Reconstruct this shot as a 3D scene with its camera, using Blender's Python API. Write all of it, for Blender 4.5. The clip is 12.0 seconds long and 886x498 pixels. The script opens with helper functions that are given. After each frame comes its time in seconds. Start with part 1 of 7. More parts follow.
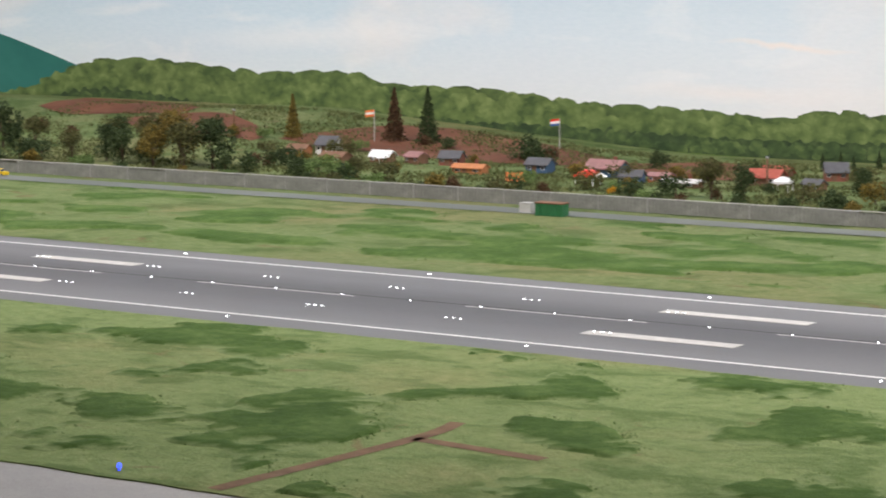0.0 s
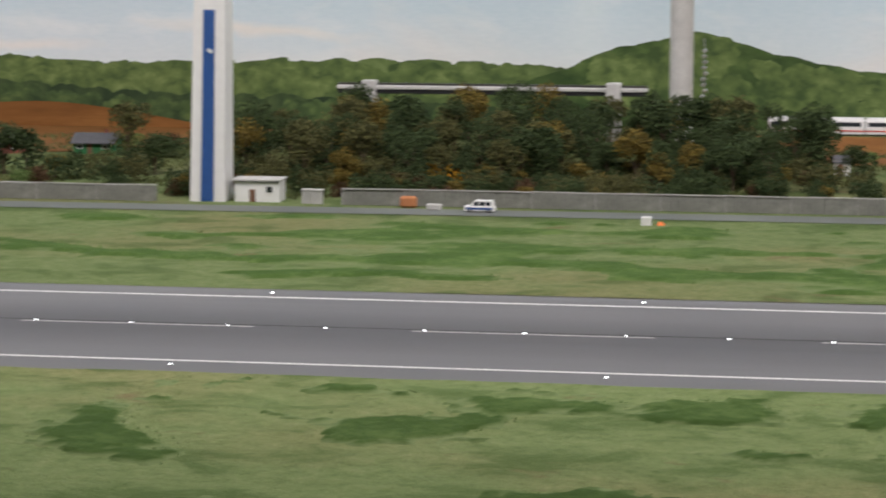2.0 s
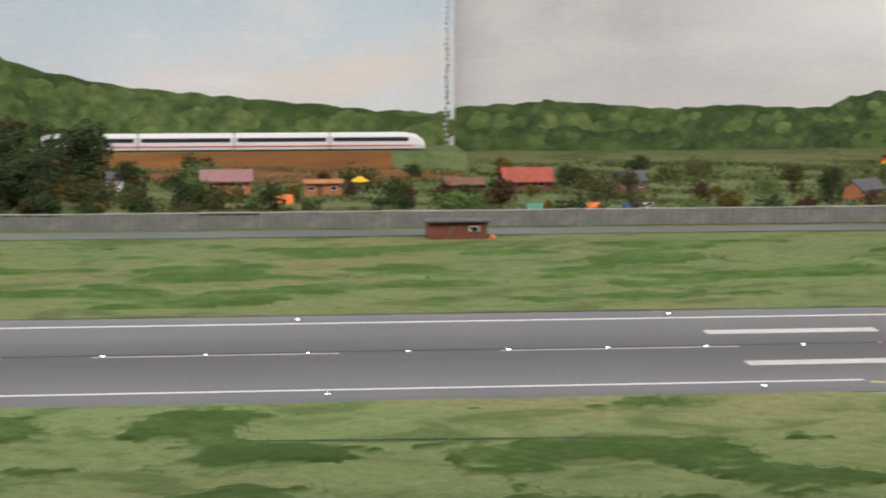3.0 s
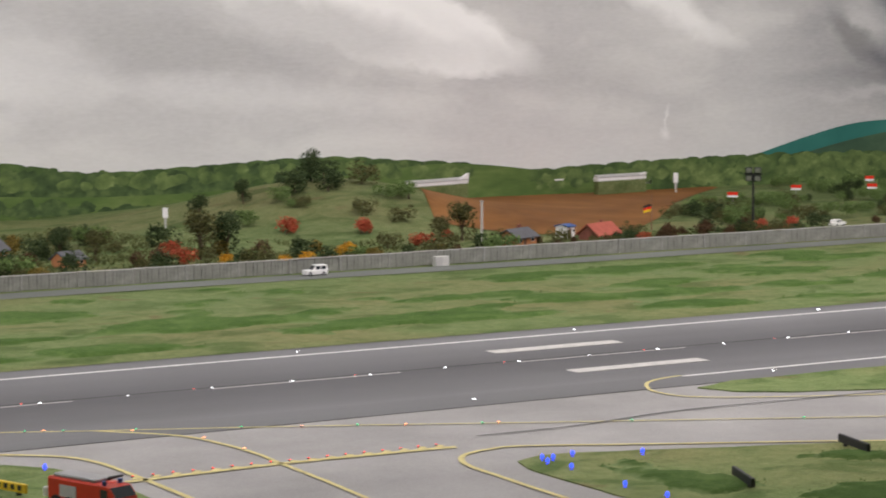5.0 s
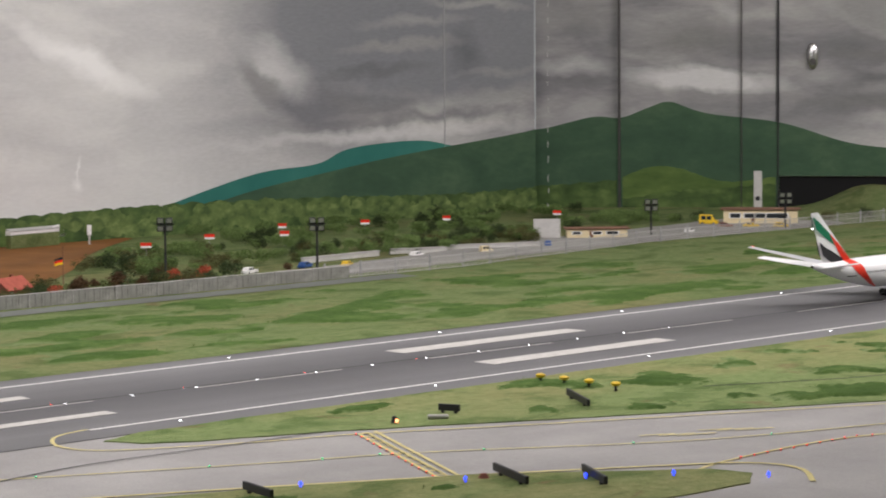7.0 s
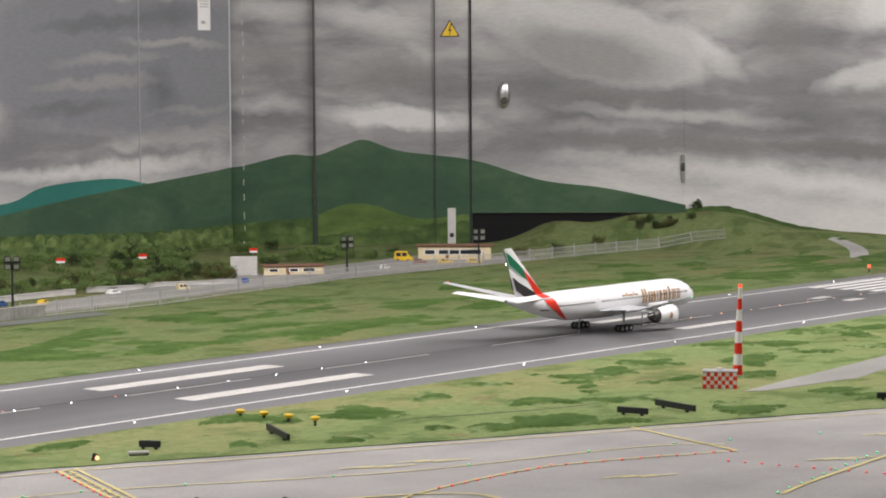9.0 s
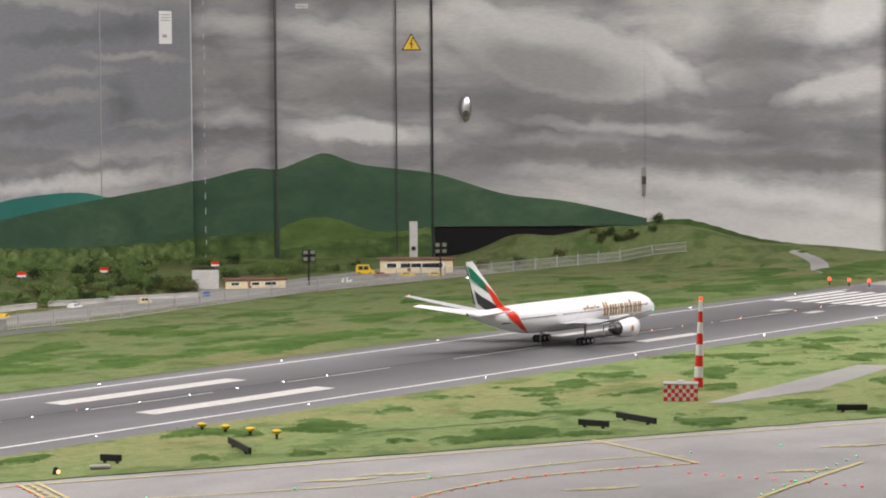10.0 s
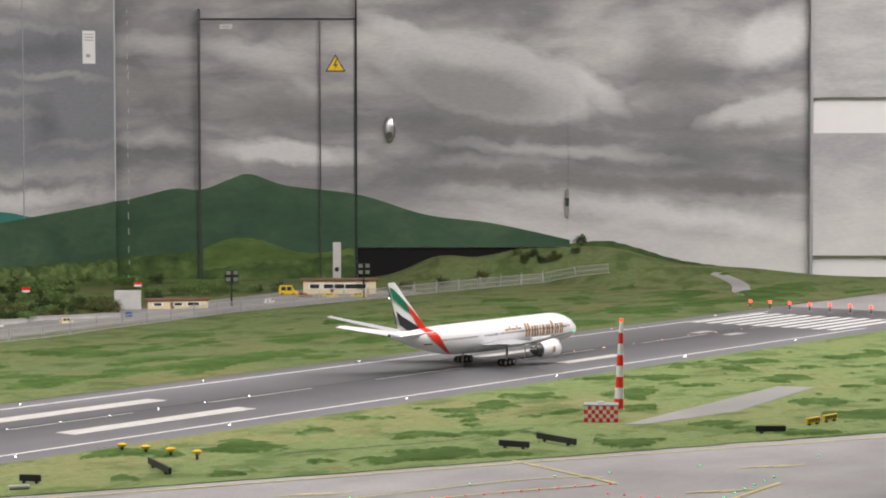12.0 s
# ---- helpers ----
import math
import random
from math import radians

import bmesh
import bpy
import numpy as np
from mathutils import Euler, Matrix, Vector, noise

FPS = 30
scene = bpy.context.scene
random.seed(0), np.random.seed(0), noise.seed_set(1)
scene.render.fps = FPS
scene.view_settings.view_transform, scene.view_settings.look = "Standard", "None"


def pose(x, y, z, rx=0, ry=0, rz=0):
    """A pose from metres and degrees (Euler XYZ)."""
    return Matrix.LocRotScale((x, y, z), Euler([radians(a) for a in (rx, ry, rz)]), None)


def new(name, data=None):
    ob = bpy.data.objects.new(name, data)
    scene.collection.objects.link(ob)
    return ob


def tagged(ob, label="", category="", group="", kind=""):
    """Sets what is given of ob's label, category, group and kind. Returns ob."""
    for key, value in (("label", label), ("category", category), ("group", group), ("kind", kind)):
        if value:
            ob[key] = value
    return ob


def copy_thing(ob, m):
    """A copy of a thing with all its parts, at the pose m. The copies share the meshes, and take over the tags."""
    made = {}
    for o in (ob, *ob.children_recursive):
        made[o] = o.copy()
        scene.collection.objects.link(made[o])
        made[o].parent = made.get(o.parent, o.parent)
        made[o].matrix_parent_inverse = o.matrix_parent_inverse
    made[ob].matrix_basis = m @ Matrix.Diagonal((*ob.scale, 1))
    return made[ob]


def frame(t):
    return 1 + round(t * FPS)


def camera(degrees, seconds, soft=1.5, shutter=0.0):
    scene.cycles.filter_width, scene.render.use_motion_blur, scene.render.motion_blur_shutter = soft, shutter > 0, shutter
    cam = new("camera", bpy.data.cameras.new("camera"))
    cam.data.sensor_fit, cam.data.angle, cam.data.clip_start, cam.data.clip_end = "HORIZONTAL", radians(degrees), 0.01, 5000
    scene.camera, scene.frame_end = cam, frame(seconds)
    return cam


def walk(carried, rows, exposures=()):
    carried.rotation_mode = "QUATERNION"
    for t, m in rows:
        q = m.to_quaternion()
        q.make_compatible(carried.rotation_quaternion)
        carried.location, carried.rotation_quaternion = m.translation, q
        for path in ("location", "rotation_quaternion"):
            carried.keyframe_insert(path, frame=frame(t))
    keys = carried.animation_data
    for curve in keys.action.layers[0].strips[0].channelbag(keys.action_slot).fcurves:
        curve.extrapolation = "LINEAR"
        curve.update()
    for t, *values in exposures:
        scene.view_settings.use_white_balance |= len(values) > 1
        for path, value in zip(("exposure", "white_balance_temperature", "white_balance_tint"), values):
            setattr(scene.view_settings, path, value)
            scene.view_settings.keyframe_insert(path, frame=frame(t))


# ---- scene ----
cam = camera(20.07, 12.0, soft=1.9, shutter=0.17)
PATH = [
    (0.0, -0.0876, 0.0485, 0.59, 82.863, 0.306, 33.475),
    (0.5, -0.0771, 0.063, 0.59, 82.484, 0.304, 29.192),
    (1.0, -0.0801, 0.0832, 0.59, 82.18, -0.04, 22.972),
    (1.5, -0.0547, 0.0881, 0.59, 82.109, -0.081, 16.08),
    (2.0, -0.028, 0.0879, 0.59, 81.867, -0.024, 9.132),
    (2.5, -0.0044, 0.086, 0.59, 82.213, -0.175, 1.356),
    (2.7, 0.0101, 0.0819, 0.59, 82.212, -0.219, -2.153),
    (4.3, -0.0086, -0.0016, 0.59, 83.806, -0.11, -23.685),
    (4.5, -0.0013, -0.0056, 0.59, 83.967, -0.147, -25.867),
    (5.0, 0.0202, -0.0171, 0.59, 84.214, 0.051, -30.35),
    (5.5, 0.0363, -0.0242, 0.59, 84.455, 0.248, -33.878),
    (6.0, 0.0486, -0.0305, 0.59, 84.721, 0.3, -37.134),
    (6.5, 0.049, -0.0337, 0.59, 85.103, 0.3, -40.26),
    (7.0, 0.0574, -0.0337, 0.59, 85.303, 0.5, -43.464),
    (7.5, 0.0467, -0.0374, 0.59, 85.58, 0.457, -46.078),
    (7.7, 0.043, -0.04, 0.59, 85.68, 0.44, -46.81),
    (9.3, 0.014, -0.064, 0.59, 86.2, 0.35, -50.76),
    (9.5, 0.0124, -0.0657, 0.59, 86.254, 0.351, -50.82),
    (10.0, 0.0141, -0.066, 0.59, 86.431, 0.389, -51.329),
    (10.5, 0.0127, -0.0683, 0.59, 86.563, 0.386, -51.943),
    (11.0, 0.0105, -0.0681, 0.59, 86.646, 0.189, -52.079),
    (11.5, 0.0089, -0.0735, 0.59, 86.776, 0.125, -52.349),
    (12.0, 0.0098, -0.0786, 0.59, 86.912, 0.095, -53.021),
]
# the clip's camera brightens and darkens its picture on the way
EXPOSURES = [(0.0, 0.68), (0.5, 0.56), (1.0, 0.30), (1.5, 0.13), (2.5, 0.34), (4.5, 0.38), (5.0, 0.22), (5.5, 0.2), (6.5, 0.26), (7.0, 0.24), (7.5, 0.3), (9.5, 0.52), (10.5, 0.5), (12.0, 0.46)]
walk(cam, [(r[0], pose(*r[1:])) for r in PATH], EXPOSURES)

# ---- light: the hall's ceiling lights over the layout ----
world = bpy.data.worlds.new("hall")
scene.world = world
world.use_nodes = True
world.node_tree.nodes["Background"].inputs[0].default_value = (1.0, 1.0, 1.0, 1)
world.node_tree.nodes["Background"].inputs[1].default_value = 0.25
for lx, ly, e in ((-4.8, 3.7, 105), (-0.9, 3.7, 95), (2.9, 3.5, 100), (6.4, 1.9, 140)):
    lamp = bpy.data.lights.new("ceiling_panel_light", "AREA")
    lamp.shape, lamp.size, lamp.size_y, lamp.energy = "RECTANGLE", 3.2, 1.2, e
    lamp.color = (1.0, 0.935, 0.97)
    new("ceiling_panel_light", lamp).matrix_world = pose(lx, ly, 2.5, 29, 0, 0)


# ---- materials ----
def mat(name, rough=0.6, metal=0.0, spec=0.4):
    m = bpy.data.materials.new(name)
    m.use_nodes = True
    b = m.node_tree.nodes["Principled BSDF"]
    b.inputs["Roughness"].default_value = rough
    b.inputs["Metallic"].default_value = metal
    b.inputs["Specular IOR Level"].default_value = spec
    return m, m.node_tree, b


def nd(tree, kind, **vals):
    n = tree.nodes.new(kind)
    for k, v in vals.items():
        n.inputs[k.replace("_", " ")].default_value = v
    return n


def ramp(tree, fac, stops, mode="LINEAR"):
    r = tree.nodes.new("ShaderNodeValToRGB")
    r.color_ramp.interpolation = mode
    while len(r.color_ramp.elements) < len(stops):
        r.color_ramp.elements.new(0.5)
    for e, (p, c) in zip(r.color_ramp.elements, stops):
        e.position, e.color = p, (*c, 1)
    tree.links.new(fac, r.inputs[0])
    return r.outputs[0]


def noise_tex(tree, vec, scale, detail=4, rough=0.55, dist=0.0):
    n = nd(tree, "ShaderNodeTexNoise", Scale=scale, Detail=detail, Roughness=rough, Distortion=dist)
    tree.links.new(vec, n.inputs["Vector"])
    return n.outputs["Fac"]


def coords(tree, scale=(1, 1, 1), which="Object"):
    tc = tree.nodes.new("ShaderNodeTexCoord")
    mp = tree.nodes.new("ShaderNodeMapping")
    mp.inputs["Scale"].default_value = scale
    tree.links.new(tc.outputs[which], mp.inputs[0])
    return mp.outputs[0]


def mix(tree, fac, a, b, mode="MIX"):
    m = tree.nodes.new("ShaderNodeMix")
    m.data_type, m.blend_type = "RGBA", mode
    for sock, v in ((m.inputs[0], fac), (m.inputs[6], a), (m.inputs[7], b)):
        if isinstance(v, (int, float)):
            sock.default_value = v
        elif isinstance(v, tuple):
            sock.default_value = (*v, 1)
        else:
            tree.links.new(v, sock)
    return m.outputs[2]


def math_node(tree, op, a, b=0.0, clamp=False):
    m = tree.nodes.new("ShaderNodeMath")
    m.operation, m.use_clamp = op, clamp
    for sock, v in zip(m.inputs, (a, b)):
        if isinstance(v, (int, float)):
            sock.default_value = v
        else:
            tree.links.new(v, sock)
    return m.outputs[0]


def bump(tree, b, height, strength=0.3, dist=0.002):
    n = nd(tree, "ShaderNodeBump", Strength=strength, Distance=dist)
    tree.links.new(height, n.inputs["Height"])
    tree.links.new(n.outputs[0], b.inputs["Normal"])


def speckled(name, colour, rough=0.6, metal=0.0, vary=0.18, scale=60.0, relief=0.15, spec=0.4):
    """Paint or stuff of one colour with grain and blotches at two scales."""
    m, t, b = mat(name, rough, metal, spec)
    v = coords(t)
    n1 = noise_tex(t, v, scale)
    n2 = noise_tex(t, v, scale * 6, 2)
    lo = tuple(c * (1 - vary) for c in colour)
    hi = tuple(min(1, c * (1 + vary)) for c in colour)
    f = math_node(t, "ADD", math_node(t, "MULTIPLY", n1, 0.7), math_node(t, "MULTIPLY", n2, 0.3))
    t.links.new(ramp(t, f, [(0.3, lo), (0.7, hi)]), b.inputs["Base Color"])
    if relief:
        bump(t, b, n2, relief, 0.0008)
    return m


def foliage(name, dark, light):
    """Foam flock leaves, varied leaf by leaf."""
    m, t, b = mat(name, 0.85, 0, 0.2)
    g = t.nodes.new("ShaderNodeNewGeometry")
    n = noise_tex(t, coords(t), 45, 3)
    f = math_node(t, "ADD", math_node(t, "MULTIPLY", g.outputs["Random Per Island"], 0.6), math_node(t, "MULTIPLY", n, 0.5))
    t.links.new(ramp(t, f, [(0.15, dark), (0.85, light)]), b.inputs["Base Color"])
    return m


def glow(name, colour, strength):
    m, t, b = mat(name, 0.4)
    b.inputs["Base Color"].default_value = (*colour, 1)
    b.inputs["Emission Color"].default_value = (*colour, 1)
    b.inputs["Emission Strength"].default_value = strength
    return m


def grass_material(name, shift=0.0, tone=1.0):
    m, t, b = mat(name, 0.95, 0, 0.1)
    v = coords(t)
    vs = coords(t, (0.8, 1.1, 1))
    patch = noise_tex(t, vs, 8.5, 5, 0.6, 0.4)
    broad = noise_tex(t, vs, 1.7, 3)
    fine = noise_tex(t, v, 240, 3, 0.7)
    mid = noise_tex(t, v, 42, 4, 0.65)
    base = ramp(t, mid, [(0.25, (0.15, 0.215, 0.078)), (0.5, (0.215, 0.285, 0.115)), (0.75, (0.285, 0.34, 0.16))])
    dry = ramp(t, mid, [(0.3, (0.23, 0.235, 0.10)), (0.7, (0.34, 0.315, 0.16))])
    dark = ramp(t, mid, [(0.3, (0.045, 0.095, 0.022)), (0.7, (0.085, 0.158, 0.042))])
    c = mix(t, ramp(t, broad, [(0.48 + shift, (0, 0, 0)), (0.66 + shift, (0.7, 0.7, 0.7))]), base, dry)
    edge = math_node(t, "ADD", patch, math_node(t, "MULTIPLY", math_node(t, "SUBTRACT", mid, 0.5), 0.36))
    c = mix(t, ramp(t, edge, [(0.515, (0, 0, 0)), (0.62, (0.6, 0.6, 0.6))]), c, dark)
    soil = noise_tex(t, coords(t, (0.9, 1.3, 1)), 6.5, 4, 0.6, 0.8)
    c = mix(t, ramp(t, soil, [(0.63, (0, 0, 0)), (0.71, (0.6, 0.6, 0.6))]), c, (0.22, 0.15, 0.085))
    c = mix(t, 0.35, c, ramp(t, fine, [(0.3, (0.25, 0.25, 0.25)), (0.7, (0.75, 0.75, 0.75))]), "OVERLAY")
    c = mix(t, 1.0, c, (tone * 1.02, tone, tone * 0.96), "MULTIPLY")
    t.links.new(c, b.inputs["Base Color"])
    hsum = math_node(t, "ADD", fine, math_node(t, "MULTIPLY", edge, 4.0))
    bump(t, b, hsum, 0.8, 0.004)
    return m


def asphalt_material(name, tone, streak=0.35, rubber=0.0):
    m, t, b = mat(name, 0.7, 0, 0.35)
    v = coords(t)
    grain = noise_tex(t, v, 420, 2, 0.8)
    blot = noise_tex(t, v, 3.5, 5, 0.6)
    lanes = noise_tex(t, coords(t, (0.25, 9, 1)), 1.0, 3, 0.5)
    f = math_node(t, "ADD", math_node(t, "MULTIPLY", blot, 1 - streak), math_node(t, "MULTIPLY", lanes, streak))
    c = ramp(t, f, [(0.3, tuple(x * 0.72 for x in tone)), (0.7, tuple(x * 1.25 for x in tone))])
    if rubber:
        tc = t.nodes.new("ShaderNodeTexCoord")
        sep = t.nodes.new("ShaderNodeSeparateXYZ")
        t.links.new(tc.outputs["Object"], sep.inputs[0])
        off = math_node(t, "ABSOLUTE", math_node(t, "SUBTRACT", sep.outputs[1], 3.37))
        worn = math_node(t, "SUBTRACT", 1.0, math_node(t, "MULTIPLY", off, 4.5), True)
        worn = math_node(t, "MULTIPLY", worn, math_node(t, "MULTIPLY", lanes, 2.0 * rubber), True)
        c = mix(t, worn, c, (0.045, 0.044, 0.046))
    c = mix(t, 0.25, c, ramp(t, grain, [(0.3, (0.2, 0.2, 0.2)), (0.7, (0.8, 0.8, 0.8))]), "OVERLAY")
    t.links.new(c, b.inputs["Base Color"])
    t.links.new(ramp(t, blot, [(0.3, (0.6, 0.6, 0.6)), (0.7, (0.8, 0.8, 0.8))]), b.inputs["Roughness"])
    bump(t, b, grain, 0.15, 0.0006)
    return m


def daub(tree, x, z, cx, cz, rx, rz, lean=0.0, soft=0.35):
    """A brushed patch in the wall's plane: 1 in the middle, 0 outside."""
    dx, dz = math_node(tree, "SUBTRACT", x, cx), math_node(tree, "SUBTRACT", z, cz)
    c, k = math.cos(math.radians(lean)), math.sin(math.radians(lean))
    u = math_node(tree, "ADD", math_node(tree, "MULTIPLY", dx, c / rx), math_node(tree, "MULTIPLY", dz, k / rx))
    v = math_node(tree, "ADD", math_node(tree, "MULTIPLY", dx, -k / rz), math_node(tree, "MULTIPLY", dz, c / rz))
    r = math_node(tree, "SQRT", math_node(tree, "ADD", math_node(tree, "MULTIPLY", u, u), math_node(tree, "MULTIPLY", v, v)))
    return math_node(tree, "DIVIDE", math_node(tree, "SUBTRACT", 1.0, r), soft, True)


def sky_paint(name, kind, x0=0.0, x1=1.0, clouds=(), wander=0.16):
    """A mural's painted sky; x0 and x1: where it turns from pale to stormy along the wall; clouds: its brushed patches."""
    m, t, b = mat(name, 0.75, 0, 0.25)
    tc = t.nodes.new("ShaderNodeTexCoord")
    sep = t.nodes.new("ShaderNodeSeparateXYZ")
    t.links.new(tc.outputs["Object"], sep.inputs[0])
    v = coords(t, (0.85, 1, 2.1))
    big = noise_tex(t, v, 1.5, 5, 0.48, 0.35)
    wisps = noise_tex(t, coords(t, (0.8, 1, 2.6)), 4.0, 5, 0.5, 0.5)
    brush = noise_tex(t, coords(t, (4, 1, 14)), 9, 3, 0.6)
    if kind == "fair":
        low = math_node(t, "MULTIPLY", sep.outputs[2], 1.6, True)
        c = ramp(t, low, [(0.15, (0.74, 0.77, 0.76)), (0.5, (0.58, 0.69, 0.74)), (1.0, (0.42, 0.57, 0.67))])
        c = mix(t, ramp(t, big, [(0.53, (0, 0, 0)), (0.68, (0.6, 0.6, 0.6))]), c, (0.80, 0.76, 0.72))
        c = mix(t, ramp(t, wisps, [(0.55, (0, 0, 0)), (0.75, (0.5, 0.5, 0.5))]), c, (0.87, 0.86, 0.83))
    else:
        f = math_node(t, "ADD", math_node(t, "MULTIPLY", big, 0.6), math_node(t, "MULTIPLY", wisps, 0.4))
        storm = ramp(t, f, [(0.36, (0.17, 0.168, 0.175)), (0.46, (0.23, 0.226, 0.232)), (0.52, (0.31, 0.302, 0.30)), (0.58, (0.40, 0.392, 0.38)), (0.68, (0.54, 0.53, 0.50))])
        pale = ramp(t, f, [(0.3, (0.47, 0.467, 0.465)), (0.49, (0.56, 0.552, 0.54)), (0.56, (0.63, 0.622, 0.60)), (0.72, (0.72, 0.71, 0.68))])
        along = math_node(t, "DIVIDE", math_node(t, "SUBTRACT", sep.outputs[0], x0), x1 - x0, True)
        c = mix(t, along, pale, storm)
        haze = math_node(t, "SUBTRACT", 0.34, sep.outputs[2])
        c = mix(t, math_node(t, "MULTIPLY", haze, 2.6, True), c, (0.70, 0.69, 0.66))
    if clouds:
        n1, n2 = noise_tex(t, coords(t, (1, 1, 1.4)), 5.0, 4, 0.55), noise_tex(t, coords(t, (1, 1, 1.4), "Object"), 6.3, 4, 0.55, 0.2)
        x = math_node(t, "ADD", sep.outputs[0], math_node(t, "MULTIPLY", math_node(t, "SUBTRACT", n1, 0.5), wander))
        z = math_node(t, "ADD", sep.outputs[2], math_node(t, "MULTIPLY", math_node(t, "SUBTRACT", n2, 0.5), wander * 0.7))
        for cx, cz, rx, rz, lean, soft, tone, strength in clouds:
            colour = tone if isinstance(tone, tuple) else (tone * 1.01, tone, tone * 0.975)
            c = mix(t, math_node(t, "MULTIPLY", daub(t, x, z, cx, cz, rx, rz, lean, soft), strength), c, colour)
    c = mix(t, 0.16, c, ramp(t, brush, [(0.3, (0.3, 0.3, 0.3)), (0.7, (0.7, 0.7, 0.7))]), "OVERLAY")
    t.links.new(c, b.inputs["Base Color"])
    bump(t, b, brush, 0.08, 0.002)
    return m


# painted clouds: along the wall, height, half length, half height, lean, softness, tone, strength
CLOUDS_LONG = (
    (1.2, 0.36, 0.75, 0.20, 4, 0.8, 0.82, 0.9), (1.0, 0.50, 0.35, 0.08, 6, 0.5, 0.88, 0.8), (1.35, 0.575, 0.25, 0.05, 0, 0.6, 0.42, 0.7), (2.0, 0.465, 0.42, 0.09, -8, 0.5, 0.47, 0.8), (1.47, 0.30, 0.10, 0.03, 0, 0.7, 0.56, 0.7), (2.2, 0.32, 0.8, 0.06, -4, 0.9, 0.74, 0.6),
    (2.3, 0.24, 0.9, 0.05, -2, 1.0, 0.60, 0.5),
    (2.60, 0.545, 0.64, 0.13, -14, 0.16, 0.90, 1.0), (2.46, 0.505, 0.55, 0.105, -12, 0.6, 0.60, 0.85), (2.92, 0.49, 0.28, 0.04, -24, 0.6, 0.86, 0.8), (3.3, 0.36, 0.5, 0.10, -10, 0.9, 0.50, 0.6),
    (3.68, 0.545, 0.34, 0.055, -24, 0.75, 0.88, 0.85), (3.50, 0.47, 0.36, 0.06, -24, 0.9, 0.56, 0.7),
    (5.15, 0.66, 0.95, 0.31, 0, 0.28, (0.215, 0.22, 0.235), 0.95), (4.52, 0.42, 0.26, 0.10, -28, 0.5, (0.185, 0.185, 0.20), 0.9),
    (4.44, 0.51, 0.20, 0.09, -32, 0.8, 0.60, 0.85), (4.37, 0.475, 0.14, 0.06, -32, 0.6, 0.27, 0.85),
    (5.2, 0.345, 0.55, 0.028, 2, 0.8, (0.19, 0.19, 0.20), 0.8),
    (5.05, 0.665, 0.30, 0.026, 3, 0.9, 0.36, 0.7), (5.35, 0.82, 0.22, 0.06, 0, 0.8, (0.13, 0.135, 0.145), 0.7), (5.28, 0.56, 0.10, 0.12, 0, 0.9, (0.12, 0.125, 0.135), 0.7),
    (5.45, 0.49, 0.30, 0.02, 2, 0.9, 0.33, 0.6), (5.0, 0.585, 0.34, 0.028, 3, 0.6, 0.31, 0.8), (5.35, 0.72, 0.30, 0.022, -3, 0.6, 0.36, 0.8), (5.05, 0.79, 0.40, 0.035, 4, 0.6, (0.15, 0.155, 0.165), 0.8), (5.48, 0.41, 0.18, 0.03, 0, 0.7, 0.33, 0.7), (4.85, 0.50, 0.30, 0.03, 4, 0.7, (0.16, 0.162, 0.172), 0.8), (5.0, 0.90, 0.5, 0.03, -3, 0.7, 0.36, 0.8), (4.9, 0.29, 0.9, 0.03, 1, 0.9, 0.66, 0.7), (3.66, 0.17, 0.03, 0.03, 0, 0.8, 0.80, 0.8), (3.662, 0.22, 0.006, 0.06, 0, 0.8, 0.82, 0.7),
)
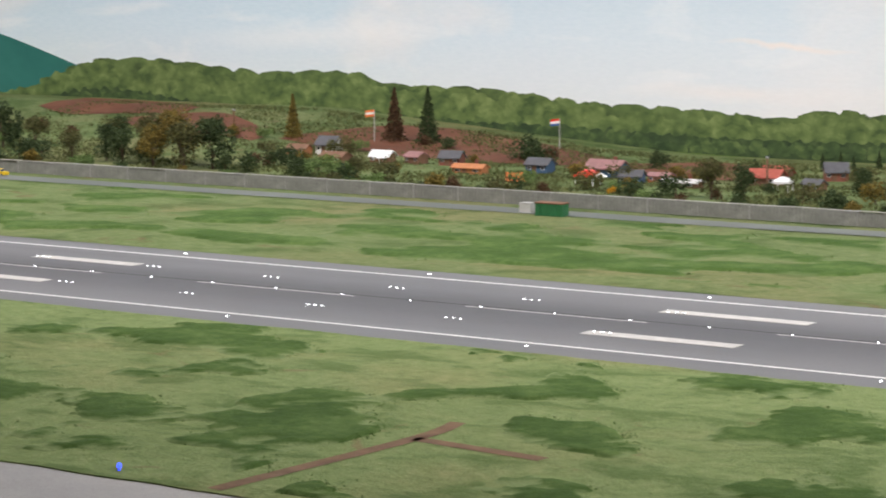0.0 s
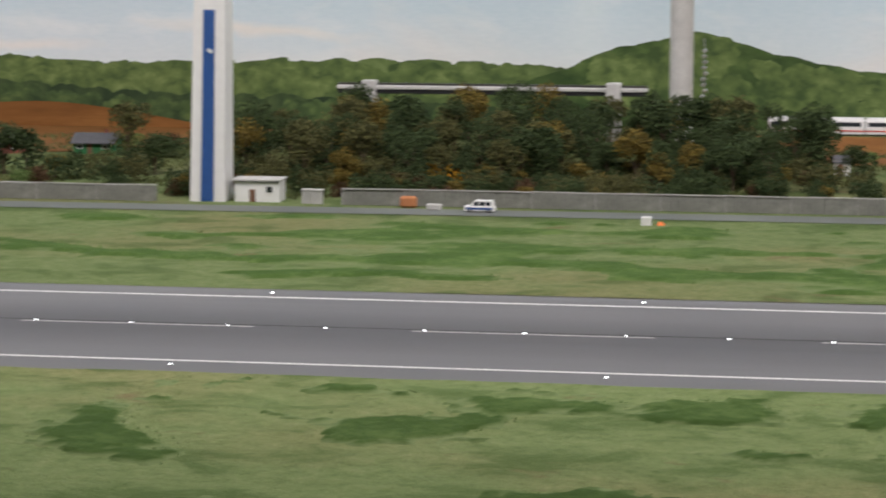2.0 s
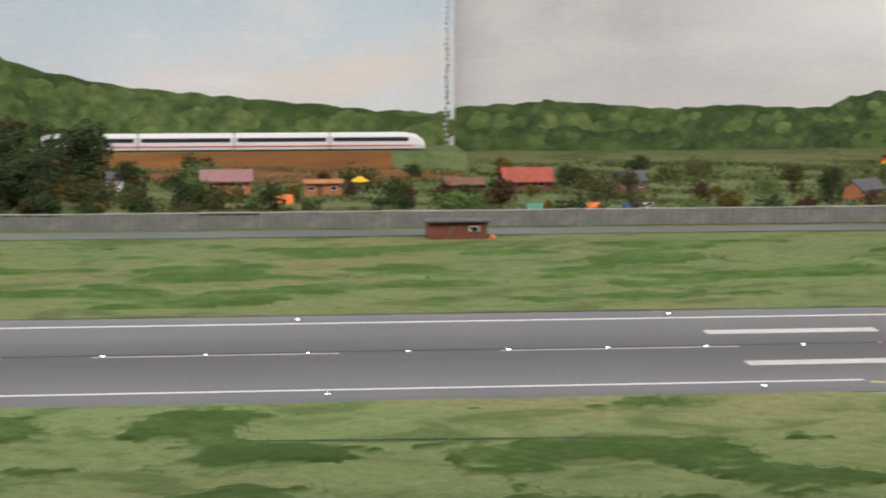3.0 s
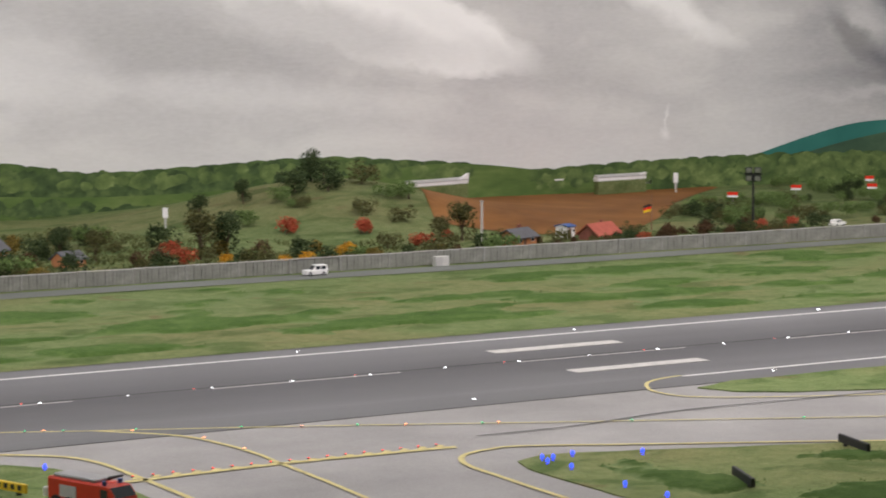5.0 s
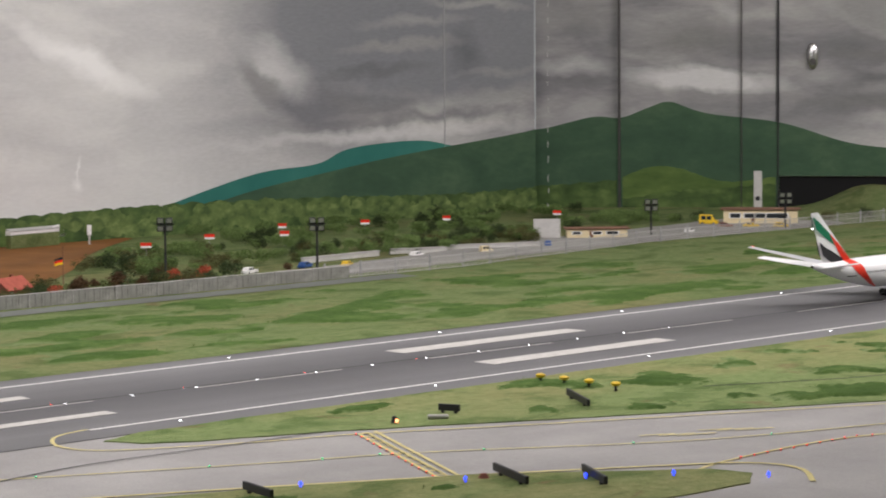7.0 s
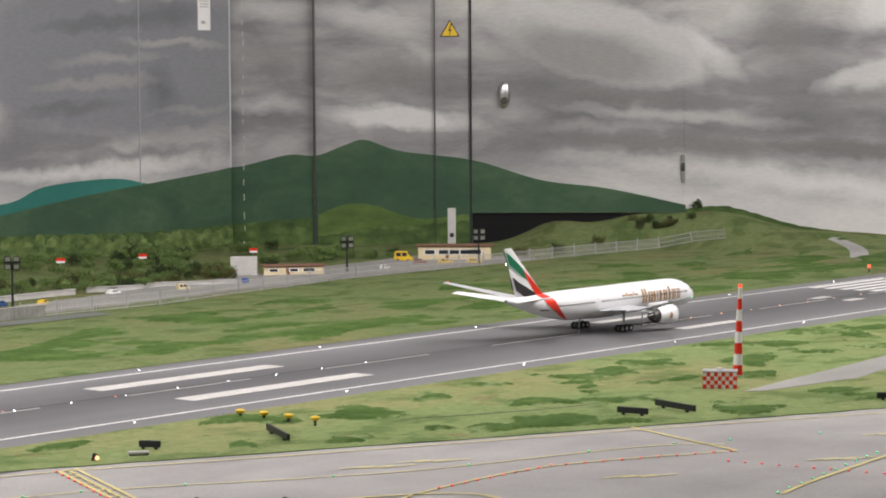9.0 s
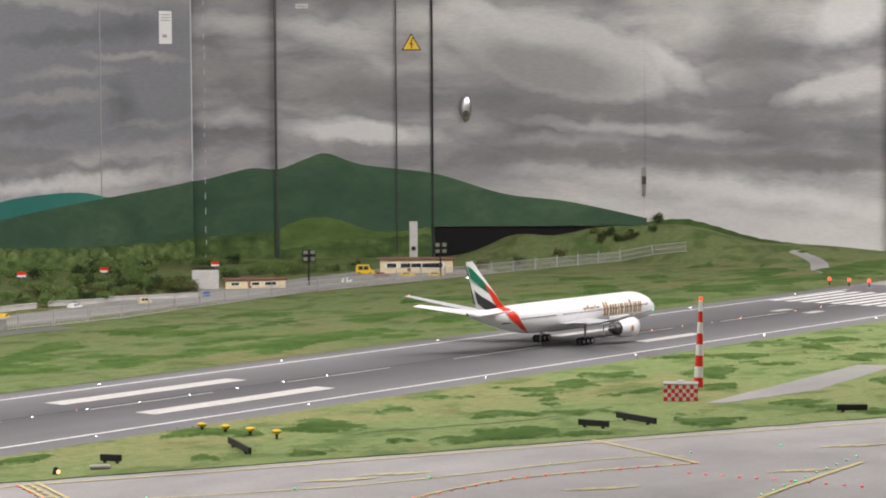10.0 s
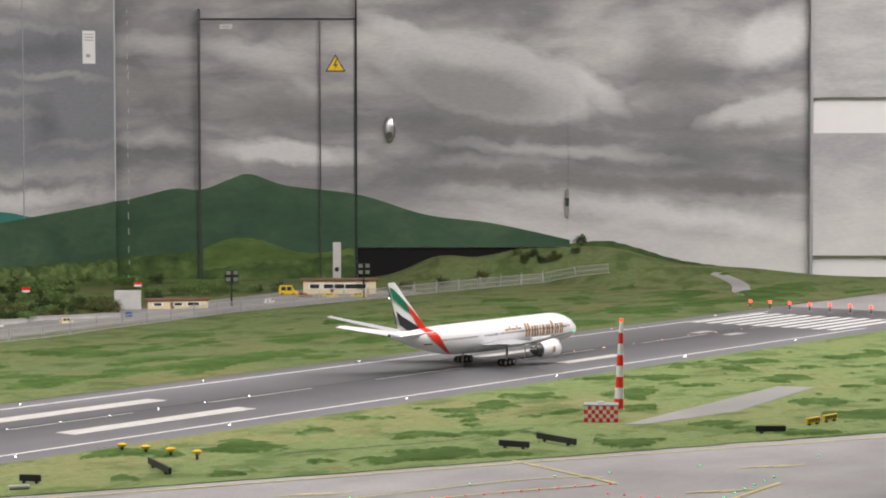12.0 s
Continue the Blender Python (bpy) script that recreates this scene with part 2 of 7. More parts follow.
CLOUDS_END = (
    (0.08, 0.50, 0.26, 0.04, 0, 0.9, 0.52, 0.7), (0.06, 0.84, 0.25, 0.05, -4, 0.8, 0.50, 0.7), (0.1, 0.68, 0.22, 0.07, 0, 0.9, 0.24, 0.7),
    (0.42, 0.82, 0.20, 0.045, -5, 0.7, 0.55, 0.75), (0.52, 0.60, 0.28, 0.10, 4, 0.8, 0.20, 0.8), (0.55, 0.455, 0.34, 0.045, -3, 0.5, 0.66, 0.85), (0.62, 0.69, 0.07, 0.03, 0, 0.8, 0.46, 0.6),
    (1.00, 0.87, 0.25, 0.05, -24, 0.5, 0.58, 0.8), (0.60, 0.93, 0.25, 0.06, 0, 0.8, 0.20, 0.7),
    (1.28, 0.72, 0.44, 0.155, -12, 0.20, 0.52, 0.9), (1.22, 0.67, 0.42, 0.13, -12, 0.6, 0.25, 0.85), (1.66, 0.69, 0.18, 0.05, -42, 0.8, 0.62, 0.8), (1.15, 0.795, 0.22, 0.03, -6, 0.8, 0.50, 0.6),
    (1.78, 0.86, 0.10, 0.12, 20, 0.7, 0.50, 0.6), (1.92, 0.74, 0.16, 0.22, 24, 0.8, 0.21, 0.75), (2.30, 0.86, 0.20, 0.12, 25, 0.5, 0.64, 0.8), (2.25, 0.60, 0.26, 0.06, 12, 0.4, 0.54, 0.8), (2.2, 0.52, 0.34, 0.06, 6, 0.8, 0.22, 0.7),
    (1.30, 0.525, 0.50, 0.035, -3, 0.8, 0.19, 0.85), (1.55, 0.455, 0.50, 0.030, -4, 0.7, 0.45, 0.75), (1.25, 0.42, 0.36, 0.03, -2, 0.8, 0.36, 0.6),
    (1.55, 0.355, 0.85, 0.045, -3, 0.7, 0.20, 0.9), (2.15, 0.335, 0.36, 0.035, -4, 0.6, 0.17, 0.85), (1.75, 0.26, 0.80, 0.045, -5, 0.8, 0.54, 0.8), (2.1, 0.20, 0.6, 0.05, -6, 0.8, 0.66, 0.7),
    (0.95, 0.46, 0.15, 0.03, 0, 0.9, 0.42, 0.6),
)
CLOUDS_FAIR = (
    (0.92, 0.25, 0.34, 0.022, -4, 0.8, (0.82, 0.77, 0.70), 0.7), (0.33, 0.205, 0.22, 0.022, 4, 0.8, (0.82, 0.78, 0.73), 0.7), (2.95, 0.19, 0.42, 0.085, 12, 0.9, (0.80, 0.72, 0.62), 0.8),
    (1.75, 0.30, 0.08, 0.25, 0, 0.8, (0.70, 0.77, 0.77), 0.5),
)
CLOUDS_GARDEN = ((6.5, 0.22, 1.5, 0.4, 0, 0.9, (0.84, 0.87, 0.87), 0.35), (6.45, 0.295, 0.22, 0.012, -4, 0.8, (0.84, 0.78, 0.72), 0.8), (6.3, 0.17, 0.4, 0.03, 0, 0.9, (0.84, 0.80, 0.76), 0.6), (4.9, 0.30, 0.5, 0.05, 2, 0.9, (0.82, 0.82, 0.80), 0.5))


def hill_paint(name, stops, scale=7.0, stretch=(1, 1, 1.5), tufts=True, strokes=0.0):
    """Brushed greens of a painted wood or meadow; stops: dark to light."""
    m, t, b = mat(name, 0.8, 0, 0.2)
    v = coords(t, stretch)
    n = noise_tex(t, v, scale, 5, 0.6, 0.5)
    fine = noise_tex(t, v, scale * 6, 3, 0.6)
    f = math_node(t, "ADD", math_node(t, "MULTIPLY", n, 0.75), math_node(t, "MULTIPLY", fine, 0.25))
    if tufts:
        vo = nd(t, "ShaderNodeTexVoronoi", Scale=scale * 2.2)
        t.links.new(v, vo.inputs["Vector"])
        f = math_node(t, "SUBTRACT", math_node(t, "ADD", f, 0.12), math_node(t, "MULTIPLY", vo.outputs["Distance"], 0.28))
    if strokes:
        g = t.nodes.new("ShaderNodeNewGeometry")
        f = math_node(t, "ADD", f, math_node(t, "MULTIPLY", math_node(t, "SUBTRACT", g.outputs["Random Per Island"], 0.5), strokes))
    c = ramp(t, f, [(0.28 + 0.44 * i / (len(stops) - 1), s) for i, s in enumerate(stops)])
    t.links.new(c, b.inputs["Base Color"])
    return m


def turf_pad_material(name, tone):
    """Longer flock: the short grass's green where it is thin, darker where it grows thick."""
    m, t, b = mat(name, 0.95, 0, 0.1)
    v = coords(t)
    n1, n2, n3 = noise_tex(t, v, 9, 4, 0.6), noise_tex(t, v, 60, 4, 0.65), noise_tex(t, v, 300, 2, 0.7)
    f = math_node(t, "ADD", math_node(t, "MULTIPLY", n1, 0.5), math_node(t, "ADD", math_node(t, "MULTIPLY", n2, 0.3), math_node(t, "MULTIPLY", n3, 0.2)))
    thick = ramp(t, f, [(0.34, (0.038, 0.078, 0.016)), (0.5, (0.064, 0.114, 0.027)), (0.64, (0.118, 0.178, 0.054))])
    thin = ramp(t, f, [(0.34, tuple(c * tone for c in (0.16, 0.225, 0.082))), (0.64, tuple(c * tone for c in (0.255, 0.315, 0.14)))])
    a = t.nodes.new("ShaderNodeAttribute")
    a.attribute_name = "growth"
    g = math_node(t, "ADD", a.outputs["Fac"], math_node(t, "MULTIPLY", math_node(t, "SUBTRACT", n2, 0.5), 0.9))
    t.links.new(mix(t, ramp(t, g, [(0.08, (0, 0, 0)), (0.62, (1, 1, 1))]), thin, thick), b.inputs["Base Color"])
    bump(t, b, math_node(t, "ADD", n2, n3), 0.7, 0.003)
    return m


M = {
    "turf_pad": turf_pad_material("longer_flock_grass", 0.9),
    "turf_pad_far": turf_pad_material("longer_flock_meadow", 0.68),
    "grass": grass_material("flock_grass", 0.0, 0.9),
    "grass_far": grass_material("flock_meadow", -0.02, 0.66),
    "runway": asphalt_material("runway_asphalt", (0.155, 0.155, 0.156), 0.6, 0.62),
    "apron": asphalt_material("apron_concrete", (0.33, 0.32, 0.305), 0.2),
    "road": asphalt_material("road_asphalt", (0.135, 0.145, 0.13), 0.2),
    "white_line": speckled("white_line_paint", (0.74, 0.73, 0.70), 0.7, vary=0.12, scale=90),
    "bar_paint": speckled("bar_line_paint", (0.50, 0.485, 0.45), 0.75, vary=0.18, scale=60),
    "worn_line": speckled("worn_white_paint", (0.50, 0.49, 0.46), 0.75, vary=0.25, scale=50),
    "yellow_line": speckled("yellow_line_paint", (0.62, 0.54, 0.235), 0.7, vary=0.2, scale=80),
    "groove": speckled("guide_groove", (0.03, 0.03, 0.03), 0.9),
    "soil": speckled("bare_soil", (0.17, 0.10, 0.055), 0.95, vary=0.35, scale=30, relief=0.6),
    "fair": sky_paint("fair_sky_paint", "fair", clouds=CLOUDS_FAIR, wander=0.08),
    "fair_garden": sky_paint("fair_sky_paint_gardens", "fair", clouds=CLOUDS_GARDEN, wander=0.08),
    "storm": sky_paint("storm_sky_paint", "storm", 4.0, 4.7, CLOUDS_LONG),
    "storm_end": sky_paint("storm_sky_paint_end", "storm", -3.0, -1.0, CLOUDS_END, 0.13),
    "storm_cabinet": sky_paint("storm_sky_paint_cabinet", "storm", -3.0, 3.0),
    "wood_light": hill_paint("painted_wood_light", [(0.05, 0.08, 0.028), (0.105, 0.155, 0.05), (0.19, 0.25, 0.09)], 7),
    "wood_mid": hill_paint("painted_wood_mid", [(0.032, 0.062, 0.02), (0.07, 0.115, 0.034), (0.14, 0.20, 0.065)], 8),
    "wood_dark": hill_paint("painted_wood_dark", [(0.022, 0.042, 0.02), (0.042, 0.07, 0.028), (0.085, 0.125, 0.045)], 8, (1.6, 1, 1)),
    "meadow": hill_paint("painted_meadow", [(0.055, 0.10, 0.026), (0.095, 0.15, 0.04), (0.165, 0.22, 0.07)], 4.5, (1, 1, 3.5), False),
    "field_brown": hill_paint("painted_ploughed_field", [(0.13, 0.055, 0.016), (0.20, 0.086, 0.023), (0.28, 0.13, 0.038)], 3, (1, 1, 8), False),
    "field_red": hill_paint("painted_red_soil", [(0.09, 0.035, 0.02), (0.14, 0.055, 0.03), (0.2, 0.085, 0.045)], 5, (1, 1, 3), False),
    "mount_teal": hill_paint("painted_teal_mountain", [(0.02, 0.12, 0.10), (0.035, 0.165, 0.135), (0.06, 0.22, 0.175)], 1.6, (1, 1, 1), False),
    "mount_green": hill_paint("painted_green_mountain", [(0.034, 0.070, 0.042), (0.05, 0.098, 0.056), (0.085, 0.14, 0.078)], 4.5, (0.8, 1, 1.6), False),
    "wall_white": speckled("hall_white_paint", (0.72, 0.71, 0.69), 0.8, vary=0.05, scale=3),
    "fence_post": speckled("weathered_fence_post", (0.30, 0.295, 0.27), 0.75, vary=0.2),
    "gravel": asphalt_material("grey_gravel", (0.27, 0.265, 0.245), 0.2),
    "fence": speckled("grey_fence_boards", (0.215, 0.215, 0.19), 0.8, vary=0.3, scale=40),
    "fence_rail": speckled("pale_fence_rail", (0.44, 0.43, 0.41), 0.6, vary=0.15),
    "steel": speckled("brushed_steel", (0.62, 0.61, 0.6), 0.3, 1.0, vary=0.08),
    "grey_steel": speckled("grey_painted_metal", (0.36, 0.36, 0.36), 0.5, 0.3, vary=0.1),
    "gap_shade": speckled("deep_gap_shade", (0.004, 0.004, 0.004), 0.9, relief=0),
    "black": speckled("black_paint", (0.018, 0.018, 0.02), 0.5, vary=0.3),
    "rubber": speckled("black_rubber", (0.02, 0.02, 0.02), 0.8, vary=0.3),
    "white": speckled("white_paint", (0.78, 0.77, 0.75), 0.45, vary=0.05),
    "concrete": speckled("pale_concrete", (0.50, 0.49, 0.46), 0.85, vary=0.15, scale=30),
    "glass": speckled("dark_window_glass", (0.03, 0.035, 0.04), 0.12, vary=0.1, relief=0, spec=0.6),
    "bark": speckled("bark", (0.10, 0.07, 0.045), 0.9, vary=0.3, relief=0.5),
    "plane_white": speckled("gloss_white_enamel", (0.83, 0.83, 0.82), 0.25, vary=0.03, scale=12, relief=0, spec=0.5),
    "plane_grey": speckled("grey_wing_enamel", (0.46, 0.47, 0.48), 0.35, vary=0.08, scale=20, relief=0),
    "green_paint": speckled("green_enamel", (0.01, 0.17, 0.085), 0.35, vary=0.06, relief=0),
    "red_paint": speckled("red_enamel", (0.72, 0.035, 0.015), 0.35, vary=0.06, relief=0),
    "gold": speckled("gold_lettering", (0.36, 0.21, 0.075), 0.45, vary=0.15, relief=0),
    "dark_metal": speckled("dark_exhaust_metal", (0.10, 0.095, 0.09), 0.4, 0.8, vary=0.15),
    "yellow": speckled("yellow_paint", (0.72, 0.48, 0.02), 0.45, vary=0.1),
    "dull_blue": speckled("dull_blue_boards", (0.05, 0.10, 0.18), 0.7, vary=0.2),
    "blue": speckled("blue_paint", (0.03, 0.09, 0.28), 0.45, vary=0.12),
    "fire_red": speckled("fire_engine_red", (0.55, 0.04, 0.015), 0.35, vary=0.12),
    "box_green": speckled("green_skip_paint", (0.025, 0.14, 0.05), 0.6, vary=0.2),
    "brick": speckled("red_brown_brick", (0.21, 0.075, 0.05), 0.85, vary=0.25, scale=120),
    "orange_wall": speckled("orange_render", (0.47, 0.19, 0.08), 0.85, vary=0.2, scale=60),
    "cream": speckled("cream_render", (0.68, 0.58, 0.36), 0.85, vary=0.1),
    "roof_grey": speckled("grey_roof_felt", (0.10, 0.10, 0.107), 0.85, vary=0.2, scale=90),
    "roof_red": speckled("red_roof_tiles", (0.36, 0.09, 0.06), 0.8, vary=0.25, scale=90),
    "roof_pink": speckled("pink_roof_tiles", (0.30, 0.16, 0.15), 0.8, vary=0.2, scale=90),
    "orange": speckled("orange_canvas", (0.75, 0.20, 0.05), 0.8, vary=0.15),
    "timber": speckled("brown_timber", (0.19, 0.10, 0.06), 0.8, vary=0.3, scale=70),
    "leaf_dark": foliage("dark_foam_leaves", (0.016, 0.030, 0.012), (0.075, 0.105, 0.038)),
    "leaf_olive": foliage("olive_foam_leaves", (0.03, 0.036, 0.013), (0.145, 0.14, 0.05)),
    "leaf_gold": foliage("golden_foam_leaves", (0.06, 0.05, 0.012), (0.25, 0.18, 0.04)),
    "leaf_green": foliage("mid_green_foam_leaves", (0.065, 0.110, 0.032), (0.19, 0.27, 0.085)),
    "leaf_orange": foliage("orange_foam_leaves", (0.35, 0.16, 0.01), (0.75, 0.40, 0.03)),
    "leaf_red": foliage("red_foam_leaves", (0.20, 0.03, 0.015), (0.55, 0.12, 0.06)),
    "leaf_brown": foliage("brown_needles", (0.04, 0.022, 0.012), (0.14, 0.08, 0.04)),
    "turf_garden": foliage("olive_garden_weeds", (0.05, 0.065, 0.022), (0.15, 0.165, 0.06)),
    "crown_paint": hill_paint("painted_tree_crowns", [(0.055, 0.092, 0.030), (0.115, 0.165, 0.052), (0.20, 0.26, 0.09)], 14, (1, 1, 1.2), True, 0.16),
    "crown_paint_dark": hill_paint("painted_dark_tree_crowns", [(0.030, 0.055, 0.022), (0.065, 0.105, 0.036), (0.125, 0.175, 0.060)], 15, (1, 1, 1.2), True, 0.16),
    "turf_dark": foliage("dark_flock_turf", (0.075, 0.140, 0.032), (0.15, 0.235, 0.070)),
    # sky colour darkened to hold the shade on the wall's return
    "shade_sky": speckled("shaded_sky_paint", (0.27, 0.335, 0.345), 0.8, vary=0.1, scale=5, relief=0),
    "led_white": glow("white_light", (0.95, 0.97, 1.0), 6),
    "led_green": glow("green_light", (0.03, 0.8, 0.3), 1.8),
    "led_red": glow("red_light", (1.0, 0.045, 0.02), 1.7),
    "led_hot": glow("bright_red_light", (1.0, 0.05, 0.03), 3.2),
    "led_amber": glow("amber_light", (1.0, 0.36, 0.14), 3),
    "led_blue": glow("blue_light", (0.03, 0.07, 1.0), 2.2),
}


# ---- mesh helpers ----
def part(name, bm, material, parent=None, label="", smooth=False):
    me = bpy.data.meshes.new(name)
    if smooth:
        for f in bm.faces:
            f.smooth = True
    bm.to_mesh(me)
    bm.free()
    me.materials.append(M[material] if isinstance(material, str) else material)
    ob = new(name, me)
    if parent is not None:
        ob.parent = parent
    if label:
        ob["label"] = label
    return ob


def holder(name, label, category, group="", kind=""):
    return tagged(new(name), label, category, group, kind)


def box_bm(sx, sy, sz, at=(0, 0, 0), bevel=0.0, bm=None, rot=None):
    """A box that stands on at, bevelled."""
    b = bm or bmesh.new()
    m = Matrix.Translation(at) @ (rot or Matrix()) @ Matrix.Translation((0, 0, sz / 2)) @ Matrix.Diagonal((sx, sy, sz, 1))
    r = bmesh.ops.create_cube(b, size=1, matrix=m)
    if bevel:
        es = {e for v in r["verts"] for e in v.link_edges}
        bmesh.ops.bevel(b, geom=list(es), offset=bevel, segments=1, affect="EDGES")
    return b


def cyl_bm(r, h, at=(0, 0, 0), r2=None, seg=14, bm=None, rot=None):
    b = bm or bmesh.new()
    m = Matrix.Translation(at) @ (rot or Matrix()) @ Matrix.Translation((0, 0, h / 2))
    bmesh.ops.create_cone(b, cap_ends=True, segments=seg, radius1=r, radius2=r if r2 is None else r2, depth=h, matrix=m)
    return b


def loft(rings, close=True, caps=True):
    """A skin over rings of equally many points."""
    b = bmesh.new()
    vs = [[b.verts.new(p) for p in ring] for ring in rings]
    n = len(vs[0])
    for a, c in zip(vs, vs[1:]):
        for i in range(n if close else n - 1):
            j = (i + 1) % n
            b.faces.new((a[i], a[j], c[j], c[i]))
    if caps:
        b.faces.new(list(reversed(vs[0])))
        b.faces.new(vs[-1])
    bmesh.ops.recalc_face_normals(b, faces=b.faces[:])
    return b


def prism(outline, z0, z1):
    """A flat slab with that outline in plan."""
    b = bmesh.new()
    lo = [b.verts.new((x, y, z0)) for x, y in outline]
    hi = [b.verts.new((x, y, z1)) for x, y in outline]
    b.faces.new(hi)
    b.faces.new(list(reversed(lo)))
    for i in range(len(lo)):
        j = (i + 1) % len(lo)
        b.faces.new((lo[i], lo[j], hi[j], hi[i]))
    bmesh.ops.recalc_face_normals(b, faces=b.faces[:])
    return b


def ribbon(points, width, z, bm=None):
    """A painted line on the ground along points."""
    b = bm or bmesh.new()
    pts = [Vector((*p, 0)) for p in points]
    prev = None
    for i, p in enumerate(pts):
        d = (pts[min(i + 1, len(pts) - 1)] - pts[max(i - 1, 0)]).normalized()
        n = Vector((-d.y, d.x, 0)) * width / 2
        pair = [b.verts.new((q.x, q.y, land(q.x, q.y) + 0.0012 if z is None else z)) for q in (p + n, p - n)]
        if prev:
            b.faces.new((prev[0], prev[1], pair[1], pair[0]))
        prev = pair
    return b


def curve_through(points, steps=8):
    """A smooth line through the points."""
    pts = [Vector(p) for p in points]
    out = []
    for i in range(len(pts) - 1):
        p0, p1, p2, p3 = pts[max(i - 1, 0)], pts[i], pts[i + 1], pts[min(i + 2, len(pts) - 1)]
        for k in range(steps):
            u = k / steps
            out.append(tuple(0.5 * ((2 * p1) + (p2 - p0) * u + (2 * p0 - 5 * p1 + 4 * p2 - p3) * u * u + (3 * p1 - p0 - 3 * p2 + p3) * u ** 3)))
    out.append(tuple(pts[-1]))
    return out


def ragged(outline, step=0.03, amount=0.006, seed=0):
    """The outline with wavering edges."""
    out = []
    for i, a in enumerate(outline):
        a, c = Vector(a), Vector(outline[(i + 1) % len(outline)])
        n = max(1, int((c - a).length / step))
        for k in range(n):
            p = a.lerp(c, k / n)
            out.append((p.x + amount * noise.noise((p.x * 14, p.y * 14, seed)), p.y + amount * noise.noise((p.x * 14, p.y * 14, seed + 9))))
    return out


# ---- ground, runway and taxiways ----
S = "structure"
g = bmesh.new()
bmesh.ops.create_grid(g, x_segments=2, y_segments=2, size=1, matrix=Matrix.Translation((1.5, 2.0, -0.001)) @ Matrix.Diagonal((11.5, 6.0, 1, 1)))
tagged(part("ground", g, "apron"), "pale grey concrete apron of the model airfield", "ground", kind=S)
tagged(part("runway", prism([(-9.5, 3.045), (6.75, 3.045), (6.75, 3.72), (-9.5, 3.72)], -0.004, 0.0), "runway"), "dark grey asphalt runway with tyre-dark middle", "runway", kind=S)

ISLANDS = [
    [(-9.5, 2.10), (1.19, 2.10), (1.192, 2.66), (1.192, 2.80), (1.16, 2.90), (1.12, 2.95), (1.0, 3.01), (0.86, 3.045), (-9.5, 3.045)],
    [(2.24, 3.02), (2.27, 2.96), (2.34, 2.915), (2.54, 2.84), (3.2, 2.51), (3.94, 2.16), (4.3, 1.98), (6.2, 1.05), (8.8, 1.05), (8.8, 3.04), (3.1, 3.045), (2.6, 3.045), (2.33, 3.046)],
    [(1.676, 2.0), (2.2, 2.12), (2.5, 2.10), (2.63, 2.09), (2.69, 2.14), (2.68, 2.2), (2.6, 2.265), (2.43, 2.40), (2.16, 2.53), (1.9, 2.62), (1.8, 2.655), (1.73, 2.662), (1.69, 2.645), (1.676, 2.60)],
]
for i, outline in enumerate(ISLANDS):
    tagged(part("grass_verge", prism(ragged(outline, 0.03, 0.007, i * 3), -0.002, 0.0007), "grass"), "short green flock grass with darker and bare patches", "grass", kind=S)


def land(x, y):
    """Height of the land beyond the runway."""
    h = 0.003 + 0.004 * noise.noise((x * 1.3, y * 2.1, 0.4))
    behind = max(0.0, y - 4.78)
    left = max(0.0, min(1.0, (-3.2 - x) / 1.2))
    h += left * 0.09 * min(1, behind / 1.0) ** 1.5
    h += 0.11 * math.exp(-((x - 3.05) / 0.42) ** 2 - ((y - 5.75) / 0.42) ** 2)
    h += 0.05 * math.exp(-((x + 0.75) / 0.7) ** 2 - ((y - 5.45) / 0.35) ** 2)
    # the hill at the runway's far end
    u = (x - 6.49) * 0.6 - (y - 6.2) * 0.8
    w = (x - 6.49) * 0.8 + (y - 6.2) * 0.6
    east = max(0.0, min(1.0, (u - 1.5) / 0.45))
    rise = max(0.0, min(1.0, (w + 0.32 + 0.4 * east) / (0.3 + 0.26 * east)))
    rise = rise * rise * (3 - 2 * rise)
    top = 0.0
    for c, s, a in ((1.1, 0.13, 0.07), (1.36, 0.18, 0.075), (1.68, 0.26, 0.11), (2.15, 0.25, 0.035)):
        top += a * math.exp(-((u - c) / s) ** 2)
    h += rise * top
    if y < 3.80:
        h *= (y - 3.70) / 0.1 * 0.8 + 0.2
    if 4.5 < y < 4.72 and x < 6.3:
        h = min(h, 0.003)
    return h + 0.003 * noise.noise((x * 6, y * 6, 2.0)) * min(1, behind * 3 + 0.1)


xs = np.linspace(-9.0, 9.6, 300)
ys = np.concatenate([np.linspace(3.70, 4.8, 30), np.linspace(4.84, 6.6, 44)])
verts, faces = [], []
for y in ys:
    for x in xs:
        verts.append((x, y, land(x, y)))
for j in range(len(ys) - 1):
    for i in range(len(xs) - 1):
        a = j * len(xs) + i
        faces.append((a, a + 1, a + 1 + len(xs), a + len(xs)))
me = bpy.data.meshes.new("meadow")
me.from_pydata(verts, [], faces)
for p in me.polygons:
    p.use_smooth = True
me.materials.append(M["grass_far"])
tagged(new("meadow", me), "rolling green flock meadow beyond the runway", "grass", kind=S)

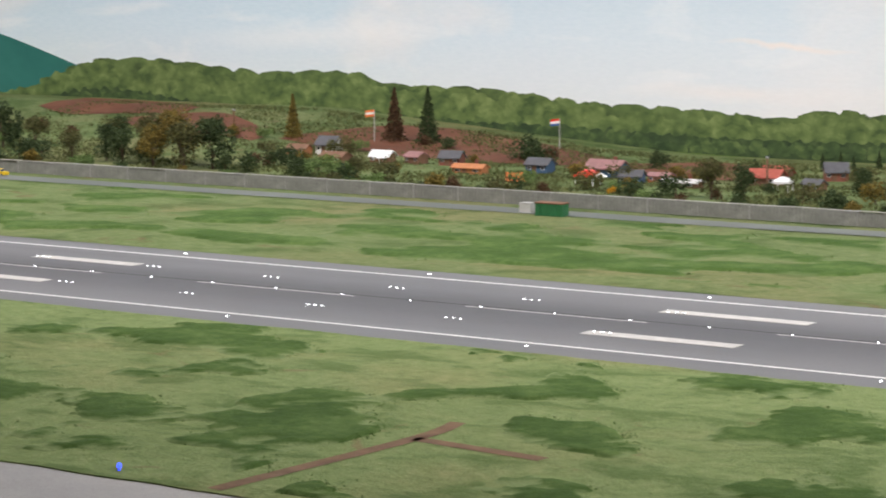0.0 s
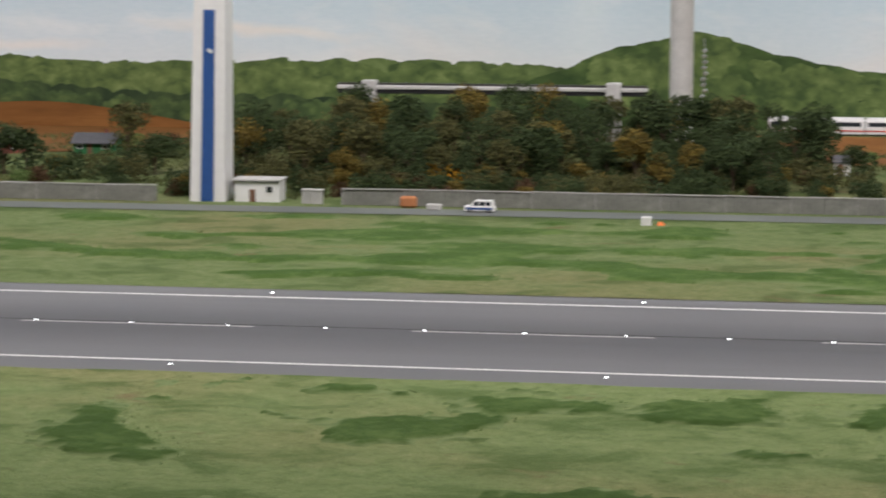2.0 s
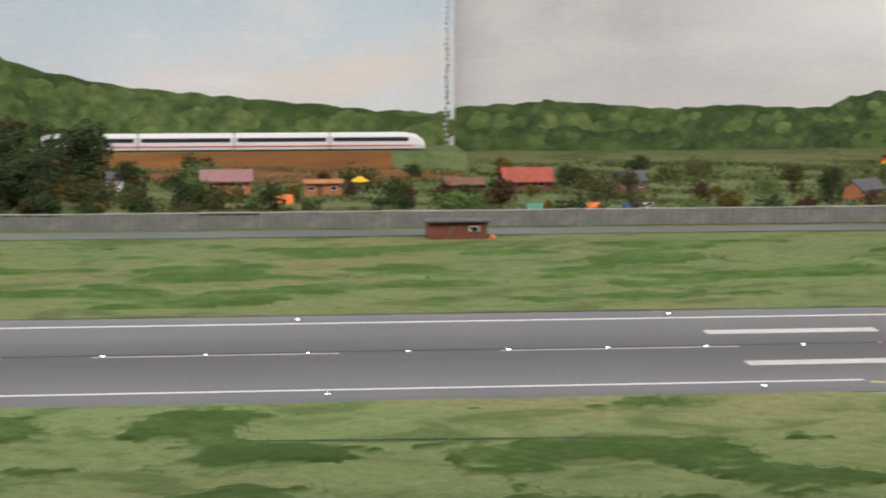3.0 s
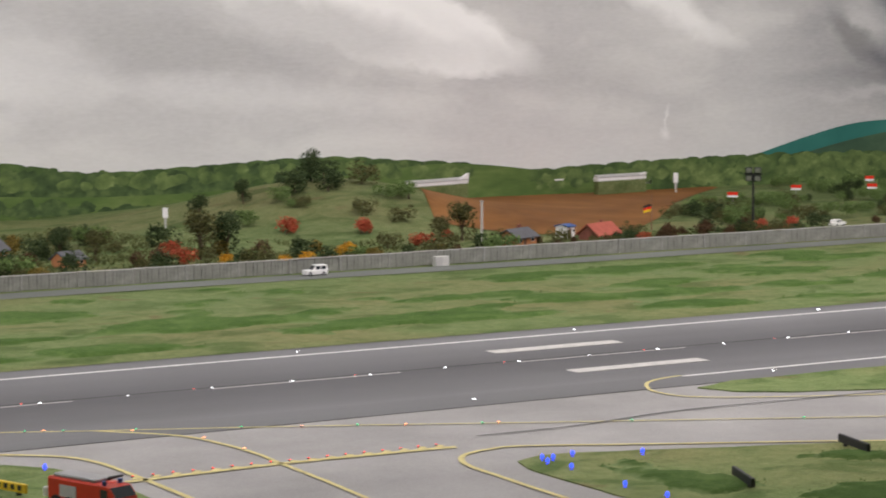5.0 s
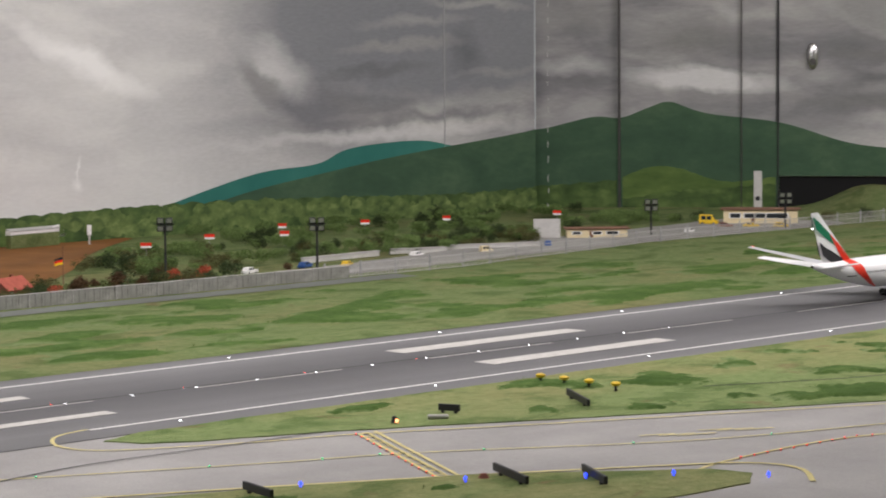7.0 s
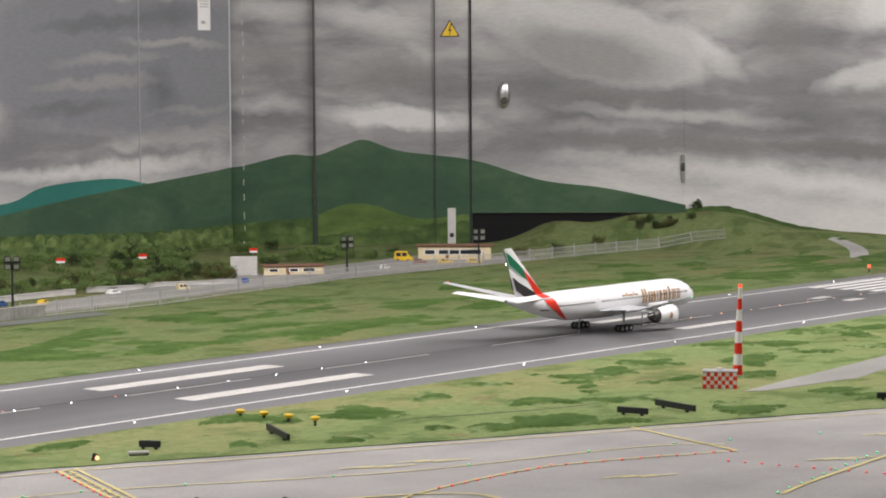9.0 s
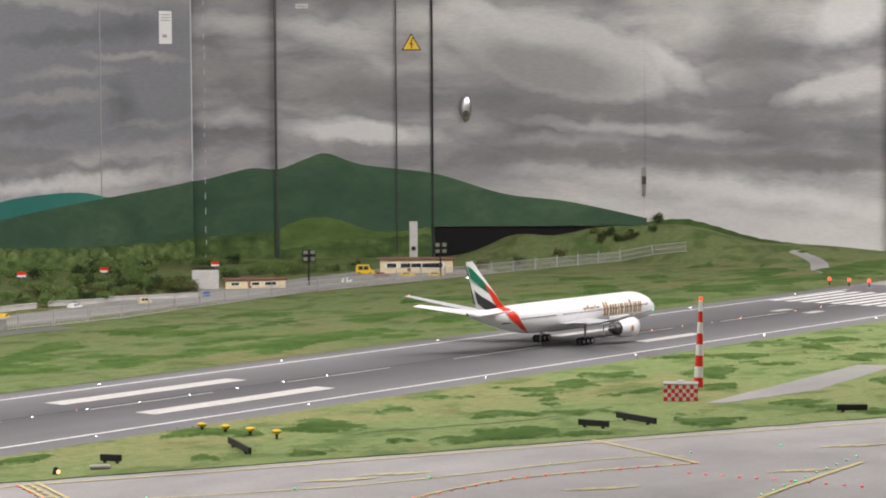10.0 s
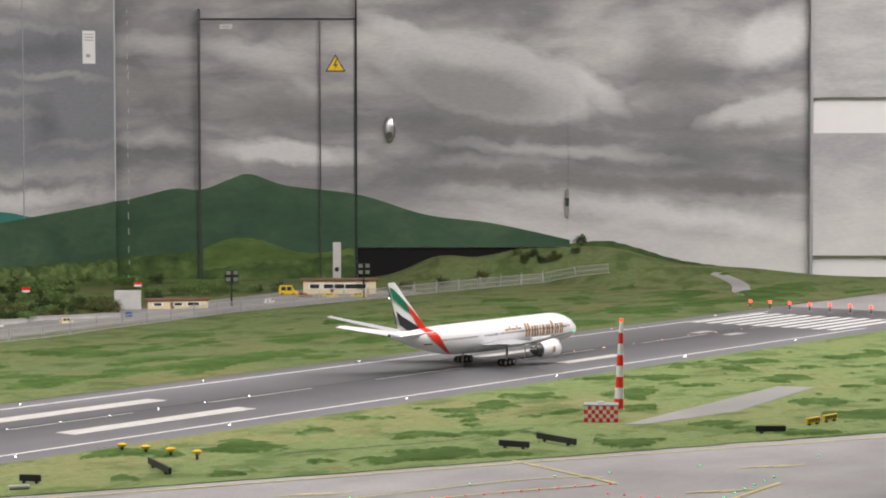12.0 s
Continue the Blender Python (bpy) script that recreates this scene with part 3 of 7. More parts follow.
tagged(part("service_road", ribbon(curve_through([(-9, 4.60), (-4, 4.585), (0, 4.615), (2.4, 4.62), (3.6, 4.62), (4.35, 4.635)]), 0.085, None), "road"), "narrow grey service road along the fence", "road", kind=S)
tagged(part("parking_lot", prism(ragged([(4.05, 4.74), (5.5, 4.87), (6.5, 4.90), (6.45, 5.3), (5.9, 5.22), (5.3, 5.15), (4.9, 5.06), (4.4, 4.95), (4.05, 4.88)], 0.05, 0.02, 2), 0.0, 0.0085), "gravel"), "pale gravel parking lot behind the fence", "parking lot", kind=S)
tagged(part("footpath", prism(ragged([(3.99, 2.49), (4.75, 2.585), (4.775, 2.51), (4.3, 2.425), (4.02, 2.46)], 0.05, 0.004), 0.0, 0.0014), "gravel"), "light grey paved path in the grass", "path", kind=S)
tagged(part("hill_path", ribbon(curve_through([(7.5, 4.4), (7.35, 4.2), (7.12, 4.05), (7.0, 3.9)]), 0.06, None), "apron"), "light grey path over the hill", "path", kind=S)
for pts, wd in (([(-1.73, 2.56), (-1.72, 2.45), (-1.75, 2.11)], 0.022), ([(-1.72, 2.45), (-1.53, 2.43)], 0.022)):
    tagged(part("dirt_track", ribbon(curve_through(pts), wd, 0.0013), "soil"), "bare brown earth track in the grass", "track", kind=S)


def line(points, width, material, z=0.0004, smooth=True, label="painted line on the asphalt"):
    return tagged(part("painted_line", ribbon(curve_through(points) if smooth else points, width, z), material), label, "marking", kind=S)


for y in (3.122, 3.628):
    x1 = 6.55 if y > 3.3 else 6.2
    spans = [(-9.4, 0.93), (2.29, x1)] if y < 3.3 else [(-9.4, x1)]
    for a, c in spans:
        line([(a, y), (c, y)], 0.0085, "white_line", smooth=False, label="white runway edge line")
for x0, x1 in ((-3.28, -3.035), (-1.955, -1.70), (0.81, 1.06), (2.17, 2.425), (3.27, 3.775), (4.9, 5.15)):
    for y in (3.252, 3.498):
        wd = 0.052 if x1 - x0 > 0.4 else 0.034
        tagged(part("painted_bar", prism(ragged([(x0, y - wd / 2), (x1, y - wd / 2), (x1, y + wd / 2), (x0, y + wd / 2)], 0.04, 0.002), -0.0005, 0.0006), "bar_paint"), "broad white touchdown bar on the runway", "marking", kind=S)
x = -5.0
while x < 6.0:
    line([(x, 3.379), (x + 0.33, 3.379)], 0.006, "worn_line", smooth=False, label="worn white centreline dash")
    x += 0.55
line([(-9.4, 3.392), (6.7, 3.392)], 0.0045, "groove", 0.0003, False, "dark guide groove in the runway")
for k in range(10):
    y = 3.16 + k * 0.048
    tagged(part("painted_bar", prism([(6.08, y), (6.48, y), (6.48, y + 0.022), (6.08, y + 0.022)], -0.0005, 0.0006), "white_line"), "white threshold stripe at the runway end", "marking", kind=S)
for y in (3.32, 3.42):
    line([(5.78, y), (5.86, y)], 0.03, "worn_line", smooth=False, label="worn white runway numeral bar")

# taxiway lines
Y = "yellow_line"
for pts, wd in (
    ([(0.935, 3.108), (1.0, 3.083), (1.112, 3.038), (1.194, 2.98), (1.224, 2.92), (1.231, 2.83), (1.233, 2.6), (1.235, 2.0)], 0.008),
    ([(1.06, 3.24), (1.2, 3.18), (1.31, 3.13), (1.568, 3.02), (1.886, 2.871), (2.03, 2.805), (2.3, 2.68), (2.5, 2.595), (2.87, 2.376), (3.29, 2.24), (3.4, 2.147)], 0.005),
    ([(1.31, 3.13), (1.395, 3.036), (1.42, 2.944), (1.427, 2.859), (1.423, 2.787), (1.419, 2.657), (1.408, 2.45), (1.4, 2.0)], 0.007),
    ([(1.206, 2.773), (1.423, 2.785), (1.674, 2.775)], 0.012),
    ([(1.614, 2.1), (1.614, 2.45), (1.617, 2.56), (1.622, 2.66), (1.65, 2.715), (1.70, 2.737), (1.76, 2.733), (1.93, 2.65), (2.14, 2.55), (2.39, 2.42), (2.6, 2.30), (2.749, 2.203), (2.77, 2.12), (2.70, 2.04)], 0.008),
    ([(2.29, 3.129), (2.229, 3.112), (2.187, 3.073), (2.165, 3.01), (2.2, 2.938), (2.379, 2.85), (2.552, 2.79), (2.85, 2.64), (3.442, 2.358), (3.75, 2.203), (4.2, 1.97)], 0.006),
    ([(3.469, 2.379), (3.351, 2.091)], 0.008), ([(3.351, 2.091), (3.05, 2.23), (2.74, 2.229), (2.6, 2.18)], 0.006),
    ([(3.513, 1.885), (3.19, 1.844), (3.04, 1.815)], 0.008),
):
    line(pts, wd, Y, label="yellow taxiway line")
for off in (0.0, 0.017, 0.034):
    line([(2.552 + off, 2.793), (2.367 + off, 2.415)], 0.006, Y, 0.0005, False, "yellow holding position line")
for k in range(14):
    u = k / 13
    p = Vector((2.552, 2.793)).lerp(Vector((2.367, 2.415)), u)
    line([(p.x + 0.006, p.y), (p.x + 0.012, p.y - 0.012)], 0.006, Y, 0.0005, False, "yellow holding position dash")
for cx, cy in ((2.83, 2.47), (2.93, 2.44), (3.33, 1.95), (3.62, 2.02), (3.0, 2.1)):
    for k in range(3):
        line([(cx + 0.02 * k, cy - 0.02 * k), (cx + 0.05 + 0.025 * k, cy - 0.025 - 0.02 * k)], 0.006, Y, 0.0005, False, "worn yellow taxiway marking")
for k in range(17):
    x = 1.22 + k * 0.027
    line([(x, 2.783), (x + 0.012, 2.795)], 0.009, Y, 0.0006, False, "yellow stop bar tooth")
line([(1.74, 2.83), (1.9, 2.83), (2.1, 2.86), (2.35, 2.85), (2.55, 2.845)], 0.004, "groove", 0.0005, True, "dark guide groove in the taxiway")
line([(3.3, 2.75), (3.6, 2.62), (3.85, 2.6)], 0.005, "groove", 0.0013, True, "dark guide slot in the grass")
line([(0.05, 2.83), (0.6, 2.80)], 0.005, "groove", 0.0013, True, "dark guide slot in the grass")

# ---- walls with their painted scenery ----


def wall(name, a, c, material, label, z0=-0.3, z1=2.6, thick=0.06):
    """An upright wall from a to c in plan; its face looks to the right of a to c."""
    a, c = Vector((*a, 0)), Vector((*c, 0))
    w = part(name, box_bm((c - a).length, thick, z1 - z0, ((c - a).length / 2, thick / 2, z0)), material)
    d = (c - a).normalized()
    w.matrix_world = Matrix.Translation(a) @ Matrix.Rotation(math.atan2(d.y, d.x), 4, "Z")
    return tagged(w, label, "wall", kind=S)


def painted(parent, name, profile, low, material, depth, bumps=0.0, size=0.09, seed=0, label=""):
    """A flat painted shape on a wall: profile gives (along, height) of its upper edge, low its lower edge."""
    pts = curve_through([(p[0], p[1]) for p in profile], 10)
    b = bmesh.new()
    prev = None
    n = max(2, int((pts[-1][0] - pts[0][0]) / 0.012))
    px, pz = [p[0] for p in pts], [p[1] for p in pts]
    for i in range(n + 1):
        x = pts[0][0] + (pts[-1][0] - pts[0][0]) * i / n
        z = float(np.interp(x, px, pz))
        if bumps:
            q = x / size + 0.6 * noise.noise((x * 5, seed, 0))
            z += bumps * (abs(math.sin(q * math.pi)) ** 0.6 - 0.5) * (0.5 + abs(noise.noise((math.floor(q) * 0.7, seed, 3)))) + bumps * 0.35 * noise.noise((x * 60, seed, 1))
        zl = low if not callable(low) else low(x)
        v = (b.verts.new((x, -depth, z)), b.verts.new((x, -depth, min(zl, z - 0.001))))
        if prev:
            b.faces.new((prev[0], prev[1], v[1], v[0]))
        prev = v
    return part(name, b, material, parent, label)


def crowns(parent, profile, drop, material, depth, count, size, seed):
    """Rounded tree crowns brushed one over the other below an upper edge, the lower ones last."""
    rnd_ = random.Random(seed)
    pts = curve_through(profile, 10)
    px, pz = [p[0] for p in pts], [p[1] for p in pts]
    places = sorted(((rnd_.uniform(px[0], px[-1]), rnd_.random() ** 0.8) for _ in range(count)), key=lambda q: q[1])
    vs, fs = [], []
    for i, (x, u) in enumerate(places):
        r = size * rnd_.uniform(0.5, 1.15) * (1 - 0.35 * u)
        z = float(np.interp(x, px, pz)) - r * 0.62 - drop * u
        k, n = len(vs), 26
        for a in range(n):
            th = 2 * math.pi * a / n
            q = r * (1 + 0.3 * noise.noise((math.cos(th) * 1.7 + i, math.sin(th) * 1.7, seed)) + 0.16 * noise.noise((math.cos(th) * 6 + i, math.sin(th) * 6, seed)))
            flat = 0.82 if math.sin(th) > 0 else 0.6
            vs.append((x + q * math.cos(th), -depth - 0.0018 * i / count, z + q * flat * math.sin(th)))
        fs.append(tuple(range(k, k + n)))
    me_ = bpy.data.meshes.new("painted_crowns")
    me_.from_pydata(vs, [], fs)
    me_.materials.append(M[material])
    o_ = new("painted_crowns", me_)
    o_.parent = parent
    return tagged(o_, kind="stuff")


wl = wall("wall_left", (-9.4, 6.0), (-2.436, 6.0), "fair_garden", "white-blue painted sky wall behind gardens")
SL = 9.4
painted(wl, "painted_mountain", [(SL - 6.6, 0.34), (SL - 6.0, 0.33), (SL - 5.73, 0.284), (SL - 5.4, 0.19), (SL - 5.1, 0.1)], -0.1, "mount_teal", 0.002)
painted(wl, "painted_wood", [(SL - 6.8, 0.05), (SL - 5.74, 0.093), (SL - 5.4, 0.187), (SL - 5.28, 0.213), (SL - 4.99, 0.211), (SL - 4.7, 0.187), (SL - 4.39, 0.195), (SL - 4.19, 0.164), (SL - 3.88, 0.16), (SL - 3.6, 0.134), (SL - 3.22, 0.122), (SL - 2.95, 0.108), (SL - 2.85, 0.13), (SL - 2.59, 0.122), (SL - 2.437, 0.145)], -0.1, "wood_light", 0.004, 0.016, 0.11, 1)
painted(wl, "painted_tree_row", [(SL - 6.8, 0.0), (SL - 5.74, 0.056), (SL - 5.31, 0.118), (SL - 4.81, 0.08), (SL - 4.39, 0.085), (SL - 4.0, 0.064), (SL - 3.62, 0.062), (SL - 3.1, 0.048), (SL - 2.437, 0.055)], -0.1, "wood_dark", 0.006, 0.022, 0.045, 4)
crowns(wl, [(SL - 5.7, 0.105), (SL - 5.4, 0.187), (SL - 5.28, 0.213), (SL - 4.99, 0.211), (SL - 4.7, 0.187), (SL - 4.39, 0.195), (SL - 4.19, 0.164), (SL - 3.88, 0.16), (SL - 3.6, 0.134), (SL - 3.22, 0.122), (SL - 2.95, 0.108), (SL - 2.85, 0.13), (SL - 2.49, 0.125)], 0.07, "crown_paint", 0.0041, 330, 0.05, 61)
crowns(wl, [(SL - 5.6, 0.07), (SL - 5.31, 0.118), (SL - 4.81, 0.085), (SL - 4.39, 0.09), (SL - 4.0, 0.07), (SL - 3.62, 0.066), (SL - 3.1, 0.05), (SL - 2.47, 0.055)], 0.03, "crown_paint_dark", 0.0061, 300, 0.022, 62)
painted(wl, "painted_meadow", [(SL - 6.8, -0.02), (SL - 5.6, 0.06), (SL - 5.2, 0.075), (SL - 4.8, 0.045), (SL - 4.2, 0.04), (SL - 3.6, 0.018), (SL - 2.9, 0.004), (SL - 2.437, 0.012)], -0.2, "meadow", 0.008)

# Shade on this return is put into its grey sky and dark wood colours.
wr = wall("wall_return_left", (-2.4352, 6.0006), (-2.315, 6.1495), "shade_sky", "narrow return of the painted wall, shade painted in as blue grey")
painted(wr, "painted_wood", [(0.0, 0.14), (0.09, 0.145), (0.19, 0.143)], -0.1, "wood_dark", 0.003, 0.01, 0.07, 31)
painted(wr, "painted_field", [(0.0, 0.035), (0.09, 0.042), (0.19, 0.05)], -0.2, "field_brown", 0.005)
wm = wall("wall_middle", (-2.40, 6.15), (0.79, 6.15), "fair", "painted pale sky wall behind the trees")
SM = 2.40
painted(wm, "painted_wood", [(SM - 2.395, 0.14), (SM - 2.31, 0.154), (SM - 2.13, 0.177), (SM - 1.91, 0.166), (SM - 1.69, 0.168), (SM - 1.41, 0.171), (SM - 1.06, 0.178), (SM - 0.7, 0.162), (SM - 0.5, 0.14), (SM + 0.78, 0.10)], -0.1, "wood_light", 0.002, 0.016, 0.13, 2)
crowns(wm, [(SM - 2.3, 0.15), (SM - 2.13, 0.177), (SM - 1.91, 0.166), (SM - 1.69, 0.168), (SM - 1.41, 0.171), (SM - 1.06, 0.178), (SM - 0.78, 0.165)], 0.06, "crown_paint", 0.0021, 150, 0.052, 63)
painted(wm, "painted_hill", [(SM - 0.80, 0.13), (SM - 0.7, 0.162), (SM - 0.59, 0.21), (SM - 0.46, 0.235), (SM - 0.39, 0.257), (SM - 0.19, 0.203), (SM + 0.01, 0.165), (SM + 0.29, 0.137), (SM + 0.56, 0.111), (SM + 0.7, 0.091), (SM + 0.78, 0.106)], -0.1, "wood_mid", 0.004, 0.008, 0.1, 5)
crowns(wm, [(SM - 0.62, 0.20), (SM - 0.46, 0.232), (SM - 0.39, 0.252), (SM - 0.19, 0.198), (SM + 0.01, 0.162), (SM + 0.29, 0.134), (SM + 0.56, 0.108), (SM + 0.7, 0.09), (SM + 0.77, 0.1)], 0.13, "crown_paint", 0.0041, 230, 0.042, 64)
painted(wm, "painted_tree_row", [(SM - 2.395, 0.11), (SM - 2.2, 0.12), (SM - 1.9, 0.10), (SM - 1.6, 0.085), (SM - 1.2, 0.08), (SM - 0.8, 0.06)], -0.1, "wood_dark", 0.006, 0.02, 0.08, 7)
crowns(wm, [(SM - 2.36, 0.115), (SM - 2.2, 0.12), (SM - 1.9, 0.10), (SM - 1.6, 0.085), (SM - 1.2, 0.08), (SM - 0.85, 0.06)], 0.05, "crown_paint_dark", 0.0061, 150, 0.03, 65)
painted(wm, "painted_field", [(SM - 2.395, 0.045), (SM - 2.15, 0.062), (SM - 2.0, 0.066), (SM - 1.85, 0.052), (SM - 1.63, 0.017), (SM - 1.5, -0.01)], -0.2, "field_brown", 0.008)
painted(wm, "painted_field", [(SM - 0.5, -0.02), (SM - 0.3, -0.0), (SM + 0.01, 0.012), (SM + 0.29, 0.004), (SM + 0.77, -0.01)], -0.2, "field_brown", 0.008)

wc = wall("wall_clouds", (0.79, 6.2), (6.41, 6.2), "storm", "wall painted with grey storm clouds over hills")
SC = -0.79
painted(wc, "painted_mountain", [(SC + 4.7, 0.06), (SC + 4.79, 0.098), (SC + 5.13, 0.178), (SC + 5.39, 0.2), (SC + 5.54, 0.246), (SC + 5.84, 0.262), (SC + 6.03, 0.235), (SC + 6.3, 0.2)], -0.2, "mount_teal", 0.002)
painted(wc, "painted_mountain", [(SC + 4.9, 0.08), (SC + 5.13, 0.127), (SC + 5.37, 0.162), (SC + 5.74, 0.212), (SC + 6.28, 0.267), (SC + 6.41, 0.283)], -0.2, "mount_green", 0.004)
painted(wc, "painted_wood", [(SC + 0.8, 0.11), (SC + 1.07, 0.121), (SC + 1.33, 0.104), (SC + 1.5, 0.112), (SC + 1.72, 0.104), (SC + 1.83, 0.134), (SC + 2.06, 0.165), (SC + 2.35, 0.15), (SC + 2.57, 0.12), (SC + 2.91, 0.128), (SC + 3.26, 0.139), (SC + 3.53, 0.121), (SC + 3.75, 0.106)], -0.2, "wood_mid", 0.006, 0.008, 0.08, 11)
crowns(wc, [(SC + 0.82, 0.11), (SC + 1.07, 0.121), (SC + 1.33, 0.104), (SC + 1.5, 0.112), (SC + 1.72, 0.104), (SC + 1.83, 0.134), (SC + 2.06, 0.16), (SC + 2.35, 0.145), (SC + 2.57, 0.118), (SC + 2.91, 0.126), (SC + 3.26, 0.137), (SC + 3.53, 0.119), (SC + 3.75, 0.104)], 0.08, "crown_paint_dark", 0.0061, 260, 0.042, 66)
crowns(wc, [(SC + 0.82, 0.105), (SC + 1.33, 0.102), (SC + 1.72, 0.10), (SC + 2.06, 0.16), (SC + 2.57, 0.116), (SC + 3.26, 0.135), (SC + 3.75, 0.1)], 0.035, "crown_paint", 0.0079, 120, 0.03, 70)
painted(wc, "painted_meadow", [(SC + 1.7, 0.02), (SC + 2.1, 0.07), (SC + 2.6, 0.055), (SC + 3.0, 0.06), (SC + 3.4, 0.09), (SC + 3.66, 0.108), (SC + 3.92, 0.086), (SC + 4.14, 0.05), (SC + 4.6, 0.0)], -0.2, "meadow", 0.008)
painted(wc, "painted_wood", [(SC + 3.95, 0.075), (SC + 4.14, 0.085), (SC + 4.45, 0.093), (SC + 4.79, 0.097), (SC + 5.36, 0.09), (SC + 6.0, 0.072), (SC + 6.41, 0.078)], lambda q: 0.045 if q < 3.6 else -0.2, "wood_mid", 0.010, 0.012, 0.09, 13)
crowns(wc, [(SC + 1.55, 0.03), (SC + 2.0, 0.062), (SC + 2.4, 0.055), (SC + 2.75, 0.035)], 0.03, "crown_paint_dark", 0.0083, 90, 0.03, 67)
crowns(wc, [(SC + 3.97, 0.075), (SC + 4.14, 0.085), (SC + 4.45, 0.093), (SC + 4.79, 0.097), (SC + 5.36, 0.09), (SC + 6.0, 0.072), (SC + 6.39, 0.078)], 0.045, "crown_paint", 0.0101, 230, 0.03, 68)
crowns(wc, [(SC + 4.5, 0.05), (SC + 5.0, 0.06), (SC + 5.5, 0.055), (SC + 6.0, 0.04), (SC + 6.39, 0.045)], 0.08, "crown_paint", 0.0121, 150, 0.026, 69)
painted(wc, "painted_field", [(SC + 3.3, -0.06), (SC + 3.5, -0.02), (SC + 3.7, -0.005), (SC + 4.0, -0.012), (SC + 4.3, -0.012), (SC + 4.62, 0.0)], -0.2, "field_brown", 0.012)

ang = Vector((0.6, -0.8))
END = (6.49 + 0.6 * 2.43, 6.2 - 0.8 * 2.43)
wd = wall("wall_end", (6.49, 6.2), END, "storm_end", "wall of painted panels with storm clouds and a green mountain")
for v in wd.data.vertices:
    if v.co.x < 0.001:
        v.co.x = -0.052
painted(wd, "painted_mountain", [(-0.052, 0.281), (0.0, 0.288), (0.155, 0.325), (0.256, 0.322), (0.36, 0.36), (0.43, 0.377), (0.559, 0.336), (0.819, 0.302), (1.057, 0.231), (1.295, 0.2), (1.57, 0.14)], lambda q: 0.115 if q > 0.81 else -0.3, "mount_green", 0.0165)
painted(wd, "painted_wood", [(-0.052, 0.078), (0.0, 0.08), (0.154, 0.092), (0.24, 0.1)], -0.3, "wood_mid", 0.018, 0.01, 0.08, 15)
painted(wd, "painted_meadow", [(0.26, 0.11), (0.356, 0.146), (0.458, 0.142), (0.619, 0.095), (0.80, 0.111)], -0.3, "meadow", 0.018, 0.004, 0.05, 16)
painted(wd, "painted_tree_row", [(0.26, 0.03), (0.45, 0.06), (0.6, 0.07), (0.8, 0.085)], -0.3, "wood_mid", 0.0195, 0.012, 0.05, 17)
painted(wd, "painted_wood", [(1.57, 0.125), (1.70, 0.135), (1.82, 0.108), (1.96, 0.067), (2.22, 0.026), (2.42, -0.039)], -0.3, "wood_mid", 0.018, 0.006, 0.06, 18)

for x_, z_, w_ in ((1.93, 0.052, 0.014), (2.05, 0.053, 0.02), (2.13, 0.055, 0.03), (2.26, 0.056, 0.03), (3.33, 0.058, 0.03), (4.05, 0.045, 0.03), (4.33, 0.046, 0.025)):
    part("painted_fleck", box_bm(w_, 0.001, 0.004, (SC + x_, -0.0135, z_)), "white", wc)
part("seam", box_bm(0.004, 0.002, 2.5, (SC + 5.97, -0.001, -0.2)), "grey_steel", wc)
q_ = random.Random(6)
z_ = -0.05
while z_ < 1.0:
    h_ = q_.uniform(0.008, 0.03)
    part("paint_chip", box_bm(0.0022, 0.001, h_, (-0.005 + q_.uniform(-0.002, 0.002), -0.0206, z_)), "concrete", wd)
    z_ += h_ + q_.uniform(0.008, 0.05)
far = (END[0] + 0.6 * 3.2, END[1] - 0.8 * 3.2)
we = wall("wall_cabinet", END, far, "wall_white", "pale grey metal panel wall beside the painted wall")
part("panel", box_bm(3.0, 0.02, 0.44, (1.5, -0.012, 0.08), 0.003), "storm_cabinet", we)
part("panel", box_bm(3.0, 0.02, 1.2, (1.5, -0.012, 0.645), 0.003), "storm_cabinet", we)
part("trim", box_bm(0.012, 0.03, 2.4, (0.0, -0.015, -0.1), 0.002), "grey_steel", we)
# hall: far left, behind the camera, right
wall("wall_west", (-9.4, -4.0), (-9.4, 6.0), "wall_white", "plain white hall wall")
wall("wall_south", (12.0, -4.0), (-9.4, -4.0), "wall_white", "plain white hall wall")
wall("wall_east", (12.0, 3.0), (12.0, -4.0), "wall_white", "plain white hall wall")
wall("wall_return", far, (12.0, far[1]), "wall_white", "plain white hall wall")
tagged(part("ceiling", box_bm(22.0, 11.0, 0.1, (1.3, 1.3, 2.6)), "wall_white"), "plain white hall ceiling", "ceiling", kind=S)


# ---- turf: flock blades, denser and darker in ragged patches ----


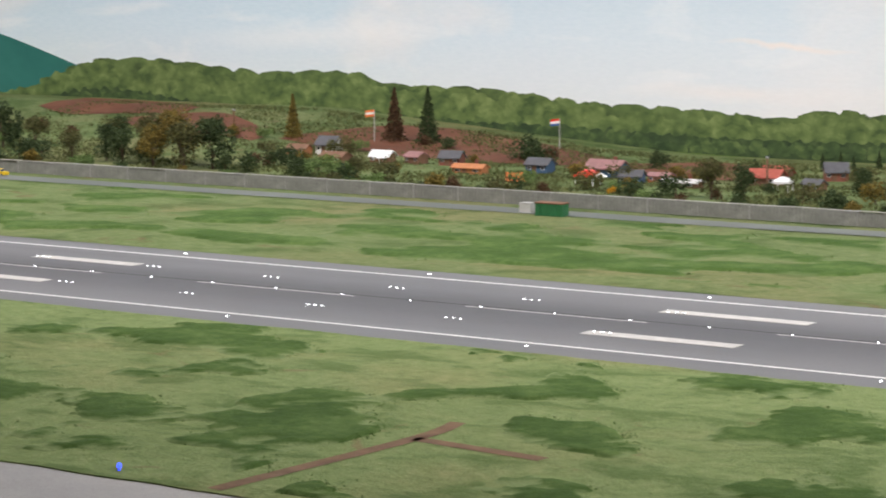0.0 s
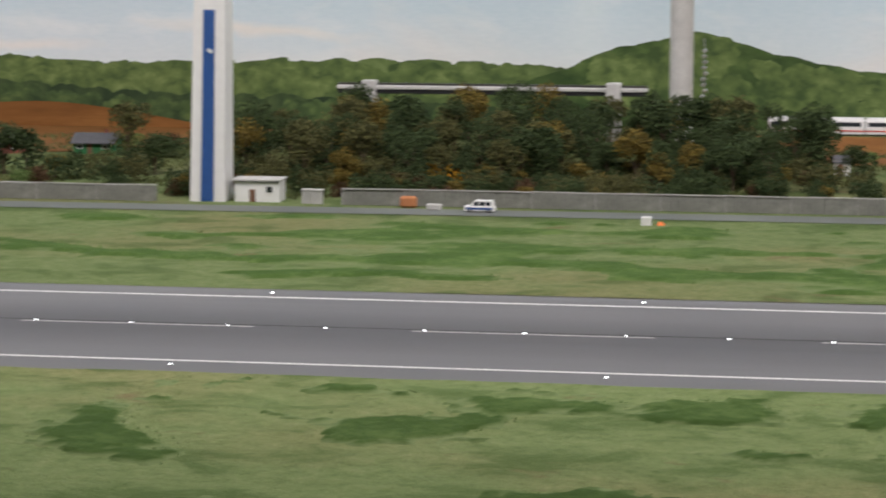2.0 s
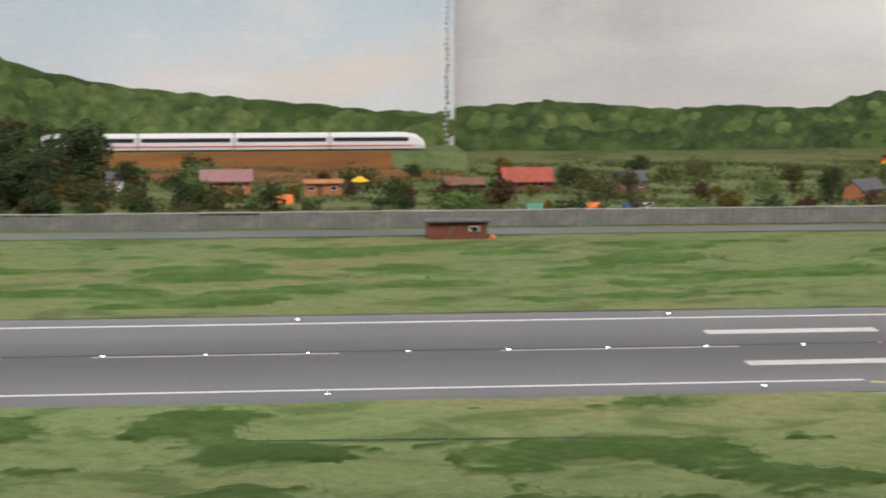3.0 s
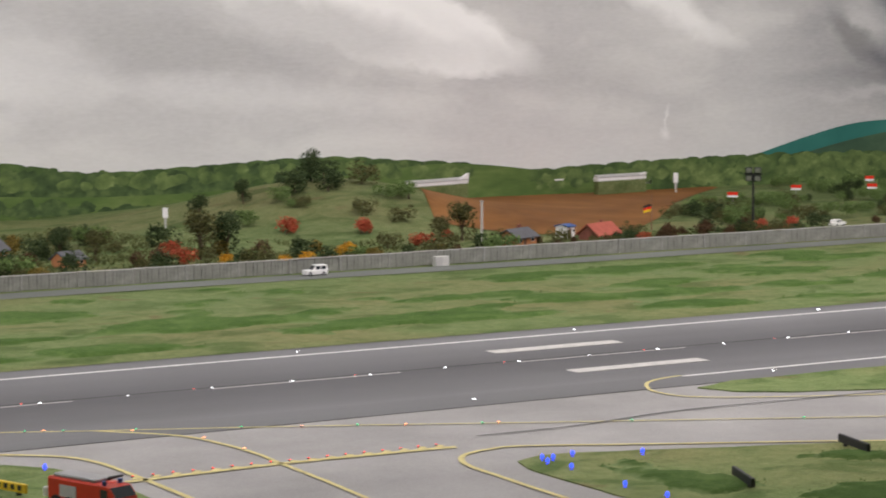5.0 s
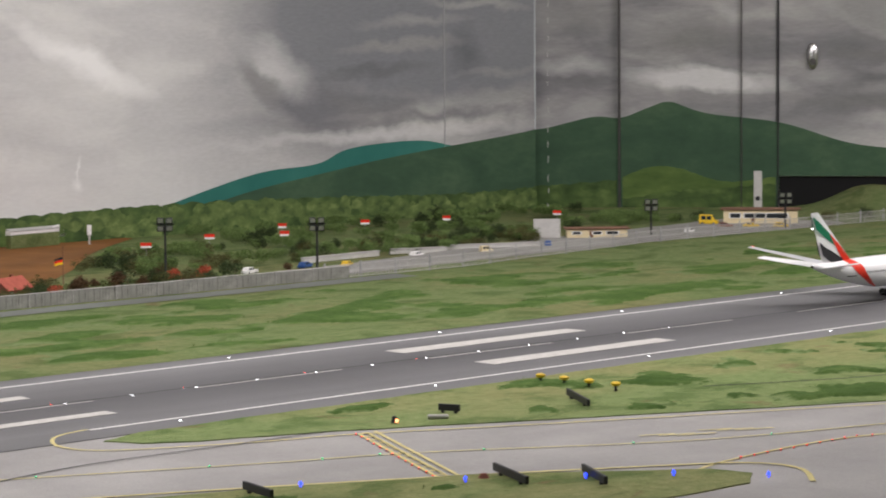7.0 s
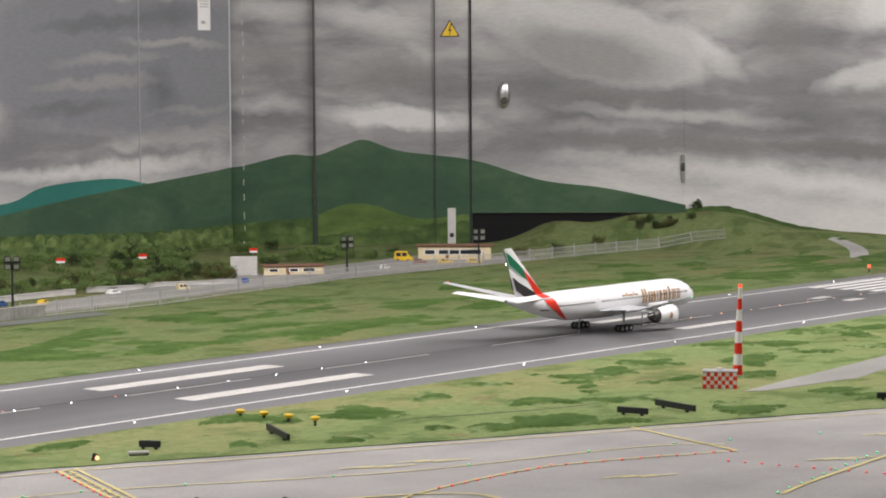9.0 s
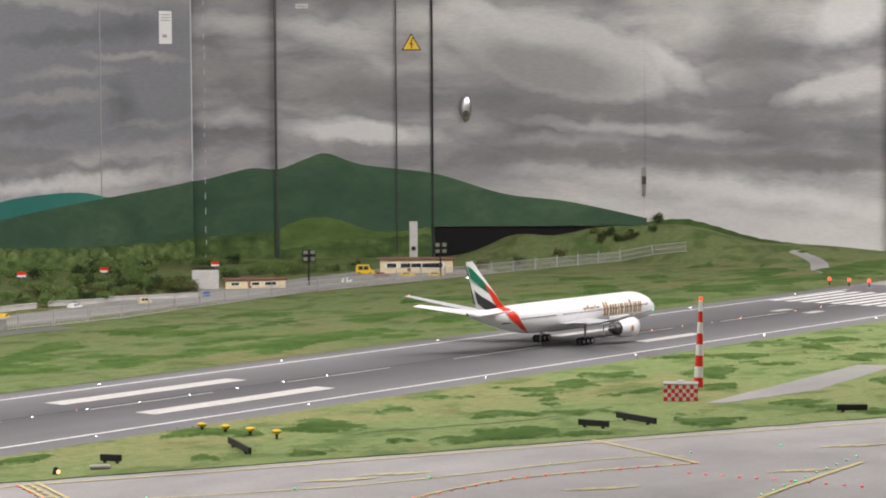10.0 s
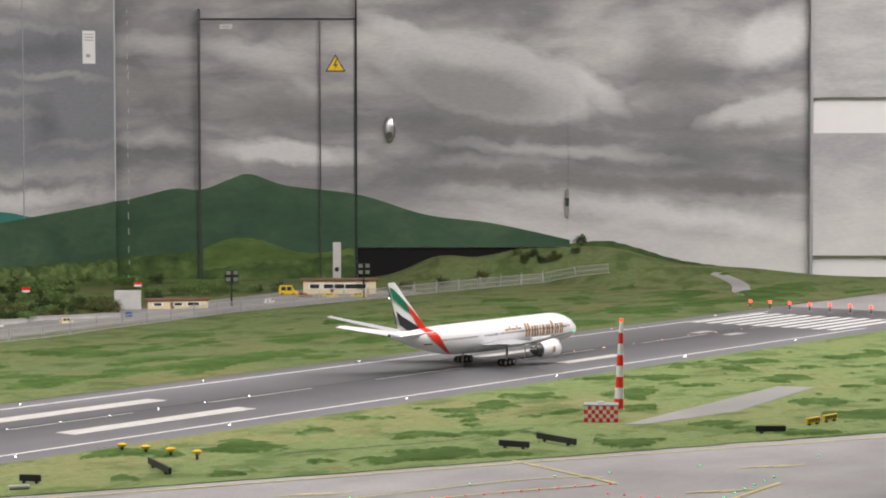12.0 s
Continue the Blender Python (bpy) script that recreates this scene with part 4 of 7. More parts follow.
def turf(name, xr, yr, material, score, density, tall, wide, label, seed, cell=0.02):
    """Blades in every cell of the plan whose score is above nought, denser the higher it is."""
    rnd_ = random.Random(seed)
    vs, fs = [], []
    for i in range(int((xr[1] - xr[0]) / cell)):
        for j in range(int((yr[1] - yr[0]) / cell)):
            cx, cy = xr[0] + i * cell, yr[0] + j * cell
            q = score(cx, cy)
            if q <= 0:
                continue
            for _ in range(int(density * min(1, 0.25 + q * 5))):
                x, y = cx + rnd_.gauss(0.5, 0.5) * cell, cy + rnd_.gauss(0.5, 0.5) * cell
                z = land(cx, cy) if y > 3.75 else 0.0006
                a = rnd_.uniform(0, 6.283)
                h, w = tall * rnd_.uniform(0.5, 1.3), wide * rnd_.uniform(0.6, 1.3)
                dx, dy = math.cos(a) * w, math.sin(a) * w
                lx, ly = rnd_.gauss(0, 0.6) * h, rnd_.gauss(0, 0.6) * h
                k = len(vs)
                vs += [(x - dx, y - dy, z - 0.0005), (x + dx, y + dy, z - 0.0005), (x + lx, y + ly, z + h)]
                fs.append((k, k + 1, k + 2))
    me_ = bpy.data.meshes.new(name)
    me_.from_pydata(vs, [], fs)
    me_.materials.append(M[material])
    return tagged(new(name, me_), label, "grass", kind="stuff")


def clump(x, y, s=0.0):
    n = noise.noise((x * 6.5, y * 8.5, 5.1 + s)) + 0.35 * noise.noise((x * 20, y * 24.0, 1.7 + s)) + 0.12 * noise.noise((x * 70, y * 90, 0.3))
    return n


def verge(x, y):
    if x < 1.17:
        return 2.12 < y < 3.03 and (x < 0.8 or y < 2.8)
    if 1.70 < x < 2.62 and 2.15 < y:
        return y < 2.60 - max(0, (x - 1.9)) * 0.5 and y > 2.16
    if 2.35 < x:
        lower = 2.87 - (x - 2.45) * 0.492
        return lower + 0.02 < y < 3.03 and not (3.98 < x < 4.8 and abs(y - 2.47 - (x - 4.0) * 0.1) < 0.06)
    return False


def bank(x, y):
    """Where the meadow's darker tufts grow: beyond the runway, up to the road and the wire fence."""
    fade = 4.0 * max(0.0, 0.08 - (y - 3.76)) + 4.0 * max(0.0, y - 4.44)
    return clump(x * 0.62, y * 0.95, 7.0) - 0.09 + 0.16 * math.exp(-((y - 3.95) / 0.18) ** 2) - fade


def mounds(name, xr, yr, cell, score, floor, label, material="turf_pad", steep=0.02, most=0.0045):
    """Low pads of longer flock: a skin that stands proud where the score is above nought and dips under the ground elsewhere."""
    nx, ny = int((xr[1] - xr[0]) / cell), int((yr[1] - yr[0]) / cell)
    vs, keep, ids, fs, growth = [], {}, {}, [], []
    for i in range(nx + 1):
        for j in range(ny + 1):
            x, y = xr[0] + i * cell, yr[0] + j * cell
            q = score(x, y)
            if q > -0.16:
                keep[i, j] = (x, y, q)
    for (i, j), (x, y, q) in keep.items():
        ids[i, j] = len(vs)
        border = any((i + a, j + c) not in keep for a in (-1, 0, 1) for c in (-1, 0, 1))
        vs.append((x, y, floor(x, y) + (-0.006 if border else max(-0.004, min(most, (q + 0.03) * steep)) + 0.0006 * noise.noise((x * 90, y * 90, 4.0)))))
        growth.append(max(0.0, min(1.0, q / 0.2)))
    for i, j in keep:
        ring_ = ((i, j), (i + 1, j), (i + 1, j + 1), (i, j + 1))
        if all(r in ids for r in ring_):
            fs.append(tuple(ids[r] for r in ring_))
    me_ = bpy.data.meshes.new(name)
    me_.from_pydata(vs, [], fs)
    for p in me_.polygons:
        p.use_smooth = True
    me_.attributes.new("growth", "FLOAT", "POINT").data.foreach_set("value", growth)
    me_.materials.append(M[material])
    return tagged(new(name, me_), label, "grass", kind="stuff")


def inside(x, y):
    """The share of a small ring round the place that lies on the verges."""
    return sum(verge(x + a, y + c) for a, c in ((0.03, 0), (-0.03, 0), (0, 0.03), (0, -0.03))) / 4


def verge_score(x, y):
    track = (abs(x + 1.735) < 0.035 and y < 2.58) or (-1.76 < x < -1.5 and abs(y - 2.44) < 0.03)
    if track or not verge(x, y):
        return -1
    q = clump(x * 0.85, y * 0.75) - 0.12
    return q if q < -0.4 else q + 0.2 * noise.noise((x * 42, y * 55, 8.0)) - 0.8 * (1 - inside(x, y))


def taxi_score(x, y):
    if not verge(x, y):
        return -1
    q = clump(x, y, 3.0) - 0.18
    return q if q < -0.4 else q + 0.2 * noise.noise((x * 42, y * 55, 8.0)) - 0.8 * (1 - inside(x, y))


mounds("verge_turf", (-4.6, 1.2), (2.11, 3.04), 0.009, verge_score, lambda x, y: 0.0007, "dark green pads of longer flock in the grass")
mounds("verge_turf", (1.68, 5.6), (1.2, 3.04), 0.010, taxi_score, lambda x, y: 0.0007, "dark green pads of flock beside the taxiway")
mounds("meadow_turf", (-5.4, 7.6), (3.76, 4.53), 0.015, bank, land, "dark green pads of flock on the far bank", "turf_pad_far", 0.02, 0.005)
turf("meadow_turf", (-5.4, 7.6), (3.78, 4.52), "turf_dark", lambda x, y: bank(x, y) - 0.06, 6, 0.0040, 0.0018, "short dark blades of flock on the far bank", 6)
turf("verge_turf", (-4.6, 1.2), (2.11, 3.04), "turf_dark", lambda x, y: verge_score(x, y) - 0.06, 11, 0.0032, 0.0012, "short dark blades of flock in the grass", 3)
turf("verge_turf", (1.68, 5.6), (1.2, 3.04), "turf_dark", lambda x, y: taxi_score(x, y) - 0.06, 9, 0.0030, 0.0012, "short dark blades of flock beside the taxiway", 4)
turf("garden_turf", (-5.2, 4.0), (4.76, 5.9), "turf_garden", lambda x, y: clump(x, y, 2.0) + 0.1 if not (x > 3.1 and y > 5.05) and math.hypot(x - 3.0, y - 5.7) > 0.6 else -1, 12, 0.007, 0.003, "tall dark weeds behind the fence", 5, 0.025)


# ---- things: builders ----
def at(ob, x, y, turn=0.0, z=None, s=1.0):
    ob.matrix_world = Matrix.Translation((x, y, (land(x, y) if y > 3.71 else 0.0) if z is None else z)) @ Matrix.Rotation(radians(turn), 4, "Z") @ Matrix.Scale(s, 4)
    return ob


def leaves(count, shape, size, seed, squash=1.0):
    """A crown of many small folded leaves; shape(rnd) gives a place."""
    rnd = random.Random(seed)
    vs, fs = [], []
    for _ in range(count):
        p = Vector(shape(rnd))
        a = Vector((rnd.gauss(0, 1), rnd.gauss(0, 1), rnd.gauss(0, 0.7))).normalized()
        c = a.cross(Vector((rnd.gauss(0, 1), rnd.gauss(0, 1), rnd.gauss(0, 1)))).normalized()
        s = size * rnd.uniform(0.6, 1.4)
        n = a.cross(c) * s * 0.5
        k = len(vs)
        vs += [p - a * s, p - c * s * 0.7 + n, p + a * s, p + c * s * 0.7 + n]
        fs += [(k, k + 1, k + 2), (k, k + 2, k + 3)]
    me = bpy.data.meshes.new("crown")
    me.from_pydata(vs, [], fs)
    return me


def broadleaf(height, width, material, seed, label):
    """A small foam-leaved tree: tapered trunk, limbs and a lumpy crown."""
    rnd = random.Random(seed)
    t = holder("tree", label, "tree")
    b = cyl_bm(height * 0.035, height * 0.5, (0, 0, -0.006), height * 0.018, 7)
    lumps = []
    for k in range(7):
        a = k * 2.4 + rnd.uniform(-0.4, 0.4)
        r = width * 0.5 * rnd.uniform(0.25, 0.62)
        z = height * rnd.uniform(0.32, 0.82)
        lumps.append((Vector((r * math.cos(a), r * math.sin(a), z)), width * rnd.uniform(0.17, 0.27)))
        top = Vector((r * math.cos(a) * 0.8, r * math.sin(a) * 0.8, z))
        base = Vector((0, 0, height * 0.22))
        rot = (top - base).to_track_quat("Z", "Y").to_matrix().to_4x4()
        cyl_bm(height * 0.014, (top - base).length, base, height * 0.005, 5, b, rot)
    lumps.append((Vector((0, 0, height * 0.85)), width * 0.22))
    part("trunk", b, "bark", t)

    def shape(r):
        c, s = r.choice(lumps)
        d = Vector((r.gauss(0, 1), r.gauss(0, 1), r.gauss(0, 1))).normalized() * s * r.uniform(0.55, 1.08)
        p = c + d
        return p.x, p.y, max(p.z, 0.004)
    me = leaves(int(700 + 5200 * width), shape, max(0.0026, width * 0.031), seed)
    me.materials.append(M[material])
    new("crown", me).parent = t
    return t


def conifer(height, width, material, seed, label):
    t = holder("conifer", label, "tree")
    part("trunk", cyl_bm(height * 0.03, height * 0.9, (0, 0, -0.004), height * 0.006, 6), "bark", t)

    def shape(r):
        h = r.random() ** 1.3
        tier = (h * 9) % 1.0
        rad = width * 0.5 * (1 - h) * (0.75 + 0.35 * (1 - tier)) * r.uniform(0.35, 1)
        a = r.uniform(0, 6.283)
        return rad * math.cos(a), rad * math.sin(a), height * (0.08 + 0.92 * h) - rad * 0.25
    me = leaves(1500, shape, width * 0.05, seed)
    me.materials.append(M[material])
    new("crown", me).parent = t
    return t


def bush(width, height, material, seed, label):
    t = holder("bush", label, "bush")
    rnd = random.Random(seed)
    lumps = [(Vector((rnd.uniform(-0.35, 0.35) * width, rnd.uniform(-0.3, 0.3) * width, height * rnd.uniform(0.25, 0.6))), min(width, height) * rnd.uniform(0.25, 0.4)) for _ in range(5)]
    part("stem", cyl_bm(height * 0.04, height * 0.4, (0, 0, -0.003), height * 0.02, 5), "bark", t)

    def shape(r):
        c, s = r.choice(lumps)
        d = Vector((r.gauss(0, 1), r.gauss(0, 1), r.gauss(0, 0.9))).normalized() * s * r.uniform(0.5, 1.1)
        return c.x + d.x, c.y + d.y, max(0.001, c.z + d.z)
    me = leaves(int(330 + 3600 * width), shape, max(0.0023, width * 0.036), seed)
    me.materials.append(M[material])
    new("crown", me).parent = t
    return t


def house(w, d, h, roof_h, walls, roof, label, door=True, chimney=False, flat=False, windows=2):
    """A small model house: walls, roof, door, windows. Its front looks to -y."""
    o = holder("house", label, "house")
    b = bmesh.new()
    pts = [(-w / 2, 0, -0.004), (w / 2, 0, -0.004), (w / 2, 0, h), (-w / 2, 0, h)]
    if flat:
        box_bm(w, d, h, (0, 0, -0.002), 0.0006, b)
    else:
        prof = [(-d / 2, -0.004), (d / 2, -0.004), (d / 2, h), (0, h + roof_h), (-d / 2, h)]
        b.free()
        b = loft([[(-w / 2, y, z) for y, z in prof], [(w / 2, y, z) for y, z in prof]])
    part("wall", b, walls, o)
    if flat:
        part("roof", box_bm(w * 1.08, d * 1.12, 0.004, (0, -d * 0.03, h), 0.0008), roof, o)
    else:
        e, tk = d * 0.62, 0.0028
        for s in (-1, 1):
            dz = roof_h * e / (d / 2)
            prof = [(0, h + roof_h + tk), (0, h + roof_h + 0.0003), (s * e, h + roof_h - dz + 0.0003), (s * e, h + roof_h - dz + tk)]
            part("roof", loft([[(-w * 0.56, y, z) for y, z in prof], [(w * 0.56, y, z) for y, z in prof]]), roof, o)
    fy = -d / 2
    if door:
        dr = part("door", box_bm(0.011, 0.002, min(0.024, h * 0.85), (-w * 0.1, fy, 0.0), 0.0003), "timber", o)
    for k in range(windows):
        x = w * (0.28 if k == 0 else -0.34) if k < 2 else w * (-0.45 + 0.9 * k / windows)
        f = part("window", box_bm(w * 0.17, 0.0022, h * 0.38, (x, fy, h * 0.42), 0.0002), "white", o)
        part("pane", box_bm(w * 0.13, 0.0026, h * 0.28, (x, fy - 0.0004, h * 0.47)), "glass", f)
    if chimney:
        part("chimney", box_bm(0.007, 0.007, 0.016, (w * 0.2, d * 0.12, h + roof_h * 0.6), 0.0005), "brick", o)
    return o


def vehicle(kind, l, w, h, body, label, category, cabin=(0.1, 0.95), hood=0.45, stripe=None):
    """A model road vehicle, nose to +x."""
    o = holder(kind, label, category)
    z0, zb = h * 0.14, h * (0.14 + 0.86 * hood)
    c0, c1 = (cabin[0] - 0.5) * l, (cabin[1] - 0.5) * l
    lower = loft([[(x, s * w / 2 * k, z) for s, z in ((-1, z0), (1, z0), (1, zb), (-1, zb))] for x, k in ((-l / 2, 0.88), (-l * 0.46, 1), (l * 0.44, 1), (l / 2, 0.86))])
    bmesh.ops.bevel(lower, geom=lower.edges[:], offset=h * 0.05, segments=1, affect="EDGES")
    part("body", lower, body, o)
    slope = (c1 - c0) * 0.12
    up = [[(c0, -w * 0.47, zb - h * 0.03), (c0, w * 0.47, zb - h * 0.03), (c1, w * 0.47, zb - h * 0.03), (c1, -w * 0.47, zb - h * 0.03)],
          [(c0 + slope * 0.5, -w * 0.4, h), (c0 + slope * 0.5, w * 0.4, h), (c1 - slope * 2, w * 0.4, h), (c1 - slope * 2, -w * 0.4, h)]]
    part("cabin", loft(up), body, o)
    hw = (h - zb)
    for s in (-1, 1):
        n = max(2, int((c1 - c0) / (h * 0.55)))
        for k in range(n):
            xa = c0 + slope + (c1 - c0 - 2.6 * slope) * (k + 0.08) / n
            xb = c0 + slope + (c1 - c0 - 2.6 * slope) * (k + 0.92) / n
            pts = [(xa, zb + hw * 0.1), (xb, zb + hw * 0.1), (xb - slope * 0.1, zb + hw * 0.78), (xa + slope * 0.1, zb + hw * 0.78)]
            yy = lambda z: s * (w * 0.47 - w * 0.07 * (z - zb + h * 0.03) / (hw + h * 0.03) + 0.0004)
            g = bmesh.new()
            g.faces.new([g.verts.new((x, yy(z), z)) for x, z in pts])
            part("side_window", g, "glass", o)
    x0, x1 = c1 - slope * 0.15, c1 - slope * 1.75
    g = bmesh.new()
    g.faces.new([g.verts.new(p) for p in ((x0 + 0.0005, -w * 0.42, zb + hw * 0.05), (x0 + 0.0005, w * 0.42, zb + hw * 0.05), (x1 + 0.0005, w * 0.37, zb + hw * 0.88), (x1 + 0.0005, -w * 0.37, zb + hw * 0.88))])
    part("windscreen", g, "glass", o)
    if stripe:
        for s in (-1, 1):
            part("stripe", box_bm(l * 0.86, 0.0006, h * 0.16, (0, s * (w / 2), z0 + h * 0.14)), stripe, o)
    rw = h * 0.2 if h / l < 0.45 else h * 0.16
    for x in (-0.3, 0.31):
        for s in (-1, 1):
            rot = Matrix.Rotation(radians(90), 4, "X")
            wl_ = part("wheel", cyl_bm(rw, w * 0.14, (x * l, s * w * 0.44 + w * 0.07, rw), None, 12, None, rot), "rubber", o)
            part("rim", cyl_bm(rw * 0.55, w * 0.15, (x * l, s * w * 0.44 + w * 0.075, rw), None, 10, None, rot), "grey_steel", wl_)
    for s in (-1, 1):
        part("headlight", box_bm(l * 0.012, w * 0.16, h * 0.09, (l * 0.49, s * w * 0.3, zb - h * 0.18)), "white", o)
        part("tail_light", box_bm(l * 0.012, w * 0.12, h * 0.09, (-l * 0.492, s * w * 0.32, zb - h * 0.2)), "fire_red", o)
    return o


# ---- the airliner ----
AX, AY = 4.765, 3.379
plane = holder("airliner", "white model airliner with green, black and red tail", "airplane")
R, ZC = 0.0358, 0.069


def hull(x):
    """Radius up, radius down, radius across and centre height at x."""
    if x > 0.262:
        u = min(1, (x - 0.262) / 0.114)
        k = max(0.0, 1 - u ** 2.1) ** 0.62
        return R * k, R * k, R * k, ZC - 0.011 * u ** 1.7
    if x < -0.12:
        u = min(1, (-0.12 - x) / 0.243)
        k = 1 - 0.86 * u ** 1.55
        return R * k, R * k, R * (1 - 0.9 * u ** 1.6), ZC + 0.026 * u ** 1.5
    return R, R, R, ZC


def ring(x, n=40):
    ru, rd, ra, zc = hull(x)
    return [(x, ra * math.sin(a), zc + (ru if math.cos(a) > 0 else rd) * math.cos(a)) for a in (2 * math.pi * i / n for i in range(n))]


def side(x, z, s, lift=0.0005):
    """A point on the hull's skin at x and height z, on side s."""
    ru, rd, ra, zc = hull(x)
    z = min(z, zc + ru * 0.998)
    q = max(-1, min(1, (z - zc) / ru))
    return (x, s * (ra * math.sqrt(max(0, 1 - q * q)) + lift), z)


stations = [0.376 - 0.0005] + [0.376 - 0.114 * (k / 16) ** 1.6 for k in range(1, 17)] + list(np.linspace(0.25, -0.12, 14)) + list(np.linspace(-0.14, -0.363, 16))
part("fuselage", loft([ring(x) for x in stations]), "plane_white", plane, smooth=True)


def skin_patch(name, left, right, material, s, parent=plane, label=""):
    """A painted area on the hull between two lines of (x, z)."""
    b = bmesh.new()
    rows = []
    for (xa, za), (xb, zb) in zip(left, right):
        rows.append([b.verts.new(side(xa + (xb - xa) * k / 5, za + (zb - za) * k / 5, s, 0.0012)) for k in range(6)])
    for p, q in zip(rows, rows[1:]):
        for i in range(5):
            b.faces.new((p[i], p[i + 1], q[i + 1], q[i]))
    return part(name, b, material, parent, label)


def fin_xz(cx, cz):
    return -0.4043 + cx * 0.000359, 0.222 - cz * 0.000354


def blade(root, tip, thick):
    """An aerofoil slab between two chords ((x, y, z) of nose and tail at each end)."""
    rings = []
    for (a, c), t in ((root, thick), (tip, thick * 0.45)):
        a, c = Vector(a), Vector(c)
        n = Vector((0, 0, 1)) if abs(root[0][1] - tip[0][1]) > 0.01 else Vector((0, 1, 0))
        prof = ((0, 0), (0.06, 0.5), (0.25, 1), (0.55, 0.75), (1, 0.04))
        top = [a.lerp(c, u) + n * h * t / 2 for u, h in prof]
        low = [a.lerp(c, u) - n * h * t / 2 for u, h in reversed(prof[1:])]
        rings.append(top + low)
    return loft(rings)


fz = fin_xz
fin = part("fin", blade(((*[fz(495, 330)[0]], 0, 0.100), (fz(222, 385)[0], 0, 0.086)), ((fz(165, 26)[0], 0, 0.2128), (fz(96, 28)[0], 0, 0.2118)), 0.011), "plane_white", plane)
BANDS = (("green_paint", [(101, 48), (160, 82), (215, 122), (266, 160), (316, 240), (250, 205), (190, 165), (136, 132)]),
         ("black", [(163, 208), (230, 250), (310, 285), (384, 322), (426, 388), (340, 365), (260, 335), (196, 296)]),
         ("red_paint", [(266, 160), (350, 226), (420, 290), (500, 368), (512, 392), (425, 390), (380, 320), (316, 236)]))
for colour, outline in BANDS:
    for s in (-1, 1):
        b = bmesh.new()
        ws = []
        for p in outline:
            x, z = fz(*p)
            u = max(0.0, min(1.0, (z - 0.095) / 0.117))
            ws.append(b.verts.new((x, s * (0.0062 - 0.0034 * u), z)))
        b.faces.new(ws)
        part("tail_stripe", b, colour, fin)
for s in (-1, 1):
    le = curve_through([fz(*p) for p in ((386, 325), (402, 348), (424, 374), (470, 420), (540, 462), (620, 500), (716, 528))], 8)
    ri = curve_through([fz(*p) for p in ((455, 325), (485, 348), (518, 374), (545, 420), (590, 462), (650, 500), (718, 527))], 8)
    skin_patch("red_swoosh", le, ri, "red_paint", s)
    # wings
    wing = part("wing", blade(((0.112, s * 0.012, 0.047), (-0.055, s * 0.012, 0.050)), ((-0.02, s * 0.16, 0.062), (-0.075, s * 0.16, 0.063)), 0.016), "plane_grey", plane, "grey swept wing")
    part("wing_tip", blade(((-0.02, s * 0.16, 0.062), (-0.075, s * 0.16, 0.063)), ((-0.142, s * 0.35, 0.106), (-0.163, s * 0.35, 0.106)), 0.007), "plane_grey", wing)
    part("wing_light", cyl_bm(0.0016, 0.003, (-0.143, s * 0.349, 0.105)), "led_green" if s < 0 else "led_red", wing)
    for fx, fy in ((-0.055, 0.075), (-0.072, 0.14), (-0.085, 0.19)):
        part("flap_fairing", loft([[(fx + dx, s * fy + r * math.cos(a), 0.056 + fy * 0.06 - 0.004 + r * math.sin(a)) for a in (k * math.pi / 4 for k in range(8))] for dx, r in ((0.03, 0.0006), (0.012, 0.0034), (-0.012, 0.003), (-0.03, 0.0005))]), "plane_grey", wing)
    part("tailplane", blade(((-0.262, s * 0.008, 0.090), (-0.338, s * 0.008, 0.089)), ((-0.366, s * 0.130, 0.110), (-0.397, s * 0.130, 0.1085)), 0.006), "plane_white", plane, "white swept tailplane")
    # engine
    ex, ey, ez = 0.128, s * 0.110, 0.0365
    nac = [(0, 0.0205), (-0.006, 0.0228), (-0.03, 0.0232), (-0.055, 0.0205), (-0.068, 0.0182)]
    eng = part("engine", loft([[(ex + dx, ey + r * math.cos(a), ez + r * math.sin(a)) for a in (k * math.pi / 12 for k in range(24))] for dx, r in nac], True, False), "plane_white", plane, "white engine nacelle", True)
    part("fan", cyl_bm(0.0198, 0.004, (ex - 0.009, ey, ez), 0.0198, 24, None, Matrix.Rotation(radians(90), 4, "Y")), "dark_metal", eng)
    lip = [[(ex + dx, ey + r * math.cos(a), ez + r * math.sin(a)) for a in (k * math.pi / 12 for k in range(24))] for dx, r in ((-0.008, 0.0202), (0.0005, 0.0205), (0.002, 0.0215), (0.0, 0.0226), (-0.004, 0.0231))]
    part("intake_lip", loft(lip, True, False), "steel", eng)
    cone = [(-0.055, 0.0172), (-0.070, 0.0150), (-0.082, 0.0115), (-0.083, 0.0085), (-0.100, 0.0015)]
    part("exhaust", loft([[(ex + dx, ey + r * math.cos(a), ez + r * math.sin(a)) for a in (k * math.pi / 9 for k in range(18))] for dx, r in cone]), "dark_metal", eng, "dark exhaust cone")
    part("pylon", box_bm(0.08, 0.004, 0.022, (ex - 0.055, ey, ez + 0.008), 0.001), "plane_white", eng)
    emblem = bmesh.new()
    emblem.faces.new([emblem.verts.new((ex - 0.035 + dx, ey - 0.0236 if True and s < 0 else ey + 0.0236, ez + dz)) for dx, dz in ((-0.006, -0.007), (0.005, -0.007), (0.007, 0.001), (0.001, 0.008), (-0.005, 0.003))])
    part("emblem", emblem, "gold", eng)
